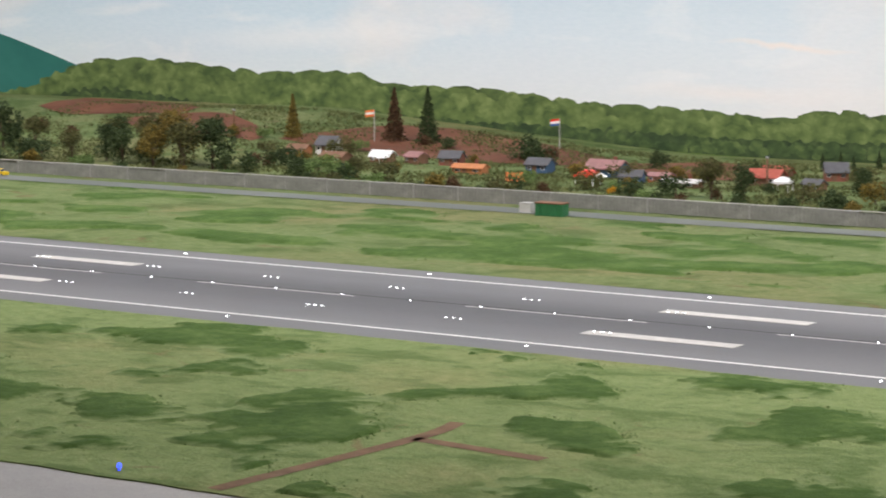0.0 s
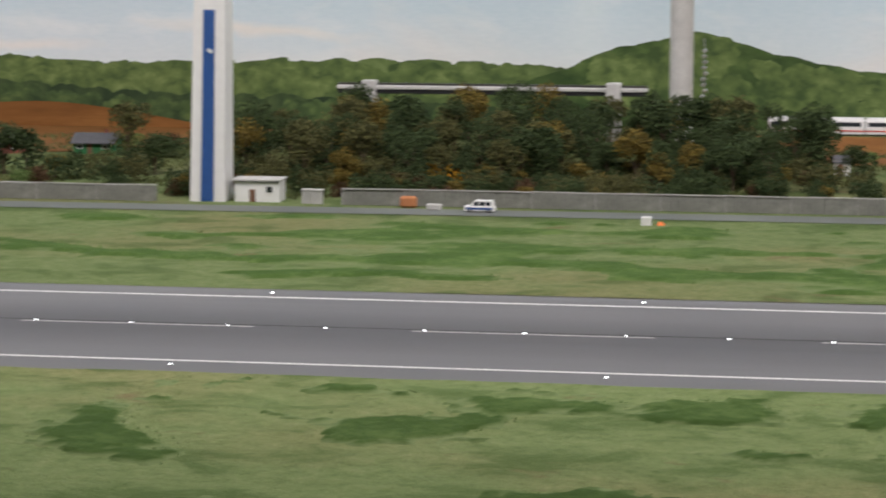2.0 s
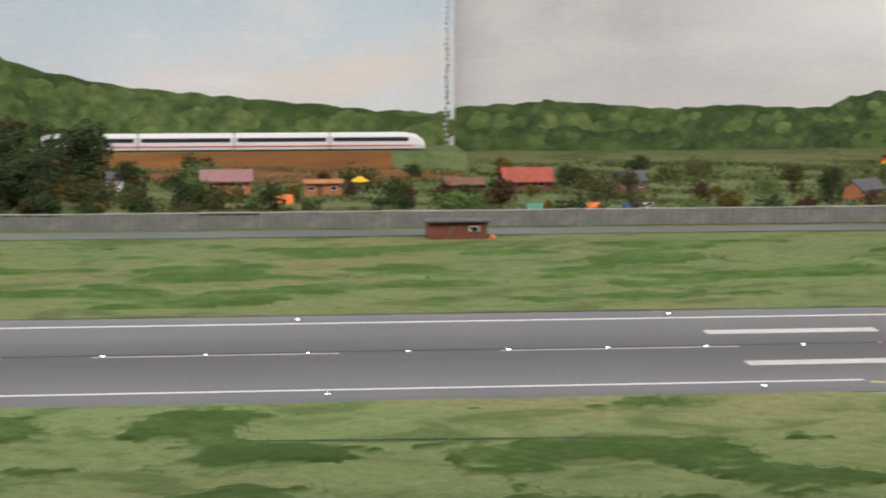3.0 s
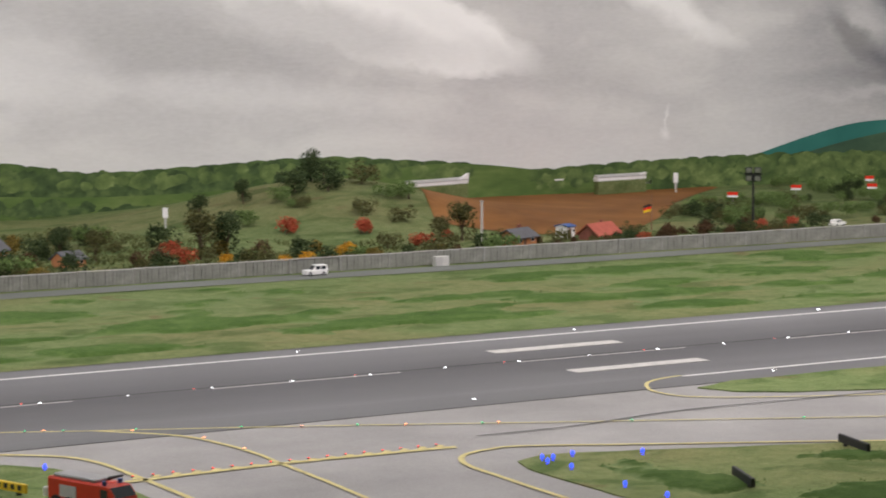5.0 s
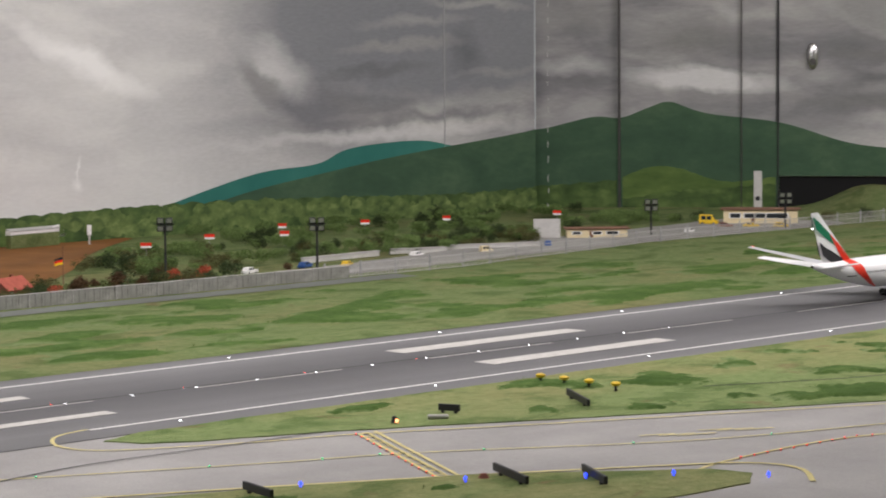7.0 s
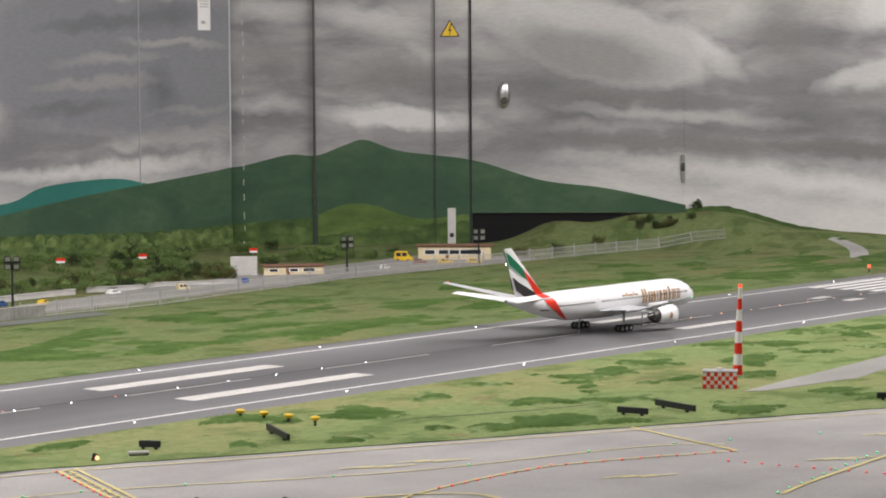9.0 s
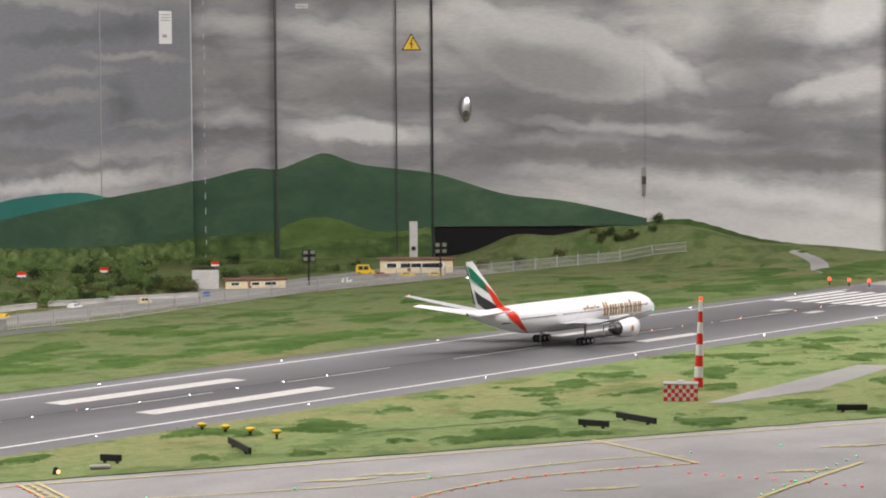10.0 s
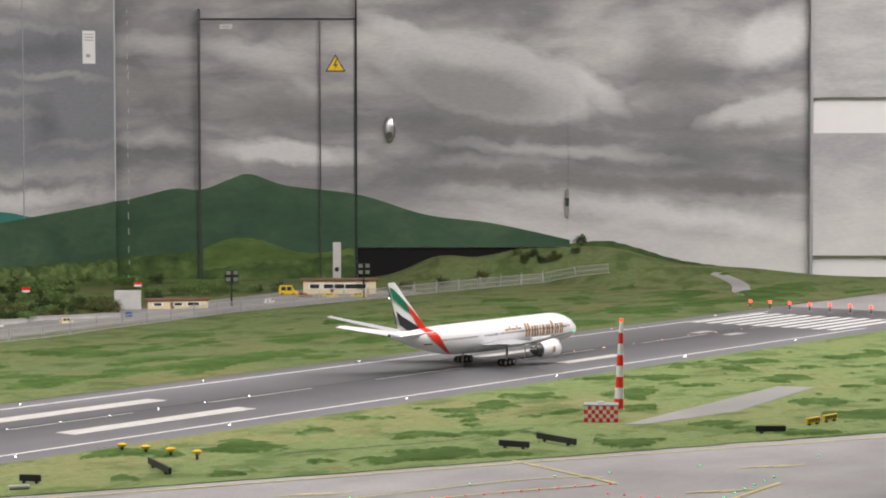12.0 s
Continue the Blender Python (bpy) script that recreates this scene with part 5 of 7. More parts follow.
    # lettering as plain gold blocks, cabin windows, doors
    def gold_block(strokes):
        gold = bmesh.new()
        for x0, x1, z0, z1 in strokes:
            n = max(1, int((z1 - z0) / 0.006))
            prev = None
            for q in range(n + 1):
                z = z0 + (z1 - z0) * q / n
                v = (gold.verts.new(side(x0, z, s, 0.0007)), gold.verts.new(side(x1, z, s, 0.0007)))
                if prev:
                    gold.faces.new((prev[0], prev[1], v[1], v[0]))
                prev = v
        part("gold_block", gold, "gold", plane)

    x = 0.115
    for i, wd_ in enumerate((0.022, 0.033, 0.007, 0.014, 0.019, 0.012, 0.018, 0.016)):
        top = 0.0905 if i in (0, 5) else 0.083
        n_ = max(1, round(wd_ / 0.0095))
        st = [(x + q * wd_ / n_, x + (q + 0.68) * wd_ / n_, 0.058, top) for q in range(n_)]
        gold_block(st)
        x += wd_ + 0.0028
    for x0, x1, st in ((0.033, 0.047, 1), (0.05, 0.056, 0), (0.058, 0.078, 1), (0.081, 0.085, 0), (0.087, 0.098, 1)):
        gold_block([(x0, x1, 0.0785, 0.0825 if st else 0.088)])
    wins = bmesh.new()
    for k in range(82):
        x = -0.207 + k * 0.0063
        if -0.075 < x < -0.055 or 0.002 < x < 0.012 or 0.104 < x < 0.108:
            continue
        wins.faces.new([wins.verts.new(side(xx, zz, s, 0.0008)) for xx, zz in ((x, 0.0715), (x + 0.0028, 0.0715), (x + 0.0028, 0.0755), (x, 0.0755))])
    tagged(part("cabin_windows", wins, "glass", plane), kind="stuff")
    for x0, x1, z0, z1 in ((-0.262, -0.236, 0.0655, 0.0682), (0.165, 0.24, 0.0525, 0.0545)):
        small = bmesh.new()
        small.faces.new([small.verts.new(side(xx, zz, s, 0.0006)) for xx, zz in ((x0, z0), (x1, z0), (x1, z1), (x0, z1))])
        part("small_lettering", small, "dark_metal", plane)
    for dx in (-0.228, -0.065, 0.007, 0.295):
        dr = bmesh.new()
        for xa, xb, za, zb in ((dx - 0.0055, dx - 0.005, 0.062, 0.081), (dx + 0.005, dx + 0.0055, 0.062, 0.081), (dx - 0.0055, dx + 0.0055, 0.081, 0.0815), (dx - 0.0055, dx + 0.0055, 0.0615, 0.062)):
            dr.faces.new([dr.verts.new(side(xx, zz, s, 0.0005)) for xx, zz in ((xa, za), (xb, za), (xb, zb), (xa, zb))])
        part("door_outline", dr, "plane_grey", plane)
    for k in range(3):
        xa = 0.336 + k * 0.008
        pn = bmesh.new()
        pn.faces.new([pn.verts.new(side(xx, zz, s, 0.0006)) for xx, zz in ((xa, 0.0745 - k * 0.001), (xa + 0.0068, 0.0740 - k * 0.0012), (xa + 0.0058, 0.0795 - k * 0.0026), (xa + 0.001, 0.0805 - k * 0.002))])
        part("cockpit_window", pn, "glass", plane)
    # main gear
    leg = part("main_gear", cyl_bm(0.0026, 0.036, (0, s * 0.063, 0.012), 0.003, 10), "grey_steel", plane)
    part("bogie", box_bm(0.042, 0.004, 0.004, (0, s * 0.063, 0.008), 0.001), "dark_metal", leg)
    for wx in (-0.017, 0, 0.017):
        for wy in (-0.0065, 0.0065):
            rot = Matrix.Rotation(radians(90), 4, "X")
            wh = part("wheel", cyl_bm(0.0083, 0.0052, (wx, s * 0.063 + wy + 0.0026, 0.0083 + 0.001), None, 18, None, rot), "rubber", leg)
            part("rim", cyl_bm(0.0046, 0.0056, (wx, s * 0.063 + wy + 0.0028, 0.0093), None, 14, None, rot), "concrete", wh)
belly = part("belly_fairing", loft([[(x, 0.030 * k * math.cos(a), 0.047 + 0.016 * k * math.sin(a)) for a in (j * math.pi / 10 for j in range(20))] for x, k in ((0.14, 0.2), (0.11, 0.8), (0.06, 1), (-0.05, 1), (-0.1, 0.7), (-0.13, 0.2))]), "plane_white", plane, smooth=True)
ng = part("nose_gear", cyl_bm(0.0018, 0.034, (0.306, 0, 0.008), 0.002, 10), "grey_steel", plane)
for wy in (-0.004, 0.004):
    part("wheel", cyl_bm(0.0075, 0.0045, (0.306, wy + 0.0022, 0.0085), None, 16, None, Matrix.Rotation(radians(90), 4, "X")), "rubber", ng)
part("landing_light", cyl_bm(0.0024, 0.004, (0.309, 0, 0.027)), "led_white", ng)
part("guide_pin", cyl_bm(0.0014, 0.045, (0.165, 0, 0.0), None, 8), "grey_steel", plane)
part("guide_pin", cyl_bm(0.0014, 0.045, (-0.09, 0, 0.0), None, 8), "grey_steel", plane)
part("belly_light", cyl_bm(0.002, 0.003, (0.16, -0.012, 0.034)), "led_white", plane)
part("tail_light", cyl_bm(0.0015, 0.003, (-0.364, 0, 0.094)), "led_white", plane)
part("tail_light", cyl_bm(0.0012, 0.003, (-0.3635, 0, 0.176)), "led_white", fin)
part("apu_vent", cyl_bm(0.0032, 0.003, (-0.3655, 0, 0.094), None, 12, None, Matrix.Rotation(radians(90), 4, "Y")), "dark_metal", plane)
plane.matrix_world = Matrix.Translation((AX, AY, 0.0004))


# ---- airfield lights ----
def light_kind(material, label, r=0.0035, tall=0.0024, group="airfield lights"):
    o = holder("airfield_light", label, "light", group)
    r, tall = r * 0.76, tall * 0.8
    part("socket", cyl_bm(r * 1.3, 0.0016, (0, 0, 0), r * 1.15, 10), "grey_steel", o)
    b = bmesh.new()
    bmesh.ops.create_uvsphere(b, u_segments=10, v_segments=6, radius=r, matrix=Matrix.Translation((0, 0, tall * 0.45)) @ Matrix.Diagonal((1, 1, tall / r * 0.8, 1)))
    part("lens", b, material, o, smooth=True)
    return o


def row(o, places, z=0.0):
    first = True
    for x, y in places:
        m = Matrix.Translation((x, y, z))
        if first:
            o.matrix_world, first = m, False
        else:
            copy_thing(o, m)


E0 = -2.508
row(light_kind("led_white", "white runway edge light flush with the ground"), [(E0 + k * 0.55, 3.09) for k in range(-4, 17) if not (E0 + k * 0.55 > 1.0 and E0 + k * 0.55 < 1.7)])
row(light_kind("led_white", "white runway edge light beyond the far line"), [(E0 + k * 0.55, 3.66) for k in range(-5, 17)])
row(light_kind("led_white", "white runway centreline light", 0.0029), [(-0.582 + k * 0.1366, 3.379) for k in range(-26, 34)])
row(light_kind("led_white", "white touchdown zone light in a row of three", 0.0026), [(-3.257 + k * 0.266 + d, y) for k in range(-2, 6) for y in (3.488, 3.255) for d in (-0.014, 0, 0.014)])
row(light_kind("led_red", "red runway centreline light", 0.0024), [(1.0 + k * 0.137 + 0.03, 3.385) for k in range(0, 18, 2)])
row(light_kind("led_amber", "amber runway light near the end", 0.003), [(5.0 + k * 0.137, 3.379) for k in range(0, 8)])
lead = curve_through([(1.06, 3.24), (1.2, 3.18), (1.31, 3.13), (1.568, 3.02), (1.886, 2.871), (2.3, 2.68), (2.5, 2.595), (2.87, 2.376), (3.29, 2.24), (3.5, 2.13), (3.9, 1.95)], 4)
row(light_kind("led_green", "small green taxiway light", 0.0022), lead[1::2], 0.0)
row(light_kind("led_amber", "amber taxiway lead light", 0.003), [(1.10, 3.232), (1.25, 3.16), (1.355, 3.10), (1.415, 3.0), (1.427, 2.9), (1.57, 3.015), (1.70, 2.955), (1.82, 2.905)], 0.0)
row(light_kind("led_red", "small red stop bar light", 0.0024), [(1.225 + k * 0.027, 2.797) for k in range(17)], 0.0)
row(light_kind("led_red", "small red holding point light", 0.0024), [(2.545 - k * 0.0145, 2.79 - k * 0.0296) for k in range(13)], 0.0)
row(light_kind("led_red", "small red apron light", 0.0025), [(3.249 + 0.004 * k, 2.041 - k * 0.028) for k in range(11)] + [(3.34 - k * 0.03, 2.095 + k * 0.0138) for k in range(10)] + [(3.05 - k * 0.03, 2.232) for k in range(10)], 0.0)
row(light_kind("led_green", "small green apron light", 0.0025), [(3.04 + 0.047 * k, 1.822 + 0.009 * k) for k in range(12)], 0.0)
row(light_kind("led_blue", "blue taxiway edge light on a short stem", 0.0032, 0.007), [(0.987, 3.03), (1.06, 2.995), (1.147, 2.891), (1.717, 2.632), (1.709, 2.607), (1.729, 2.625), (1.765, 2.635), (1.715, 2.561), (1.708, 2.433), (1.713, 2.353), (1.85, 2.6), (2.19, 2.5), (2.37, 2.37), (2.5, 2.27), (2.6, 2.2), (2.68, 2.1), (-1.9, 2.13), (-1.55, 2.13)], 0.0025)


def threshold_lamp():
    o = holder("threshold_lamp", "red runway end lamp on a thin post", "lamp", "runway end lamps")
    part("post", cyl_bm(0.0018, 0.021, (0, 0, 0), None, 8), "black", o)
    b = bmesh.new()
    bmesh.ops.create_uvsphere(b, u_segments=10, v_segments=8, radius=0.0048, matrix=Matrix.Translation((0, 0, 0.023)))
    part("lens", b, "led_hot", o, smooth=True)
    part("base", cyl_bm(0.005, 0.003, (0, 0, 0), None, 8), "grey_steel", o)
    return o


row(threshold_lamp(), [(6.61, 3.727 - k * 0.0675) for k in range(10)])

# ---- signs and things in the near grass ----


def dark_sign(x, y, turn, w, face="black", label="black taxiway sign seen from its back on two feet"):
    o = holder("taxiway_sign", label, "sign", "taxiway signs")
    part("board", box_bm(w, 0.005, 0.011, (0, 0, 0.0035), 0.0008), face, o)
    for dx in (-w * 0.3, w * 0.3):
        part("foot", box_bm(0.005, 0.005, 0.005, (dx, 0, -0.001), 0.0005), "black", o)
    return at(o, x, y, turn, 0.0006)


def dir_turn(a, c):
    return math.degrees(math.atan2(c[1] - a[1], c[0] - a[0]))


for a, c in (((2.785, 2.862), (2.80, 2.828)), ((3.055, 2.835), (2.98, 2.715)), ((2.118, 2.532), (2.10, 2.45)), ((2.45, 2.396), (2.40, 2.282)), ((2.528, 2.302), (2.472, 2.206)), ((3.586, 2.492), (3.594, 2.431)), ((3.708, 2.495), (3.674, 2.386)), ((4.025, 2.225), (4.06, 2.18)), ((1.86, 2.42), (1.83, 2.34)), ((2.08, 2.36), (2.05, 2.29))):
    dark_sign((a[0] + c[0]) / 2, (a[1] + c[1]) / 2, dir_turn(a, c), math.dist(a, c) * 0.98)
for a, c in (((1.044, 2.812), (1.068, 2.748)), ((4.18, 2.203), (4.225, 2.20)), ((4.24, 2.199), (4.285, 2.196))):
    s_ = dark_sign((a[0] + c[0]) / 2, (a[1] + c[1]) / 2, dir_turn(a, c), math.dist(a, c), "yellow", "yellow taxiway sign with dark bars")
    for k in range(5):
        part("lettering_bar", box_bm(math.dist(a, c) * 0.09, 0.0056, 0.006, (math.dist(a, c) * (-0.36 + 0.18 * k), 0, 0.0065)), "black", s_)
s_ = dark_sign(1.10, 2.715, -35, 0.045, "white", "white taxiway sign with dark bars beside the fire engine")
for k in range(3):
    part("lettering_bar", box_bm(0.007, 0.0056, 0.006, (-0.012 + 0.012 * k, 0, 0.0065)), "black", s_)
for x, y in ((3.145, 2.985), (3.15, 2.933), (3.152, 2.876), (3.156, 2.818)):
    o = holder("approach_lamp", "yellow round airfield lamp on a dark stem", "lamp", "yellow lamps in a row")
    part("stem", cyl_bm(0.0024, 0.011, (0, 0, 0), None, 8), "black", o)
    part("head", cyl_bm(0.0068, 0.0045, (0, 0, 0.010), 0.0088, 16), "yellow", o)
    part("cap", cyl_bm(0.0088, 0.0022, (0, 0, 0.0145), 0.005, 16), "yellow", o)
    at(o, x, y, 0, 0.0006)
o = holder("ground_light", "small amber hooded ground light at the grass edge", "lamp")
part("hood", cyl_bm(0.006, 0.011, (0, 0, 0), 0.003, 10), "black", o)
part("lens", cyl_bm(0.003, 0.002, (0, -0.0045, 0.004), None, 10, None, Matrix.Rotation(radians(90), 4, "X")), "led_amber", o)
at(o, 2.66, 2.83, 0, 0.0006)
o = holder("pipe", "pale grey pipe lying in the grass", "pipe")
part("tube", cyl_bm(0.004, 0.032, (-0.016, 0, 0.004), 0.0035, 12, None, Matrix.Rotation(radians(90), 4, "Y")), "concrete", o)
at(o, 2.735, 2.81, -35, 0.0006)
o = holder("junction_cap", "small dark red cap on the taxiway edge", "cap")
part("dome", cyl_bm(0.008, 0.006, (0, 0, 0), 0.004, 10), "brick", o)
at(o, 2.41, 2.375, 0, 0.001)

# red-and-white mast with chequered hut
mast = holder("marker_mast", "red and white banded mast leaning slightly", "mast")
for k in range(8):
    z = 0.001 + k * 0.0218
    r0, r1 = 0.0098 - k * 0.0008, 0.0098 - (k + 1) * 0.0008
    part("band", cyl_bm(r0, 0.0218, (0, 0, z), r1, 14), "red_paint" if k % 2 == 0 else "white", mast)
part("top_light", cyl_bm(0.003, 0.006, (0, 0, 0.1755)), "led_red", mast)
part("base", cyl_bm(0.012, 0.004, (0, 0, -0.001), None, 14), "concrete", mast)
at(mast, 4.175, 2.622, 0, 0.002)
mast.matrix_world = mast.matrix_world @ Matrix.Rotation(radians(3), 4, "Y")
hut = holder("marker_hut", "low hut chequered red and white with grey lid", "hut")
part("wall", box_bm(0.064, 0.036, 0.033, (0, 0, -0.002), 0.0005), "white", hut)
for i in range(9):
    for j in range(4):
        if (i + j) % 2 == 0:
            part("check", box_bm(0.0071, 0.0006, 0.0078, (-0.0284 + i * 0.0071, -0.0182, j * 0.0078)), "red_paint", hut)
for i in range(5):
    for j in range(4):
        if (i + j) % 2 == 0:
            part("check", box_bm(0.0006, 0.0071, 0.0078, (0.0322, -0.0142 + i * 0.0071, j * 0.0078)), "red_paint", hut)
            part("check", box_bm(0.0006, 0.0071, 0.0078, (-0.0322, -0.0142 + i * 0.0071, j * 0.0078)), "red_paint", hut)
part("lid", box_bm(0.067, 0.039, 0.003, (0, 0, 0.031), 0.001), "grey_steel", hut)
part("vent", cyl_bm(0.009, 0.004, (0, 0, 0.034), 0.007, 12), "concrete", hut)
at(hut, 4.013, 2.557, -58, 0.0006)

# fire engine
fe = holder("fire_engine", "red airport fire engine with dark wheels", "fire engine")
part("body", box_bm(0.088, 0.034, 0.026, (-0.012, 0, 0.013), 0.002), "fire_red", fe)
part("deck", box_bm(0.07, 0.026, 0.004, (-0.014, 0, 0.039), 0.001), "grey_steel", fe, "grey roof deck")
cabb = loft([[(x, s * 0.017, z) for s, z in ((-1, 0.010), (1, 0.010), (1, zt), (-1, zt))] for x, zt in ((0.030, 0.038), (0.048, 0.037), (0.058, 0.026), (0.060, 0.014))])
part("cab", cabb, "fire_red", fe)
g = bmesh.new()
g.faces.new([g.verts.new(p) for p in ((0.0488, -0.0155, 0.0368), (0.0488, 0.0155, 0.0368), (0.0588, 0.0155, 0.0262), (0.0588, -0.0155, 0.0262))])
part("windscreen", g, "glass", fe)
for s in (-1, 1):
    part("side_window", box_bm(0.012, 0.0006, 0.010, (0.040, s * 0.0172, 0.024)), "glass", fe)
    part("locker", box_bm(0.028, 0.0008, 0.014, (-0.02, s * 0.0172, 0.018)), "concrete", fe, "pale equipment locker shutter")
    for wx in (-0.040, -0.018, 0.036):
        rot = Matrix.Rotation(radians(90), 4, "X")
        wh = part("wheel", cyl_bm(0.0095, 0.008, (wx, s * 0.014 + 0.004, 0.0095), None, 16, None, rot), "rubber", fe)
        part("rim", cyl_bm(0.005, 0.0086, (wx, s * 0.014 + 0.0043, 0.0095), None, 12, None, rot), "fire_red", wh)
    part("beacon", cyl_bm(0.0028, 0.005, (0.036, s * 0.012, 0.038)), "blue", fe)
part("water_cannon", cyl_bm(0.002, 0.024, (0.03, 0, 0.044), 0.0014, 8, None, Matrix.Rotation(radians(75), 4, "Y")), "black", fe)
part("bumper", box_bm(0.004, 0.036, 0.006, (0.061, 0, 0.007), 0.001), "concrete", fe)
at(fe, 1.098, 2.622, -70, 0.0006)

# ---- along the fence ----
fence = holder("fence", "grey board fence with pale top rail along the road", "fence")


def fence_y(x):
    return 4.69 + 0.16 * max(0, min(1, (x - 4.6) / 0.9))


q = random.Random(8)
zig = [(-0.059, 0.0)]
for i in range(14):
    xa, dy = -0.059 + i * 0.118 / 14, q.uniform(-0.0006, 0.0006)
    zig += [(xa + 0.0004, dy), (xa + 0.0072, dy), (xa + 0.0076, dy + 0.0012)]
zig.append((0.059, 0.0))
b = loft([[(x, y - 0.0012, 0.0), (x, y + 0.0012, 0.0), (x, y + 0.0012, 0.0295), (x, y - 0.0012, 0.0295)] for x, y in zig])
pm = part("panel", b, "fence", fence)
po = part("post", box_bm(0.0030, 0.0050, 0.032, (0, 0, 0), 0.0005), "fence_post", fence)
rl = part("rail", box_bm(0.1195, 0.003, 0.0015, (0, 0, 0.0302)), "concrete", fence)
x, k = -6.6, 0
rnd = random.Random(4)
while x < 4.1:
    if -1.36 < x < -1.06:
        x += 0.12
        continue
    for src, dx in ((pm, 0.06), (po, 0.0), (rl, 0.06)):
        o = src if k == 0 else src.copy()
        if k:
            scene.collection.objects.link(o)
            o.parent = fence
        px = x + dx
        o.matrix_world = Matrix.Translation((px, fence_y(px) + rnd.uniform(-0.0015, 0.0015), 0.004)) @ Matrix.Rotation(rnd.uniform(-0.012, 0.012), 4, "Y")
    x += 0.12
    k += 1
wire = holder("wire_fence", "grey wire mesh fence with thin posts", "fence")
wp = part("post", cyl_bm(0.0022, 0.042, (0, 0, 0), None, 6), "grey_steel", wire)
b = bmesh.new()
for i in range(13):
    box_bm(0.0012, 0.0012, 0.032, (-0.054 + i * 0.009, 0, 0.002), 0, b)
for z in (0.003, 0.018, 0.034):
    box_bm(0.118, 0.0014, 0.0014, (0, 0, z), 0, b)
wm_ = part("mesh", b, "fence_rail", wire)
bend = [(7.0, 4.85), (7.12, 4.842), (7.2, 4.77), (7.235, 4.66), (7.25, 4.5)]


def wire_place(q_):
    """The wire fence's plan: straight along the lot, then bent round the hill's foot."""
    if q_ < 7.0:
        return Vector((q_, fence_y(q_)))
    rest = q_ - 7.0
    for (xa, ya), (xb, yb) in zip(bend, bend[1:]):
        d_ = math.dist((xa, ya), (xb, yb))
        if rest <= d_:
            return Vector((xa, ya)).lerp(Vector((xb, yb)), rest / d_)
        rest -= d_
    return Vector(bend[-1])


x, k = 4.12, 0
while x < 7.3:
    for src, dx in ((wp, 0.0), (wm_, 0.06)):
        o = src if k == 0 else src.copy()
        if k:
            scene.collection.objects.link(o)
            o.parent = wire
        px = x + dx
        pa, pb, pc = wire_place(px - 0.06), wire_place(px + 0.06), wire_place(px)
        ang_ = math.atan2(pb.y - pa.y, pb.x - pa.x)
        za, zb = land(pa.x, pa.y), land(pb.x, pb.y)
        o.matrix_world = Matrix.Translation((pc.x, pc.y, (za + zb) / 2)) @ Matrix.Rotation(ang_, 4, "Z") @ Matrix.Rotation(-math.atan2(zb - za, 0.12), 4, "Y")
    x += 0.12
    k += 1

skip = holder("skip", "green waste container with rusty rim", "container")
part("bin", box_bm(0.066, 0.03, 0.027, (0, 0, 0), 0.001), "box_green", skip)
part("rim", box_bm(0.068, 0.032, 0.003, (0, 0, 0.026), 0.0006), "timber", skip)
for dx in (-0.02, 0, 0.02):
    part("rib", box_bm(0.003, 0.0325, 0.024, (dx, 0, 0.001)), "box_green", skip)
at(skip, -2.79, 4.545, 3)
tank = holder("grey_tank", "small pale grey box beside the green container", "box")
part("body", box_bm(0.03, 0.022, 0.02, (0, 0, 0), 0.001), "concrete", tank)
part("lid", box_bm(0.031, 0.023, 0.002, (0, 0, 0.02)), "fence_rail", tank)
at(tank, -2.865, 4.57)
at(vehicle("police_van", 0.057, 0.021, 0.023, "white", "white police van with blue stripe on the road", "van", (0.02, 0.86), 0.48, "blue"), -0.688, 4.625, 180)
at(vehicle("off_roader", 0.054, 0.020, 0.023, "white", "white off-road car driving on the road", "car", (0.0, 0.7), 0.5), 2.434, 4.64, 182)
at(vehicle("taxi", 0.05, 0.019, 0.017, "yellow", "yellow car parked by the fence", "car", (0.15, 0.75), 0.55), -4.44, 4.62, 0)
o = holder("stone_block", "pale concrete block by the road", "block")
part("block", box_bm(0.028, 0.012, 0.012, (0, 0, 0), 0.002), "concrete", o)
at(o, -0.777, 4.645)
o = holder("bale", "tan straw stack against the fence", "bale")
part("stack", box_bm(0.032, 0.012, 0.022, (0, 0, 0), 0.004), "orange_wall", o)
at(o, -0.83, 4.672)
o = holder("white_box", "small white box on the grass", "box")
part("box", box_bm(0.018, 0.014, 0.016, (0, 0, -0.001), 0.001), "white", o)
at(o, -0.371, 4.50)
o = holder("grey_cabinet", "pale grey cabinet at the fence", "cabinet")
part("body", box_bm(0.034, 0.014, 0.022, (0, 0, 0), 0.001), "concrete", o)
part("door", box_bm(0.014, 0.001, 0.018, (-0.007, -0.0073, 0.002)), "fence_rail", o)
at(o, 2.76, 4.672)
shed = house(0.108, 0.045, 0.030, 0.0, "brick", "roof_grey", "low red-brown brick shed with flat dark roof", True, False, True, 1)
at(shed, 0.59, 4.55)
o = house(0.088, 0.05, 0.040, 0.0, "white", "concrete", "small white flat-roofed equipment hut beside the tower", True, False, True, 1)
at(o, -1.13, 4.735)
for x, y in ((-0.98, 4.70), (-1.0, 4.705)):
    o = holder("cabinet", "grey switch cabinet beside the hut", "cabinet")
    part("body", box_bm(0.02, 0.016, 0.026, (0, 0, 0), 0.001), "fence_rail", o)
    part("lid", box_bm(0.022, 0.018, 0.002, (0, 0, 0.026)), "concrete", o)
    at(o, x - 0.03, y)
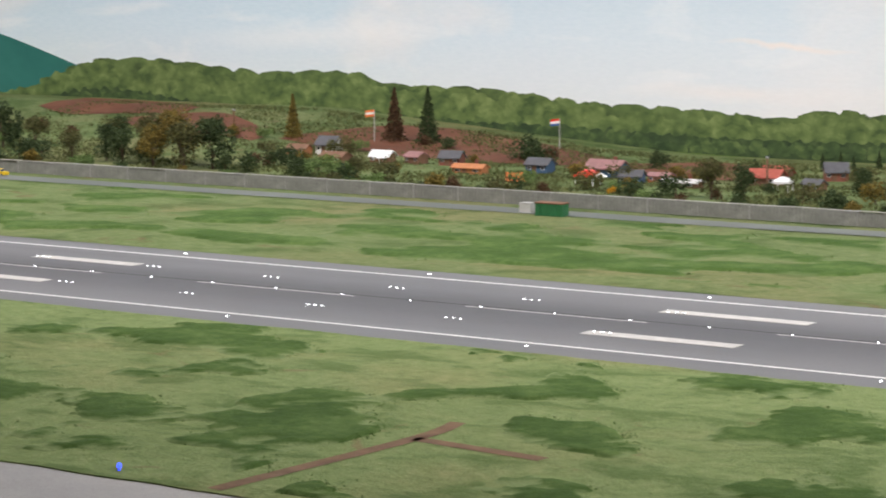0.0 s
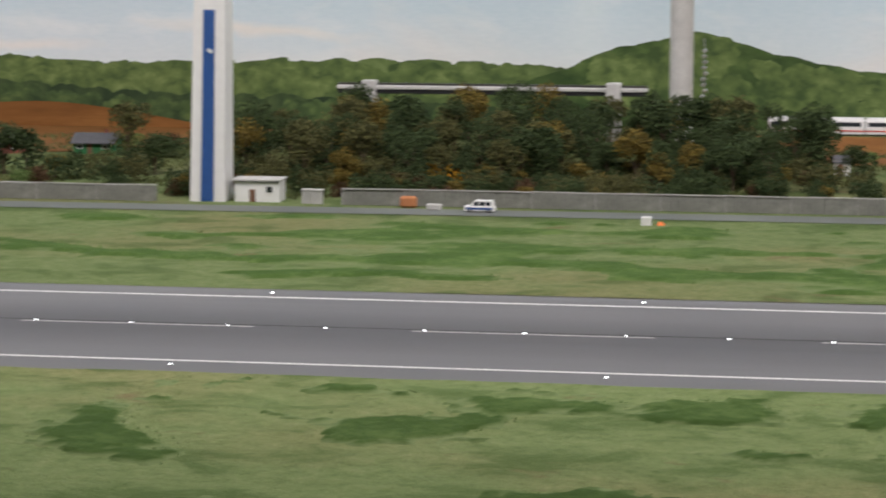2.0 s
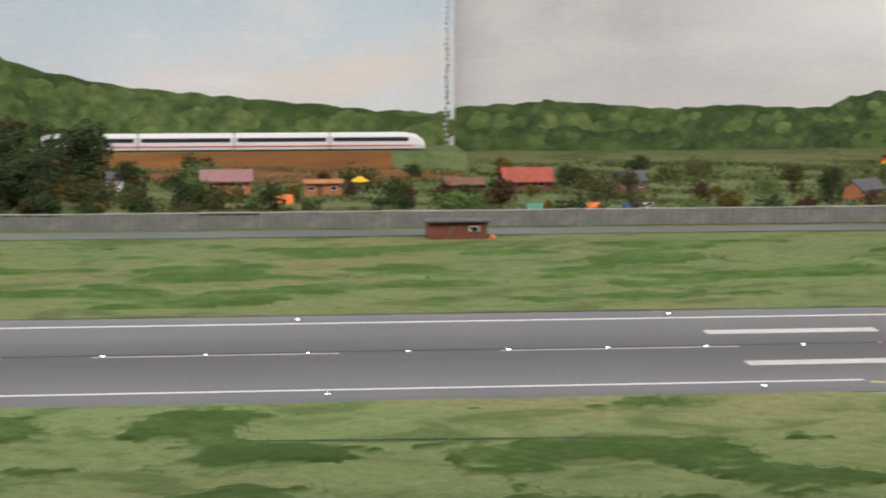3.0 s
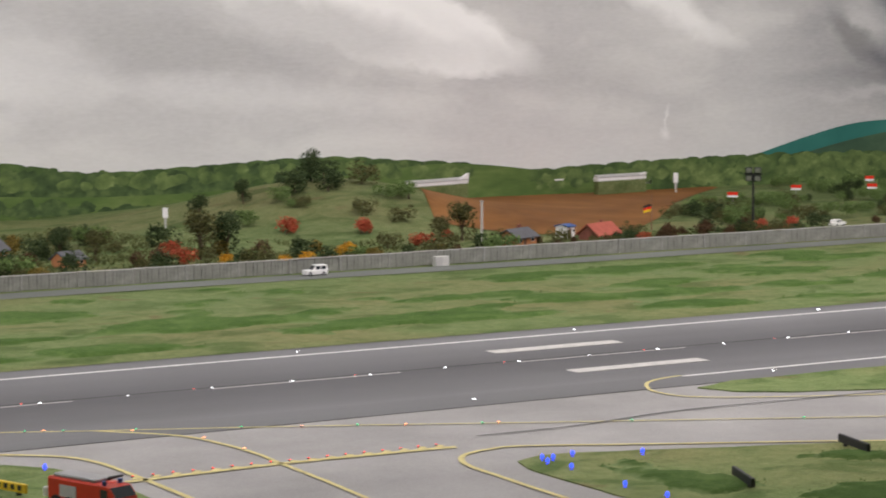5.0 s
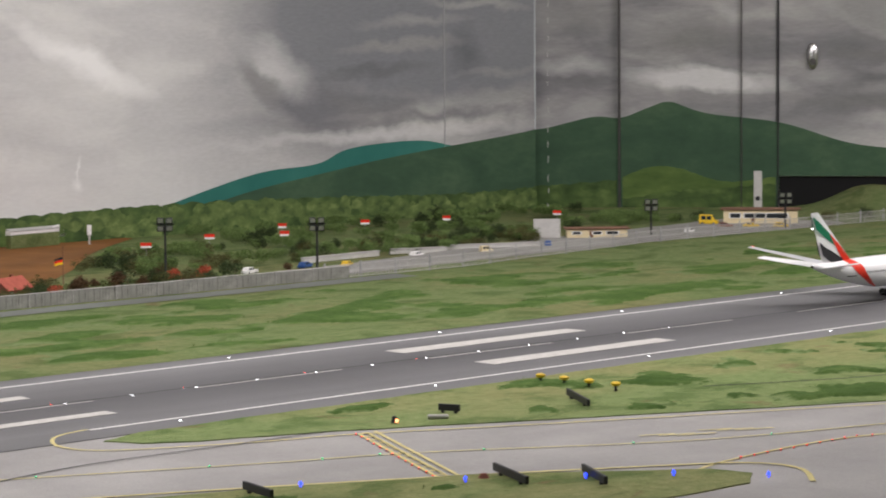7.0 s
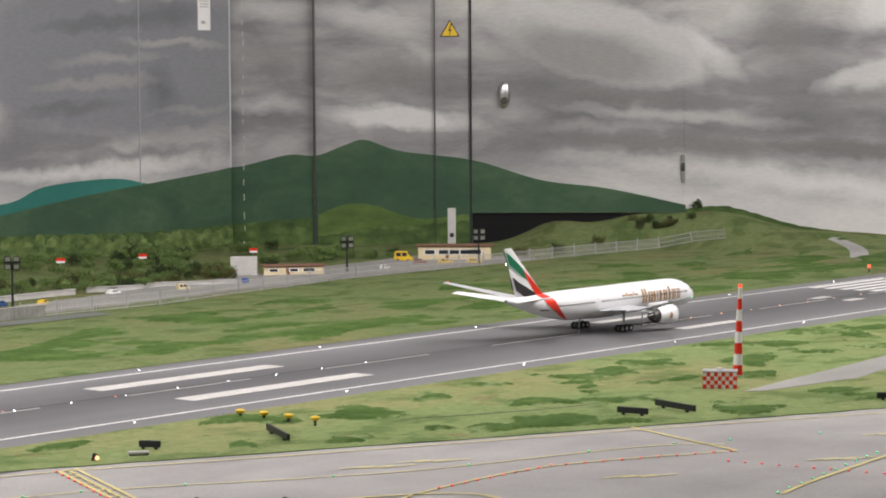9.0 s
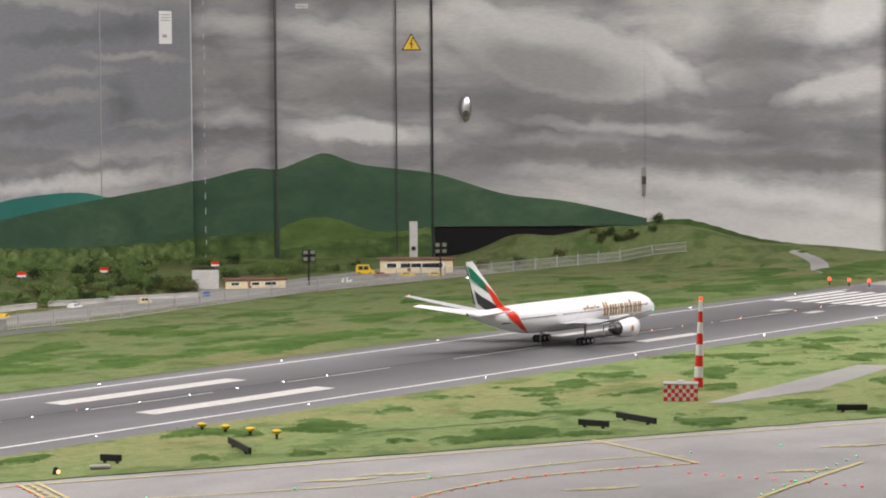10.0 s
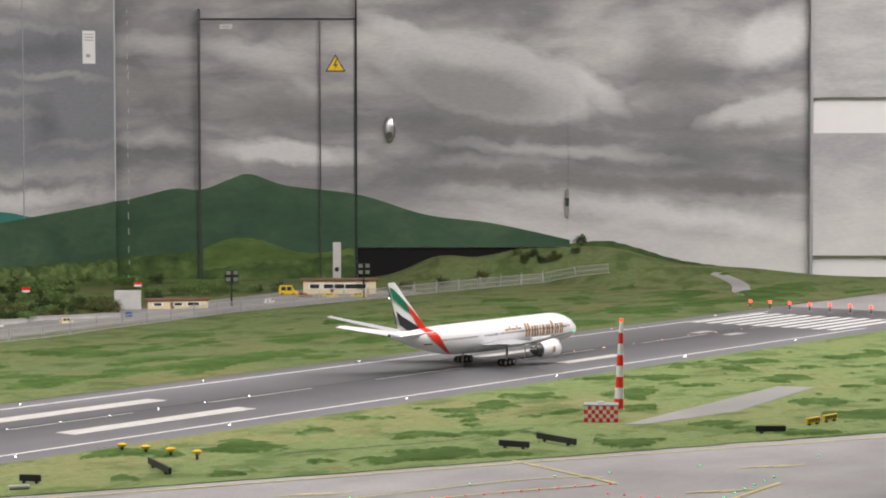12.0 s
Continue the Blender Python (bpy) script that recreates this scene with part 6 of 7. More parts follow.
for x, y in ((0.655, 4.54), (-0.345, 4.50)):
    o = holder("marker", "small orange marker on the grass", "marker")
    part("cone", cyl_bm(0.008, 0.006, (0, 0, 0), 0.004, 8), "orange", o)
    at(o, x, y)

tower = holder("radar_tower", "tall white tower with a blue stripe", "tower")
part("shaft", loft([[(r * a, r * c, z) for a, c in ((-1, -1), (1, -1), (1, 1), (-1, 1))] for z, r in ((-0.004, 0.034), (0.43, 0.030))]), "white", tower)
part("stripe", loft([[(r * 0.36 * a - 0.0, -r - 0.0012 + c, z) for a, c in ((-1, -0.0006), (1, -0.0006), (1, 0.0), (-1, 0.0))] for z, r in ((0.001, 0.034), (0.365, 0.0305))]), "blue", tower, "deep blue vertical stripe")
part("bird_mark", box_bm(0.011, 0.001, 0.006, (0.001, -0.034, 0.285), 0, None, Matrix.Rotation(radians(30), 4, "Y")), "white", tower)
part("head", box_bm(0.064, 0.064, 0.008, (0, 0, 0.43), 0.002), "concrete", tower, "grey ring under the head")
part("cap", box_bm(0.072, 0.072, 0.05, (0, 0, 0.438), 0.004), "white", tower)
at(tower, -1.225, 4.735)
tower.matrix_world = tower.matrix_world @ Matrix.Rotation(radians(1.2), 4, "Y")

# hall column, bead strings, guideway, train
col = holder("hall_column", "pale grey round hall column behind the trees", "column")
part("shaft", cyl_bm(0.0265, 2.58, (0, 0, -0.0), 0.0265, 28), "concrete", col, smooth=False)
part("foot", cyl_bm(0.032, 0.02, (0, 0, 0), 0.03, 28), "concrete", col)
at(col, -0.395, 5.78)
for x, y, z0, z1 in ((-0.345, 5.80, 0.05, 0.24), (0.765, 6.09, 0.0, 0.55)):
    o = holder("bead_string", "hanging string of silvery beads", "string")
    b = cyl_bm(0.0012, z1 - z0 + (0.9 if z1 > 0.5 else 0.02), (0, 0, z0), None, 5)
    part("wire", b, "grey_steel", o)
    b = bmesh.new()
    z = z0
    q = random.Random(3)
    while z < z1:
        bmesh.ops.create_icosphere(b, subdivisions=1, radius=0.0062, matrix=Matrix.Translation((q.uniform(-0.003, 0.003), 0, z)) @ Matrix.Diagonal((1.1, 1, 0.8, 1)))
        z += 0.013
    tagged(part("beads", b, "steel", o), kind="stuff")
    o.matrix_world = Matrix.Translation((x, y, 0))
gw = holder("guideway", "elevated pale concrete guideway beam on piers", "bridge")
part("beam", box_bm(0.69, 0.03, 0.009, (0, 0, 0.155), 0.002), "concrete", gw)
part("underside", box_bm(0.685, 0.022, 0.009, (0, 0, 0.1462), 0.001), "black", gw, "dark underside girder")
part("top_rail", box_bm(0.69, 0.006, 0.005, (0, 0.004, 0.164)), "dark_metal", gw)
for px in (-0.272, 0.271):
    pr = part("pier", box_bm(0.032, 0.04, 0.175, (px, -0.004, 0.0), 0.002), "concrete", gw)
    part("groove", box_bm(0.003, 0.041, 0.17, (px + 0.004, -0.0045, 0.004)), "fence_rail", pr)
gw.matrix_world = Matrix.Translation((-0.798, 5.55, 0.0))
emb = tagged(part("embankment", loft([[(x, 5.70, -0.01), (x, 5.83, 0.036), (x, 5.99, 0.036), (x, 6.05, -0.01)] for x in (-0.28, 0.0, 0.4, 0.775)]), "grass_far"), "grassy railway embankment", "embankment", kind=S)
tagged(part("field", loft([[(x, 5.700, -0.004), (x, 5.826, 0.0385), (x, 5.828, 0.0355), (x, 5.702, -0.008)] for x in (-0.27, 0.0, 0.3, 0.6)]), "field_brown"), "orange brown bare strip on the railway bank", "field", kind=S)
train = holder("train", "white high-speed train with dark window band and red line", "train")
L0 = 0.222
for k in range(4):
    nose = k == 3
    xs_ = [0, 0.004, L0 - 0.05, L0 - 0.02, L0 - 0.006, L0 - 0.001] if nose else [0, 0.003, L0 - 0.007, L0 - 0.004]
    ks = [1, 1, 1, 0.86, 0.55, 0.3] if nose else [1, 1, 1, 1]
    ring_ = lambda x, q: [(k * L0 + x, 0.0155 * a, 0.004 + (0.037 * c) * (q if c > 0.3 else 1)) for a, c in ((-0.9, 0), (0.9, 0), (1, 0.35), (0.93, 0.8), (0.6, 1), (-0.6, 1), (-0.93, 0.8), (-1, 0.35))]
    car_ = part("coach", loft([ring_(x, q) for x, q in zip(xs_, ks)]), "white", train)
    wlen = L0 - (0.045 if nose else 0.016)
    part("window_band", box_bm(wlen, 0.0006, 0.0095, (k * L0 + wlen / 2 + 0.005, -0.0154, 0.0215), 0, None, Matrix.Rotation(radians(-4), 4, "X")), "glass", car_, "dark window band")
    part("red_line", box_bm(wlen + 0.02, 0.0006, 0.0022, (k * L0 + wlen / 2 + 0.008, -0.0157, 0.0105)), "red_paint", car_)
    part("skirt", box_bm(L0 - 0.03, 0.02, 0.005, (k * L0 + L0 / 2, 0, 0.0)), "dark_metal", car_)
    if not nose:
        part("gangway", box_bm(0.008, 0.024, 0.03, (k * L0 + L0 - 0.002, 0, 0.005)), "grey_steel", car_)
train.matrix_world = Matrix.Translation((-0.20, 5.885, 0.036))

# ploughed fields laid over the land


def patch(name, outline, material, label, lift=0.0022, n=26):
    """A field that follows the land inside an outline given as near and far edge heights per x."""
    b = bmesh.new()
    prev = None
    for x, y0, y1 in [(p[0], p[1], p[2]) for p in curve_through(outline, 8)]:
        vs = [b.verts.new((x, y0 + (y1 - y0) * k / n, land(x, y0 + (y1 - y0) * k / n) + lift)) for k in range(n + 1)]
        if prev:
            for i in range(n):
                b.faces.new((prev[i], prev[i + 1], vs[i + 1], vs[i]))
        prev = vs
    return tagged(part(name, b, material), label, "field", kind=S)


patch("field", [(-2.36, 5.6, 6.14), (-2.0, 5.5, 6.14), (-1.7, 5.5, 6.14), (-1.42, 5.75, 6.14)], "field_brown", "brown ploughed field behind the houses")
patch("field", [(-0.3, 5.5, 5.72), (0.0, 5.40, 5.72), (0.4, 5.46, 5.72), (0.75, 5.55, 5.72)], "field_brown", "orange brown strip below the railway")
patch("field", [(3.12, 5.25, 5.32), (3.3, 5.10, 5.7), (3.5, 5.08, 6.05), (3.75, 5.28, 6.15), (4.1, 5.68, 6.16), (4.4, 5.98, 6.17), (4.6, 6.14, 6.18)], "field_brown", "brown ploughed field behind the houses")
for ol in ([(-5.3, 5.70, 5.92), (-5.1, 5.62, 5.95), (-4.9, 5.66, 5.9), (-4.75, 5.7, 5.8)], [(-4.85, 5.55, 5.62), (-4.65, 5.45, 5.72), (-4.4, 5.42, 5.6), (-4.25, 5.40, 5.45)],
           [(-4.2, 5.45, 5.5), (-3.95, 5.4, 5.85), (-3.6, 5.4, 5.8), (-3.3, 5.5, 5.7)], [(-3.3, 5.45, 5.62), (-3.0, 5.4, 5.78), (-2.75, 5.42, 5.6)], [(-5.65, 5.3, 5.6), (-5.45, 5.2, 5.62), (-5.3, 5.35, 5.5)]):
    patch("field", ol, "field_red", "dark red bare soil on the hillside")

# ---- houses, tents, poles ----
HOUSES = [
    (-3.735, 5.28, 0.05, 0.035, 0.018, 0.012, "timber", "white", 6, "brown garden hut with whitish roof"),
    (-3.645, 5.30, 0.042, 0.035, 0.018, 0.010, "timber", "roof_pink", -8, "small timber hut with pale pink roof"),
    (-3.43, 5.22, 0.075, 0.03, 0.014, 0.008, "orange_wall", "orange_wall", 3, "low orange timber shed"),
    (-3.55, 5.32, 0.05, 0.04, 0.020, 0.014, "brick", "roof_grey", 14, "brick garden hut with slate roof"),
    (-2.985, 5.24, 0.05, 0.035, 0.018, 0.012, "dull_blue", "roof_grey", 12, "blue garden hut with slate roof"),
    (-2.84, 5.22, 0.085, 0.03, 0.012, 0.006, "timber", "concrete", 0, "long low timber shed with pale roof"),
    (-2.69, 5.36, 0.07, 0.045, 0.022, 0.015, "timber", "roof_red", 4, "timber garden house with red roof"),
    (-2.54, 5.30, 0.045, 0.03, 0.016, 0.010, "timber", "roof_grey", -10, "low brown hut with dark roof"),
    (-4.00, 5.28, 0.05, 0.035, 0.016, 0.010, "orange_wall", "timber", 8, "low orange hut with brown roof"),
    (-3.94, 5.33, 0.05, 0.045, 0.026, 0.018, "white", "roof_grey", 10, "white cottage with grey roof"),
    (-3.295, 5.33, 0.055, 0.04, 0.022, 0.013, "dull_blue", "roof_grey", 4, "blue garden hut with grey roof"),
    (-3.12, 5.36, 0.085, 0.05, 0.022, 0.016, "dull_blue", "roof_pink", -5, "long blue hut with dull pink roof"),
    (-2.94, 5.30, 0.05, 0.03, 0.016, 0.006, "orange_wall", "roof_pink", 4, "low orange hut with pale roof"),
    (-2.76, 5.56, 0.06, 0.045, 0.012, 0.016, "timber", "roof_red", 3, "low timber hut with dark red roof"),
    (-2.60, 5.55, 0.05, 0.045, 0.024, 0.018, "brick", "roof_grey", 30, "red-brown hut with grey gable roof"),
    (-2.43, 5.66, 0.075, 0.05, 0.014, 0.018, "orange_wall", "roof_red", 2, "red-roofed garden house with orange walls"),
    (-3.84, 5.22, 0.06, 0.04, 0.016, 0.010, "timber", "timber", 2, "low brown timber garden shed"),
    (-2.12, 5.52, 0.07, 0.05, 0.018, 0.018, "timber", "roof_grey", 24, "timber house with grey roof"),
    (-1.89, 5.48, 0.085, 0.05, 0.024, 0.017, "brick", "roof_grey", 3, "brick cottage with grey roof"),
    (-1.672, 5.46, 0.085, 0.055, 0.026, 0.016, "box_green", "roof_grey", 0, "green cottage with grey roof and porch"),
    (0.20, 5.27, 0.09, 0.05, 0.030, 0.017, "orange_wall", "roof_pink", 0, "orange house with pink roof"),
    (0.40, 5.25, 0.068, 0.04, 0.026, 0.004, "orange_wall", "orange_wall", 0, "small orange timber garden hut"),
    (-0.03, 5.25, 0.03, 0.03, 0.028, 0.010, "white", "roof_grey", 0, "small white tower house with grey roof"),
    (0.842, 5.33, 0.09, 0.05, 0.022, 0.022, "brick", "roof_red", 0, "brick house with red roof and pink awning"),
    (1.05, 5.25, 0.05, 0.04, 0.028, 0.016, "timber", "roof_grey", 12, "dark timber house with grey roof"),
    (0.70, 5.28, 0.07, 0.04, 0.018, 0.010, "timber", "timber", 0, "low dark timber cabin"),
    (1.515, 5.10, 0.065, 0.045, 0.022, 0.016, "orange_wall", "roof_grey", 35, "orange house with grey roof"),
    (1.575, 4.96, 0.07, 0.045, 0.018, 0.016, "orange_wall", "roof_grey", 30, "orange brick house with slate roof"),
    (1.675, 5.14, 0.065, 0.045, 0.024, 0.016, "brick", "roof_grey", 25, "brick house with slate roof"),
    (1.82, 5.02, 0.06, 0.045, 0.018, 0.016, "timber", "roof_grey", 30, "timber house with slate roof"),
    (1.945, 5.28, 0.07, 0.05, 0.024, 0.02, "orange_wall", "roof_grey", 30, "orange gabled house with grey roof"),
    (2.05, 5.06, 0.055, 0.04, 0.018, 0.014, "orange_wall", "roof_grey", 20, "orange cottage with grey roof"),
    (3.13, 4.95, 0.075, 0.05, 0.022, 0.016, "orange_wall", "roof_grey", 24, "orange brick cottage with grey roof"),
    (3.375, 4.97, 0.085, 0.05, 0.016, 0.022, "brick", "roof_red", 22, "garden house with bright red roof"),
    (3.33, 5.05, 0.03, 0.03, 0.026, 0.004, "white", "blue", 20, "small white hut with blue roof"),
]
for x, y, w, d, h, rh, wm1, rm, turn, lab in HOUSES:
    at(house(w * 1.1, d * 1.1, h * 1.0, rh * 1.0, wm1, rm, lab, True, w > 0.07), x, y, turn)
hall = house(0.235, 0.075, 0.047, 0.0, "cream", "timber", "long cream flat-roofed airfield house with dark roof", True, False, True, 6)
at(hall, 6.30, 5.08, -52)
o = house(0.18, 0.06, 0.028, 0.0, "cream", "timber", "low cream shelter with flat dark roof in the parking lot", True, False, True, 4)
at(o, 5.53, 5.08, -42)
o = holder("billboard", "blank pale board on the parking lot", "board")
part("board", box_bm(0.080, 0.004, 0.058, (0, 0, 0.005), 0.001), "concrete", o)
for dx in (-0.03, 0.03):
    part("post", box_bm(0.004, 0.004, 0.012, (dx, 0.003, -0.001)), "grey_steel", o)
at(o, 5.40, 5.16, -46)
o = holder("stele", "tall pale clock tower slab", "tower")
part("slab", box_bm(0.028, 0.014, 0.145, (0, 0, -0.002), 0.001), "concrete", o)
part("clock", cyl_bm(0.008, 0.002, (0, -0.007, 0.05), None, 14, None, Matrix.Rotation(radians(90), 4, "X")), "black", o)
at(o, 6.70, 5.42, -50)


def tent(x, y, material, w, label, turn=0):
    o = holder("tent", label, "tent")
    part("canvas", loft([[(-w / 2, -w * 0.4, -0.002), (-w / 2, w * 0.4, -0.002), (-w / 2, 0, w * 0.55)], [(w / 2, -w * 0.4, -0.002), (w / 2, w * 0.4, -0.002), (w / 2, 0, w * 0.55)]]), material, o)
    part("flap", box_bm(w * 0.2, 0.001, w * 0.25, (0, -w * 0.3, 0.001)), "black", o)
    return at(o, x, y, turn)


def pavilion(x, y, material, w, h, label):
    o = holder("pavilion", label, "tent")
    for dx in (-0.45, 0.45):
        for dy in (-0.45, 0.45):
            part("leg", cyl_bm(0.0014, h * 0.7, (dx * w, dy * w, -0.002), None, 6), "white", o)
    part("canopy", loft([[(a * w * r, c * w * r, z) for a, c in ((-0.5, -0.5), (0.5, -0.5), (0.5, 0.5), (-0.5, 0.5))] for z, r in ((h * 0.55, 1.02), (h * 0.72, 1.04), (h, 0.25))]), material, o)
    return at(o, x, y, 8)


def parasol(x, y, material, r, h, label):
    o = holder("parasol", label, "parasol")
    part("pole", cyl_bm(0.001, h, (0, 0, -0.002), None, 6), "white", o)
    part("canopy", cyl_bm(r, h * 0.3, (0, 0, h * 0.72), r * 0.08, 10), material, o)
    part("table", cyl_bm(r * 0.5, 0.002, (0, 0, h * 0.35), None, 10), "timber", o)
    return at(o, x, y)


pavilion(-2.60, 5.26, "white", 0.04, 0.034, "small white garden tent")
parasol(-3.69, 5.20, "white", 0.02, 0.032, "white parasol in a garden")
parasol(-3.02, 5.15, "white", 0.018, 0.03, "white parasol by the blue hut")
tent(-3.23, 5.11, "orange", 0.045, "orange tent with pale roof", 20)
pavilion(-3.055, 5.15, "red_paint", 0.05, 0.036, "red garden pavilion on thin legs")
pavilion(-2.18, 5.27, "white", 0.045, 0.046, "white party tent in a garden")
parasol(-2.12, 5.29, "blue", 0.021, 0.042, "blue parasol over a small table")
parasol(-2.37, 5.56, "roof_pink", 0.018, 0.03, "pink parasol in a garden")
parasol(0.48, 5.27, "yellow", 0.02, 0.036, "yellow parasol over a small table")
tent(0.31, 5.09, "orange", 0.034, "flat orange tent on grass", 4)
tent(0.905, 4.90, "orange", 0.036, "orange dome tent behind the fence", 30)
tent(0.79, 4.90, "green_paint", 0.034, "blue-green dome tent behind the fence", 10)
tent(0.99, 4.93, "blue", 0.034, "blue tent behind the fence", 20)
tent(1.02, 4.92, "white", 0.03, "white tent behind the fence", 20)


def flagpole(x, y, h, colours, label, fh=0.5, wood=False):
    o = holder("flagpole", label, "flag")
    part("pole", cyl_bm(0.0016, h, (0, 0, -0.003), 0.0009, 7), "timber" if wood else "fence_rail", o)
    n = len(colours)
    for i, c in enumerate(colours):
        b = bmesh.new()
        prev = None
        for k in range(7):
            u = k / 6
            yy = 0.003 * math.sin(u * 5)
            z0 = h * fh + 0.018 * (n - 1 - i) / n
            v = (b.verts.new((-0.001 - u * 0.026, yy, z0 - u * 0.003)), b.verts.new((-0.001 - u * 0.026, yy, z0 + 0.018 / n - u * 0.003)))
            if prev:
                b.faces.new((prev[0], v[0], v[1], prev[1]))
            prev = v
        part("flag_stripe", b, c, o)
    return at(o, x, y)


flagpole(-3.49, 5.75, 0.085, ("red_paint", "white", "blue"), "red, white and blue flag on a pole", 0.75)
flagpole(-3.95, 5.55, 0.09, ("orange", "white", "orange"), "orange flag on a pole in the gardens", 0.75)
flagpole(1.61, 5.2, 0.085, ("black", "red_paint", "yellow"), "black, red and gold flag on a pole", 0.75)
flagpole(1.77, 4.97, 0.125, ("red_paint", "white"), "red and white flag on a tall pale pole", 0.78)
flagpole(3.62, 5.1, 0.10, ("black", "red_paint", "yellow"), "black, red and gold flag on a thin dark pole", 0.5, True)
for x, y, h in ((3.075, 5.02, 0.10), (-2.36, 5.80, 0.06), (-4.35, 5.45, 0.07), (-2.66, 5.30, 0.075)):
    o = holder("pole", "plain upright pole among the gardens", "pole")
    part("shaft", cyl_bm(0.0032, h, (0, 0, -0.003), 0.0024, 8), "concrete" if x > -2.5 else "timber", o)
    part("cap", cyl_bm(0.004, 0.004, (0, 0, h - 0.004), None, 8), "grey_steel", o)
    at(o, x, y)
for x, y, w in ((4.21, 5.55, 0.03), (4.55, 5.7, 0.03), (4.75, 5.6, 0.028), (5.2, 5.75, 0.028), (5.5, 5.7, 0.026), (5.9, 5.6, 0.026), (4.95, 5.85, 0.026)):
    o = holder("red_pennant", "small red and white board among the trees", "sign")
    part("board", box_bm(w, 0.002, 0.009, (0, 0, 0.035)), "red_paint", o)
    part("stripe", box_bm(w * 0.96, 0.002, 0.006, (0, 0, 0.029)), "white", o)
    part("post", cyl_bm(0.001, 0.032, (0, 0.002, -0.002), None, 5), "grey_steel", o)
    at(o, x, y, -40)


def floodlight(x, y, h, label="floodlight mast with dark lamps"):
    o = holder("floodlight_mast", label, "mast", "floodlight masts")
    part("mast", cyl_bm(0.0034, h, (0, 0, -0.003), 0.0024, 8), "black", o)
    for dx in (-0.011, 0.011):
        for z in (h - 0.022, h - 0.002):
            lm = part("lamp", box_bm(0.017, 0.012, 0.015, (dx, -0.004, z), 0.001), "black", o)
            part("lens", box_bm(0.013, 0.001, 0.011, (dx, -0.0105, z + 0.002)), "steel", lm)
    part("crossbar", box_bm(0.046, 0.004, 0.004, (0, 0, h - 0.006)), "black", o)
    return at(o, x, y, -40)


floodlight(3.906, 5.06, 0.14)
floodlight(4.302, 4.93, 0.125)
floodlight(5.685, 5.0, 0.10)
floodlight(6.20, 4.90, 0.10)
for x, y, t_, col_, lab in ((4.405, 4.93, 30, "yellow", "yellow car in the parking lot"), (4.32, 5.0, 20, "blue", "dark blue car in the parking lot"), (4.115, 4.98, 15, "white", "white car in the parking lot"),
                            (4.74, 5.02, 10, "white", "white car in the parking lot"), (5.22, 4.98, 40, "blue", "blue car in the parking lot"), (6.155, 5.0, -50, "yellow", "yellow car before the cream house"),
                            (6.215, 4.93, -50, "yellow", "yellow taxi before the cream house"), (6.10, 5.06, -50, "brick", "dark red car before the cream house"), (5.62, 5.12, -40, "fire_red", "red car on the shelter's side"), (5.86, 5.0, 20, "white", "pale car in the parking lot")):
    at(vehicle("car", 0.05, 0.020, 0.017, col_, lab, "car", (0.12, 0.78), 0.55), x, y, t_)
at(vehicle("truck", 0.06, 0.026, 0.034, "yellow", "yellow truck beside the cream house", "truck", (0.0, 0.9), 0.4), 6.15, 5.17, -60)
at(vehicle("van", 0.036, 0.02, 0.022, "cream", "cream van in the parking lot", "van", (0.0, 0.85), 0.5), 4.94, 4.95, -20)
for x, y, w, t_ in ((4.82, 5.1, 0.17, -25), (5.05, 5.05, 0.3, -30), (4.55, 5.12, 0.3, 5)):
    o = holder("ramp_wall", "low pale concrete ramp wall", "wall")
    part("wall", box_bm(w, 0.012, 0.014, (0, 0, 0), 0.002), "concrete", o)
    part("coping", box_bm(w, 0.016, 0.003, (0, 0, 0.0138), 0.001), "fence_rail", o)
    at(o, x, y, t_)
for x, l_, z, y in ((3.57, 0.23, 0.055, 6.08), (4.21, 0.19, 0.045, 6.10)):
    o = holder("greenhouse", "long low white greenhouse on the far meadow", "greenhouse")
    part("wall", loft([[(xx, -0.01, 0.0), (xx, 0.012, 0.0), (xx, 0.012, 0.012), (xx, -0.01, 0.010)] for xx in (-l_ / 2, l_ / 2)]), "white", o)
    part("roof", loft([[(xx, -0.012, 0.0135), (xx, 0.012, 0.0185), (xx, 0.012, 0.016), (xx, -0.012, 0.011)] for xx in (-l_ / 2, l_ / 2)]), "fence_rail", o)
    part("gable", loft([[(l_ * 0.36, -0.012, 0.014), (l_ * 0.5, -0.012, 0.014), (l_ * 0.5, -0.012, 0.030 if x < 4 else 0.021)], [(l_ * 0.36, 0.0, 0.014), (l_ * 0.5, 0.0, 0.014), (l_ * 0.5, 0.0, 0.030 if x < 4 else 0.021)]]), "white", o)
    part("foot", box_bm(l_, 0.02, z + 0.02, (0, 0.0, -z - 0.018)), "grass_far", o)
    o.matrix_world = Matrix.Translation((x, y, z)) @ Matrix.Rotation(radians(14 if x < 4 else 8), 4, "Z")

for x, y, h in ((4.375, 6.05, 0.06), (2.52, 5.6, 0.05)):
    o = holder("white_marker", "small white upright marker on the meadow", "marker")
    part("post", cyl_bm(0.003, h * 0.6, (0, 0, -0.003), None, 6), "concrete", o)
    part("board", box_bm(0.013, 0.004, h * 0.5, (0, 0, h * 0.5), 0.0006), "white", o)
    at(o, x, y, -30)

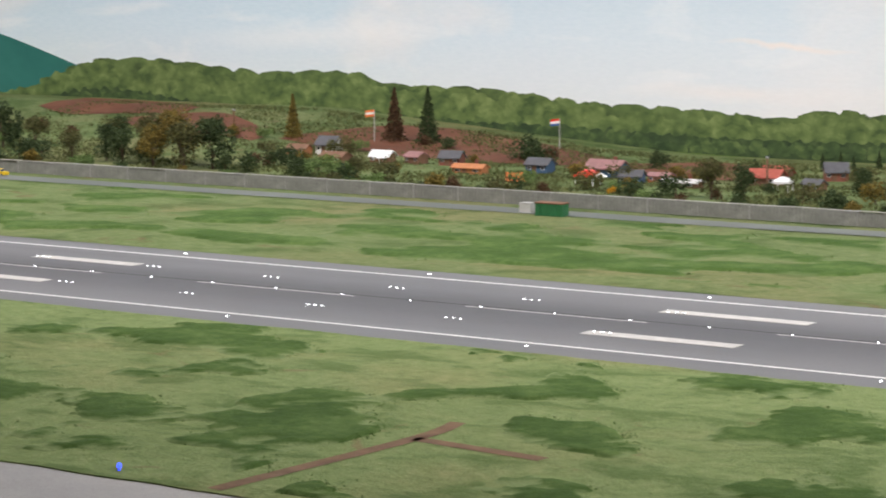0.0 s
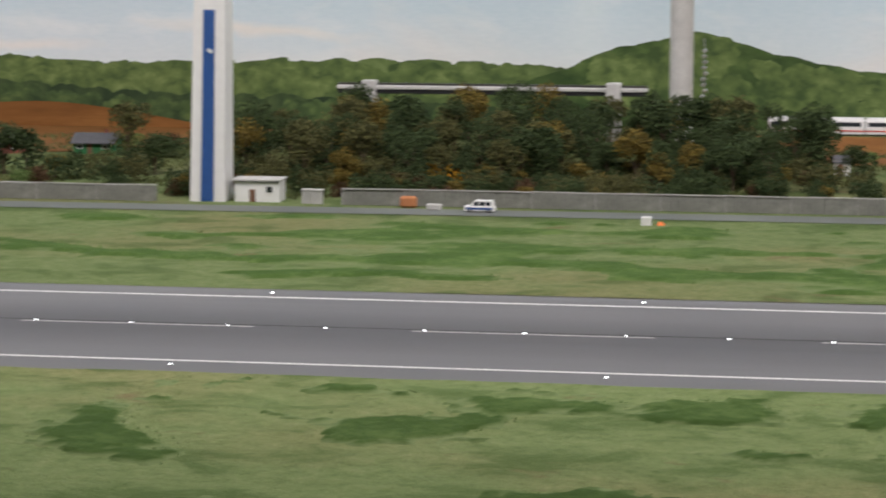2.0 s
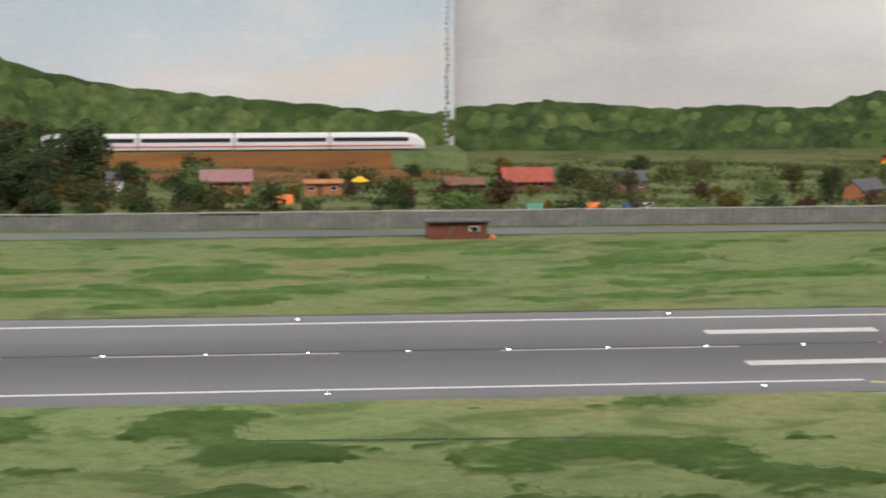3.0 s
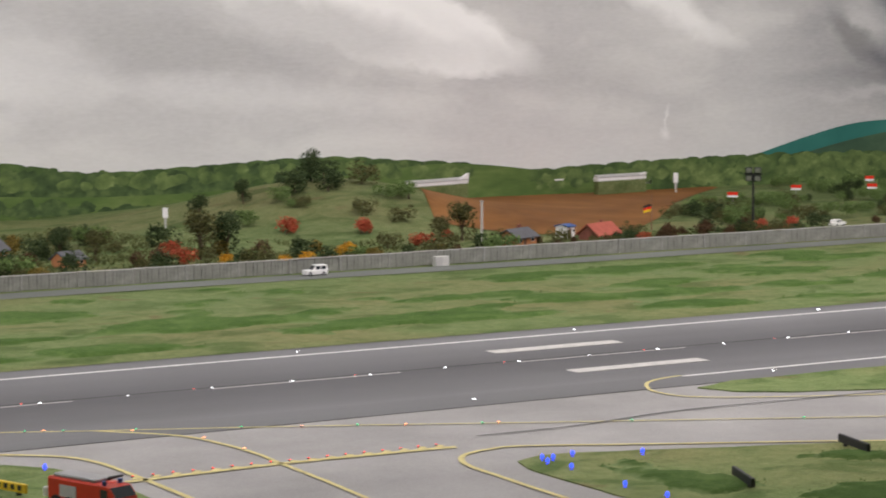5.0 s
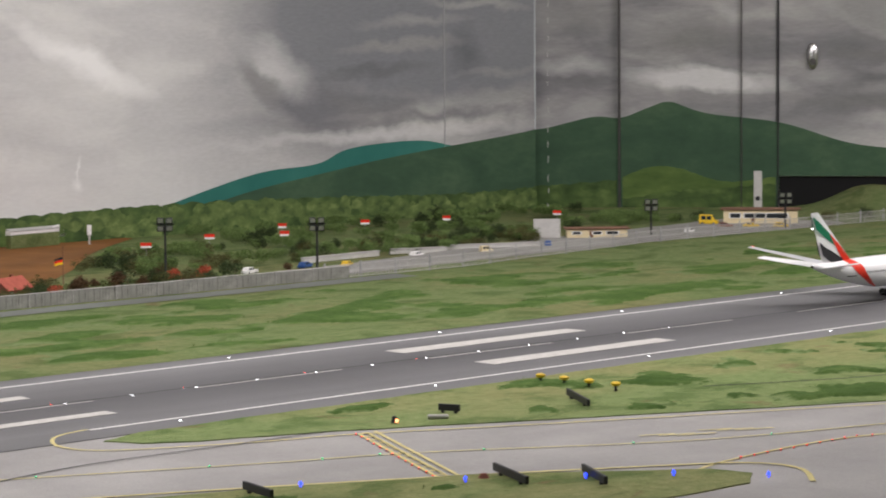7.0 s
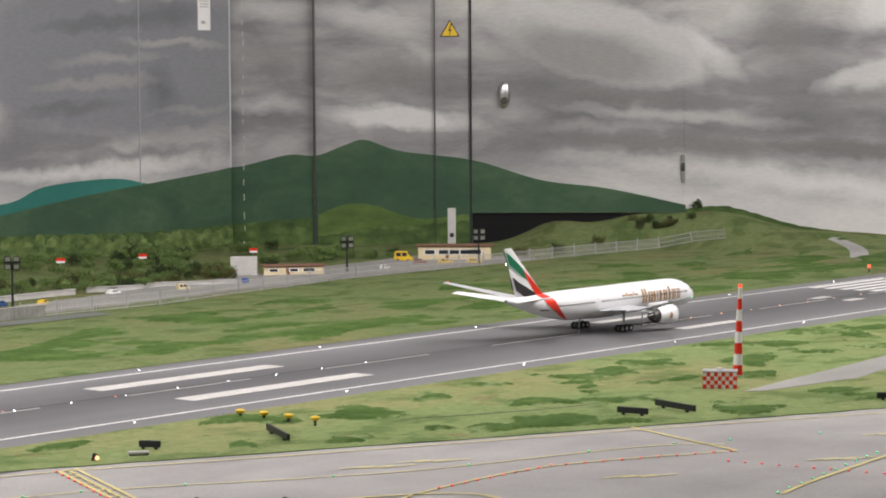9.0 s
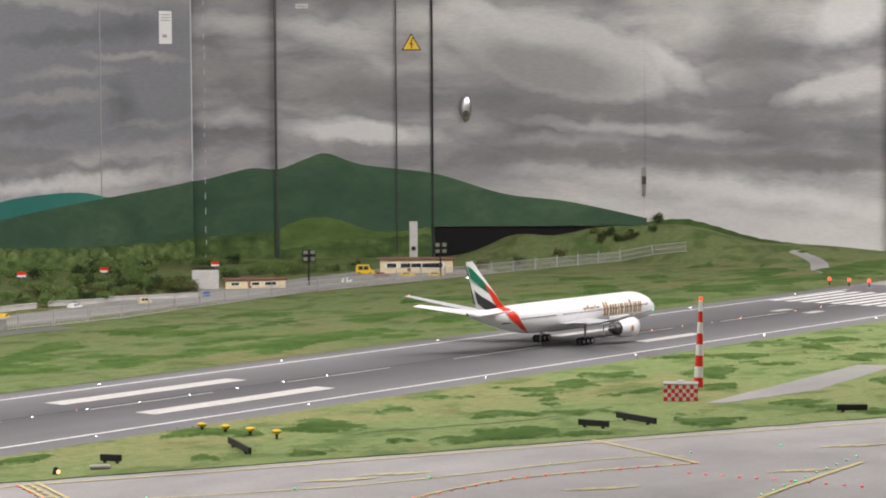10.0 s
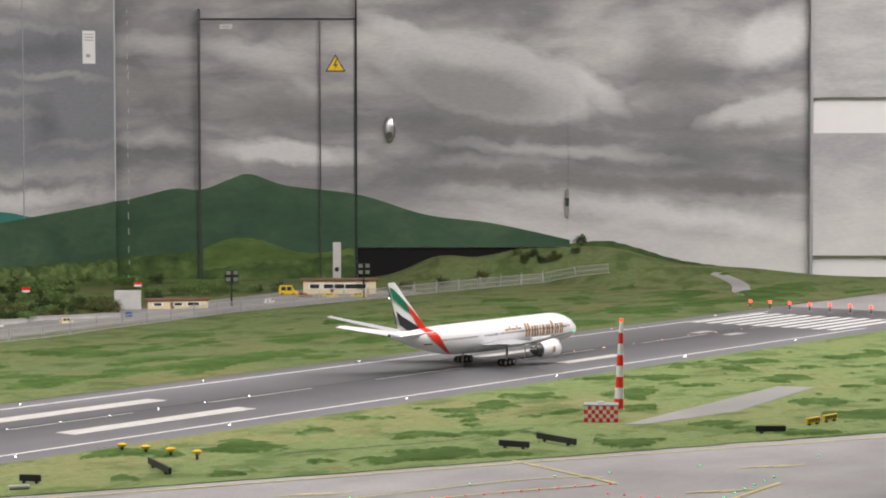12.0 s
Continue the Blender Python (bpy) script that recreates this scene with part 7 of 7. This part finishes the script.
# ---- trees and bushes ----
conif = conifer(0.15, 0.075, "leaf_dark", 3, "tall dark green conifer")
at(conif, -3.81, 5.60)
at(conifer(0.145, 0.075, "leaf_brown", 4, "brown withered conifer among gardens"), -3.905, 5.58)
at(conifer(0.12, 0.06, "leaf_gold", 5, "thin yellowish conifer among gardens"), -4.17, 5.48)
small = conifer(0.04, 0.02, "leaf_dark", 6, "small dark green conifer")
at(small, -2.76, 5.82)
for x, y, s in ((-2.72, 5.84, 1.1), (-2.68, 5.83, 0.9), (-2.62, 5.85, 1.2), (-2.57, 5.84, 1.0)):
    copy_thing(small, Matrix.Translation((x, y, land(x, y))) @ Matrix.Scale(s, 4))
protos = {}
for key, args in {
    "dark": (0.10, 0.11, "leaf_dark", 21, "dark green foam tree with loose crown"), "olive": (0.10, 0.10, "leaf_olive", 22, "olive green foam tree"),
    "gold": (0.10, 0.095, "leaf_gold", 23, "golden brown foam tree"), "dark2": (0.12, 0.09, "leaf_dark", 24, "tall dark green foam tree"),
}.items():
    protos[key] = [broadleaf(*args), False]
for key, args in {
    "b_dark": (0.07, 0.05, "leaf_dark", 31, "dark green foam bush behind the fence"), "b_olive": (0.07, 0.05, "leaf_olive", 32, "olive green foam bush behind the fence"), "b_gold": (0.06, 0.04, "leaf_gold", 33, "yellow green foam bush in a garden"),
    "b_green": (0.07, 0.05, "leaf_green", 37, "mid green foam bush behind the fence"),
    "b_orange": (0.05, 0.04, "leaf_orange", 34, "bright orange autumn foam bush"), "b_red": (0.05, 0.04, "leaf_red", 35, "red autumn foam bush"), "b_brown": (0.05, 0.035, "leaf_brown", 36, "brown withered foam bush"),
}.items():
    protos[key] = [bush(*args), False]


def plant(key, x, y, s=1.0, turn=0.0, group=""):
    p = protos[key]
    s *= 1.3 if key.startswith("b_") else 1.2
    m = Matrix.Translation((x, y, land(x, y) - 0.001)) @ Matrix.Rotation(turn, 4, "Z") @ Matrix.Scale(s, 4)
    if not p[1]:
        p[0].matrix_world, p[1] = m, True
        return p[0]
    return copy_thing_scaled(p[0], m)


def copy_thing_scaled(ob, m):
    c = copy_thing(ob, m)
    c.matrix_basis = m
    return c


rnd = random.Random(12)
PLANTS = [
    ("gold", -4.17, 5.0, 1.2), ("dark", -4.05, 4.98, 1.0), ("olive", -4.28, 5.02, 1.0), ("gold", -4.22, 4.95, 0.9), ("olive", -4.11, 4.94, 1.0), ("dark", -4.33, 4.96, 0.75), ("dark", -4.88, 5.1, 1.0), ("olive", -4.78, 5.12, 0.7), ("b_dark", -4.6, 4.95, 1.1), ("olive", -4.52, 4.98, 0.65), ("dark", -4.42, 5.0, 0.75),
    ("b_dark", -4.68, 4.95, 1.0), ("b_orange", -4.80, 4.93, 0.6), ("b_dark", -3.9, 5.15, 0.9), ("b_dark", -3.72, 4.95, 1.0), ("olive", -3.6, 4.97, 0.45), ("b_olive", -3.52, 4.98, 1.0), ("b_dark", -3.78, 4.97, 0.9), ("dark", -3.97, 4.93, 0.35),
    ("b_dark", -3.46, 5.5, 1.2), ("b_dark", -3.38, 5.5, 1.0), ("b_olive", -3.0, 5.05, 0.9), ("b_gold", -2.86, 5.0, 0.9), ("b_orange", -2.9, 5.0, 0.4), ("olive", -2.66, 5.02, 0.75), ("dark", -2.58, 5.02, 0.55), ("b_dark", -2.75, 5.02, 1.0), ("b_olive", -2.45, 5.05, 0.9), ("dark", -2.4, 5.25, 0.5), ("b_gold", -2.3, 5.1, 1.1), ("b_red", -2.22, 5.1, 1.0), ("b_red", -2.17, 5.12, 0.8), ("b_olive", -2.07, 5.1, 0.9),
    ("b_dark", -2.05, 5.3, 0.9), ("olive", -1.98, 5.1, 0.6), ("b_brown", -2.02, 5.0, 0.9), ("olive", -1.93, 5.05, 0.65), ("dark", -1.76, 5.08, 0.85), ("dark", -1.70, 5.05, 0.8), ("b_dark", -1.63, 5.02, 1.1), ("olive", -1.585, 5.40, 0.95), ("b_dark", -1.50, 5.15, 1.0), ("dark", -1.44, 5.1, 0.7), ("b_olive", -1.55, 5.1, 0.9),
    ("b_orange", -0.832, 5.0, 1.0), ("b_orange", -0.79, 5.02, 0.6), ("b_gold", -0.73, 4.98, 1.0), ("b_gold", -0.87, 4.98, 0.8),
    ("dark", 0.0, 5.1, 0.65), ("b_olive", -0.08, 5.0, 1.1), ("b_dark", 0.11, 4.98, 1.0), ("b_dark", 0.25, 4.97, 1.0), ("b_olive", 0.18, 4.99, 0.9), ("b_gold", 0.33, 5.15, 0.7), ("b_gold", 0.56, 5.15, 0.9), ("b_brown", 0.62, 5.1, 1.0), ("b_dark", 0.68, 4.98, 0.9), ("b_brown", 0.75, 5.05, 1.2), ("b_olive", 0.95, 5.1, 1.0), ("olive", 1.02, 5.1, 0.5), ("dark", 1.1, 5.4, 0.5), ("b_brown", 1.15, 5.05, 1.0),
    ("dark", 1.42, 5.0, 0.6), ("olive", 1.36, 5.08, 0.6), ("b_brown", 1.47, 4.93, 0.9), ("b_dark", 1.62, 4.95, 0.9), ("b_brown", 1.70, 4.98, 0.8), ("olive", 1.73, 5.08, 0.45), ("b_dark", 1.88, 5.0, 1.0), ("b_brown", 1.95, 5.06, 0.9), ("olive", 2.13, 5.1, 0.6), ("dark", 2.08, 5.18, 0.6), ("b_brown", 2.17, 4.98, 0.8),
    ("olive", 2.36, 5.05, 0.9), ("dark", 2.44, 5.08, 0.8), ("b_red", 2.29, 4.98, 0.9), ("b_red", 2.33, 5.15, 0.8), ("b_orange", 2.37, 4.94, 0.5), ("b_orange", 2.47, 4.85, 0.5), ("b_orange", 2.53, 4.86, 0.6), ("b_orange", 2.59, 4.88, 0.5), ("b_red", 2.70, 5.30, 1.0), ("b_red", 2.86, 5.22, 0.9), ("b_olive", 2.82, 5.02, 0.7), ("b_orange", 2.68, 4.95, 0.7), ("b_red", 2.90, 5.0, 0.8), ("olive", 2.96, 5.02, 0.55), ("b_olive", 2.93, 4.95, 0.8), ("olive", 3.045, 5.06, 0.75), ("b_red", 3.02, 5.1, 0.6),
    ("b_dark", 2.90, 5.65, 1.2), ("b_dark", 3.0, 5.68, 1.3), ("b_dark", 2.97, 5.6, 1.0), ("dark2", 3.0, 5.75, 0.6), ("dark", 2.62, 5.62, 0.5), ("dark", 2.76, 5.66, 0.5), ("b_olive", 3.1, 5.66, 1.0),
    ("b_green", 2.25, 5.4, 1.0), ("b_green", 3.15, 5.5, 0.9), ("b_olive", 3.24, 4.93, 0.7), ("b_olive", 3.46, 4.95, 0.7), ("b_red", 3.43, 4.86, 0.6), ("b_brown", 3.56, 4.93, 0.8), ("b_brown", 3.66, 4.95, 0.9), ("b_dark", 3.72, 4.97, 0.8), ("b_brown", 3.8, 4.96, 0.9), ("b_red", 3.86, 4.97, 0.7), ("b_red", 3.95, 4.95, 0.8), ("b_dark", 4.02, 4.92, 0.8),
    ("b_brown", 4.25, 4.98, 0.5), ("b_dark", 7.42, 5.0, 1.0), ("b_dark", 7.36, 5.1, 0.9), ("b_dark", 7.47, 4.92, 0.8), ("b_olive", 7.05, 5.05, 0.6), ("b_olive", 6.55, 5.0, 0.6), ("b_dark", 6.75, 4.98, 0.7),
]
SHRUBS = []
for k in range(300):
    x = rnd.uniform(-5.2, 3.9)
    if -1.4 < x < -0.05:
        continue
    if x > 3.1:
        rnd.random()
        SHRUBS.append((rnd.choice(("b_dark", "b_olive", "b_brown")), x, rnd.uniform(4.76, 5.0), rnd.uniform(0.4, 0.7)))
        continue
    SHRUBS.append((rnd.choice(("b_dark", "b_olive", "b_brown", "b_green", "b_gold", "b_dark")), x, rnd.choice((rnd.uniform(4.76, 4.95), rnd.uniform(4.95, 5.6))), rnd.uniform(0.45, 1.05)))
for k in range(105):
    SHRUBS.append((rnd.choice(("b_green", "b_green", "b_green", "b_green", "b_green", "b_dark")), rnd.uniform(4.62, 6.38), rnd.uniform(5.32, 6.1), rnd.uniform(0.45, 0.95)))
for k in range(55):
    x = rnd.uniform(3.85, 4.6)
    SHRUBS.append((rnd.choice(("b_green", "b_green", "b_olive", "b_dark")), x, rnd.uniform(5.1, 5.25 + 0.75 * (x - 3.65)), rnd.uniform(0.4, 0.9)))
for k in range(70):
    SHRUBS.append((rnd.choice(("b_green", "b_green", "b_olive", "b_dark")), rnd.uniform(4.5, 5.5), rnd.uniform(5.1, 5.4), rnd.uniform(0.4, 0.8)))
for k in range(150):
    SHRUBS.append((rnd.choice(("b_dark", "b_olive", "b_dark", "b_brown", "b_gold")), rnd.uniform(-1.36, -0.06), rnd.uniform(4.77, 5.15), rnd.uniform(0.5, 1.0)))
for k in range(16):
    u_, w_ = rnd.uniform(1.38, 1.58), rnd.uniform(-0.16, -0.08)
    SHRUBS.append((rnd.choice(("b_dark", "b_olive")), 6.49 + 0.6 * u_ + 0.8 * w_, 6.2 - 0.8 * u_ + 0.6 * w_, rnd.uniform(0.3, 0.5)))
for key in ("b_dark", "b_olive", "b_brown", "b_gold", "b_green"):
    src = [o for o in protos[key][0].children if o.name.startswith("crown")][0].data
    pts = np.array([tuple(v.co) for v in src.vertices])
    tris = np.array([tuple(p.vertices) for p in src.polygons])
    allv, allf, base = [], [], 0
    for kk, x, y, sc in SHRUBS:
        if kk != key:
            continue
        a = x * 31.0
        rot = np.array([[math.cos(a), -math.sin(a), 0], [math.sin(a), math.cos(a), 0], [0, 0, 1]])
        allv.append(pts @ rot.T * sc * 1.25 + np.array([x, y, land(x, y) - 0.001]))
        allf.append(tris + base)
        base += len(pts)
    me = bpy.data.meshes.new("shrubbery")
    me.from_pydata(np.concatenate(allv).tolist(), [], np.concatenate(allf).tolist())
    me.materials.append(src.materials[0])
    tagged(new("shrubbery", me), "loose foam shrubbery among the gardens", "shrubs", kind="stuff")
for key, x, y, s in PLANTS:
    plant(key, x, y, s, x * 37.0)
for k in range(165):
    x = rnd.uniform(-1.32, -0.08)
    y = rnd.uniform(4.80, 5.50)
    key = rnd.choice(("dark", "dark2", "olive", "dark", "b_dark", "b_olive", "gold", "dark2", "b_dark"))
    if y < 4.95:
        key = rnd.choice(("b_dark", "b_olive", "b_dark", "b_brown"))
    plant(key, x, y, rnd.uniform(0.75, 1.2) * (0.74 + 0.22 * (y - 4.8)), rnd.uniform(0, 6))

# ---- fittings of the end wall ----
wt = wd.matrix_world


def on_wall(ob):
    ob.matrix_world = wt
    return ob


hatch = tagged(new("service_hatch"), "painted service hatch with dark steel edges", "hatch")
part("leaf", box_bm(0.55, 0.012, 1.02, (0.527, -0.006, -0.085), 0.001), "storm_end", hatch)
part("edge_strip", box_bm(0.008, 0.024, 1.05, (0.249, -0.0125, -0.085), 0.001), "dark_metal", hatch)
part("top_gap", box_bm(0.56, 0.003, 0.006, (0.525, -0.0135, 0.925)), "black", hatch)
part("joint", box_bm(0.0035, 0.011, 1.0, (0.68, -0.0165, -0.08)), "dark_metal", hatch)
on_wall(hatch)
hatch = tagged(new("service_hatch"), "large painted service hatch ajar over the hill", "hatch")
part("leaf", box_bm(0.752, 0.014, 1.6, (1.187, -0.007, 0.113), 0.001), "storm_end", hatch)
part("side_gap", box_bm(0.005, 0.016, 1.8, (0.808, -0.0125, -0.09)), "black", hatch)
# flat black sheet on the wall stands in for the gap's deep shade
part("recess", box_bm(0.75, 0.004, 0.26, (1.187, -0.003, -0.147)), "gap_shade", hatch, "flat black sheet for the gap's shade under the hatch")
part("latch", box_bm(0.012, 0.006, 0.10, (1.56, -0.017, 0.22), 0.001), "steel", hatch)
part("latch_bolt", box_bm(0.014, 0.004, 0.03, (1.56, -0.021, 0.26)), "dark_metal", hatch)
ph = bmesh.new()
bmesh.ops.create_uvsphere(ph, u_segments=18, v_segments=12, radius=1, matrix=Matrix.Translation((0.928, -0.022, 0.535)) @ Matrix.Diagonal((0.02, 0.012, 0.047, 1)))
part("handle", ph, "steel", hatch, "chrome oval handle", True)
part("keyhole_plate", cyl_bm(0.012, 0.006, (0.928, -0.028, 0.515), None, 14, None, Matrix.Rotation(radians(90), 4, "X")), "dark_metal", hatch)
on_wall(hatch)
sign = tagged(new("warning_sign"), "yellow triangular high voltage warning sign", "sign")


def tri(r, d, z=0.0):
    b = bmesh.new()
    pts = [(0.735 + r * math.sin(a), -0.0135 - d, 0.762 + z + r * math.cos(a)) for a in (0, 2.0944, 4.1888)]
    b.faces.new([b.verts.new(p) for p in reversed(pts)])
    return b


ex_ = tri(0.041, 0.0)
r_ = bmesh.ops.extrude_face_region(ex_, geom=ex_.faces[:])
bmesh.ops.translate(ex_, verts=[v for v in r_["geom"] if isinstance(v, bmesh.types.BMVert)], vec=(0, 0.0015, 0))
part("border", ex_, "black", sign)
part("face", tri(0.034, 0.0006), "yellow", sign)
bolt = bmesh.new()
for pts in (((0.738, 0.787), (0.742, 0.787), (0.733, 0.764), (0.729, 0.764)), ((0.729, 0.764), (0.742, 0.769), (0.741, 0.765), (0.731, 0.761)), ((0.737, 0.767), (0.741, 0.767), (0.734, 0.747), (0.7325, 0.747))):
    bolt.faces.new([bolt.verts.new((x_, -0.0148, z_)) for x_, z_ in pts])
part("bolt_symbol", bolt, "black", sign)
on_wall(sign)
lab_ = tagged(new("label_plate"), "small white label on the hatch", "label")
part("plate", box_bm(0.045, 0.002, 0.017, (0.345, -0.0135, 0.893), 0.0004), "concrete", lab_)
part("print_bar", box_bm(0.03, 0.0022, 0.004, (0.345, -0.0137, 0.899)), "grey_steel", lab_)
on_wall(lab_)
note = tagged(new("paper_notice"), "white paper notice pinned to the painted wall", "notice")
part("sheet", box_bm(0.062, 0.0015, 0.115, (6.285, 6.198, 0.768)), "white", note)
for k in range(3):
    part("print_bar", box_bm(0.045, 0.0017, 0.004, (6.285, 6.1978, 0.868 - 0.01 * k)), "fence_rail", note)
part("print_bar", box_bm(0.02, 0.0017, 0.011, (6.28, 6.1978, 0.79)), "grey_steel", note)
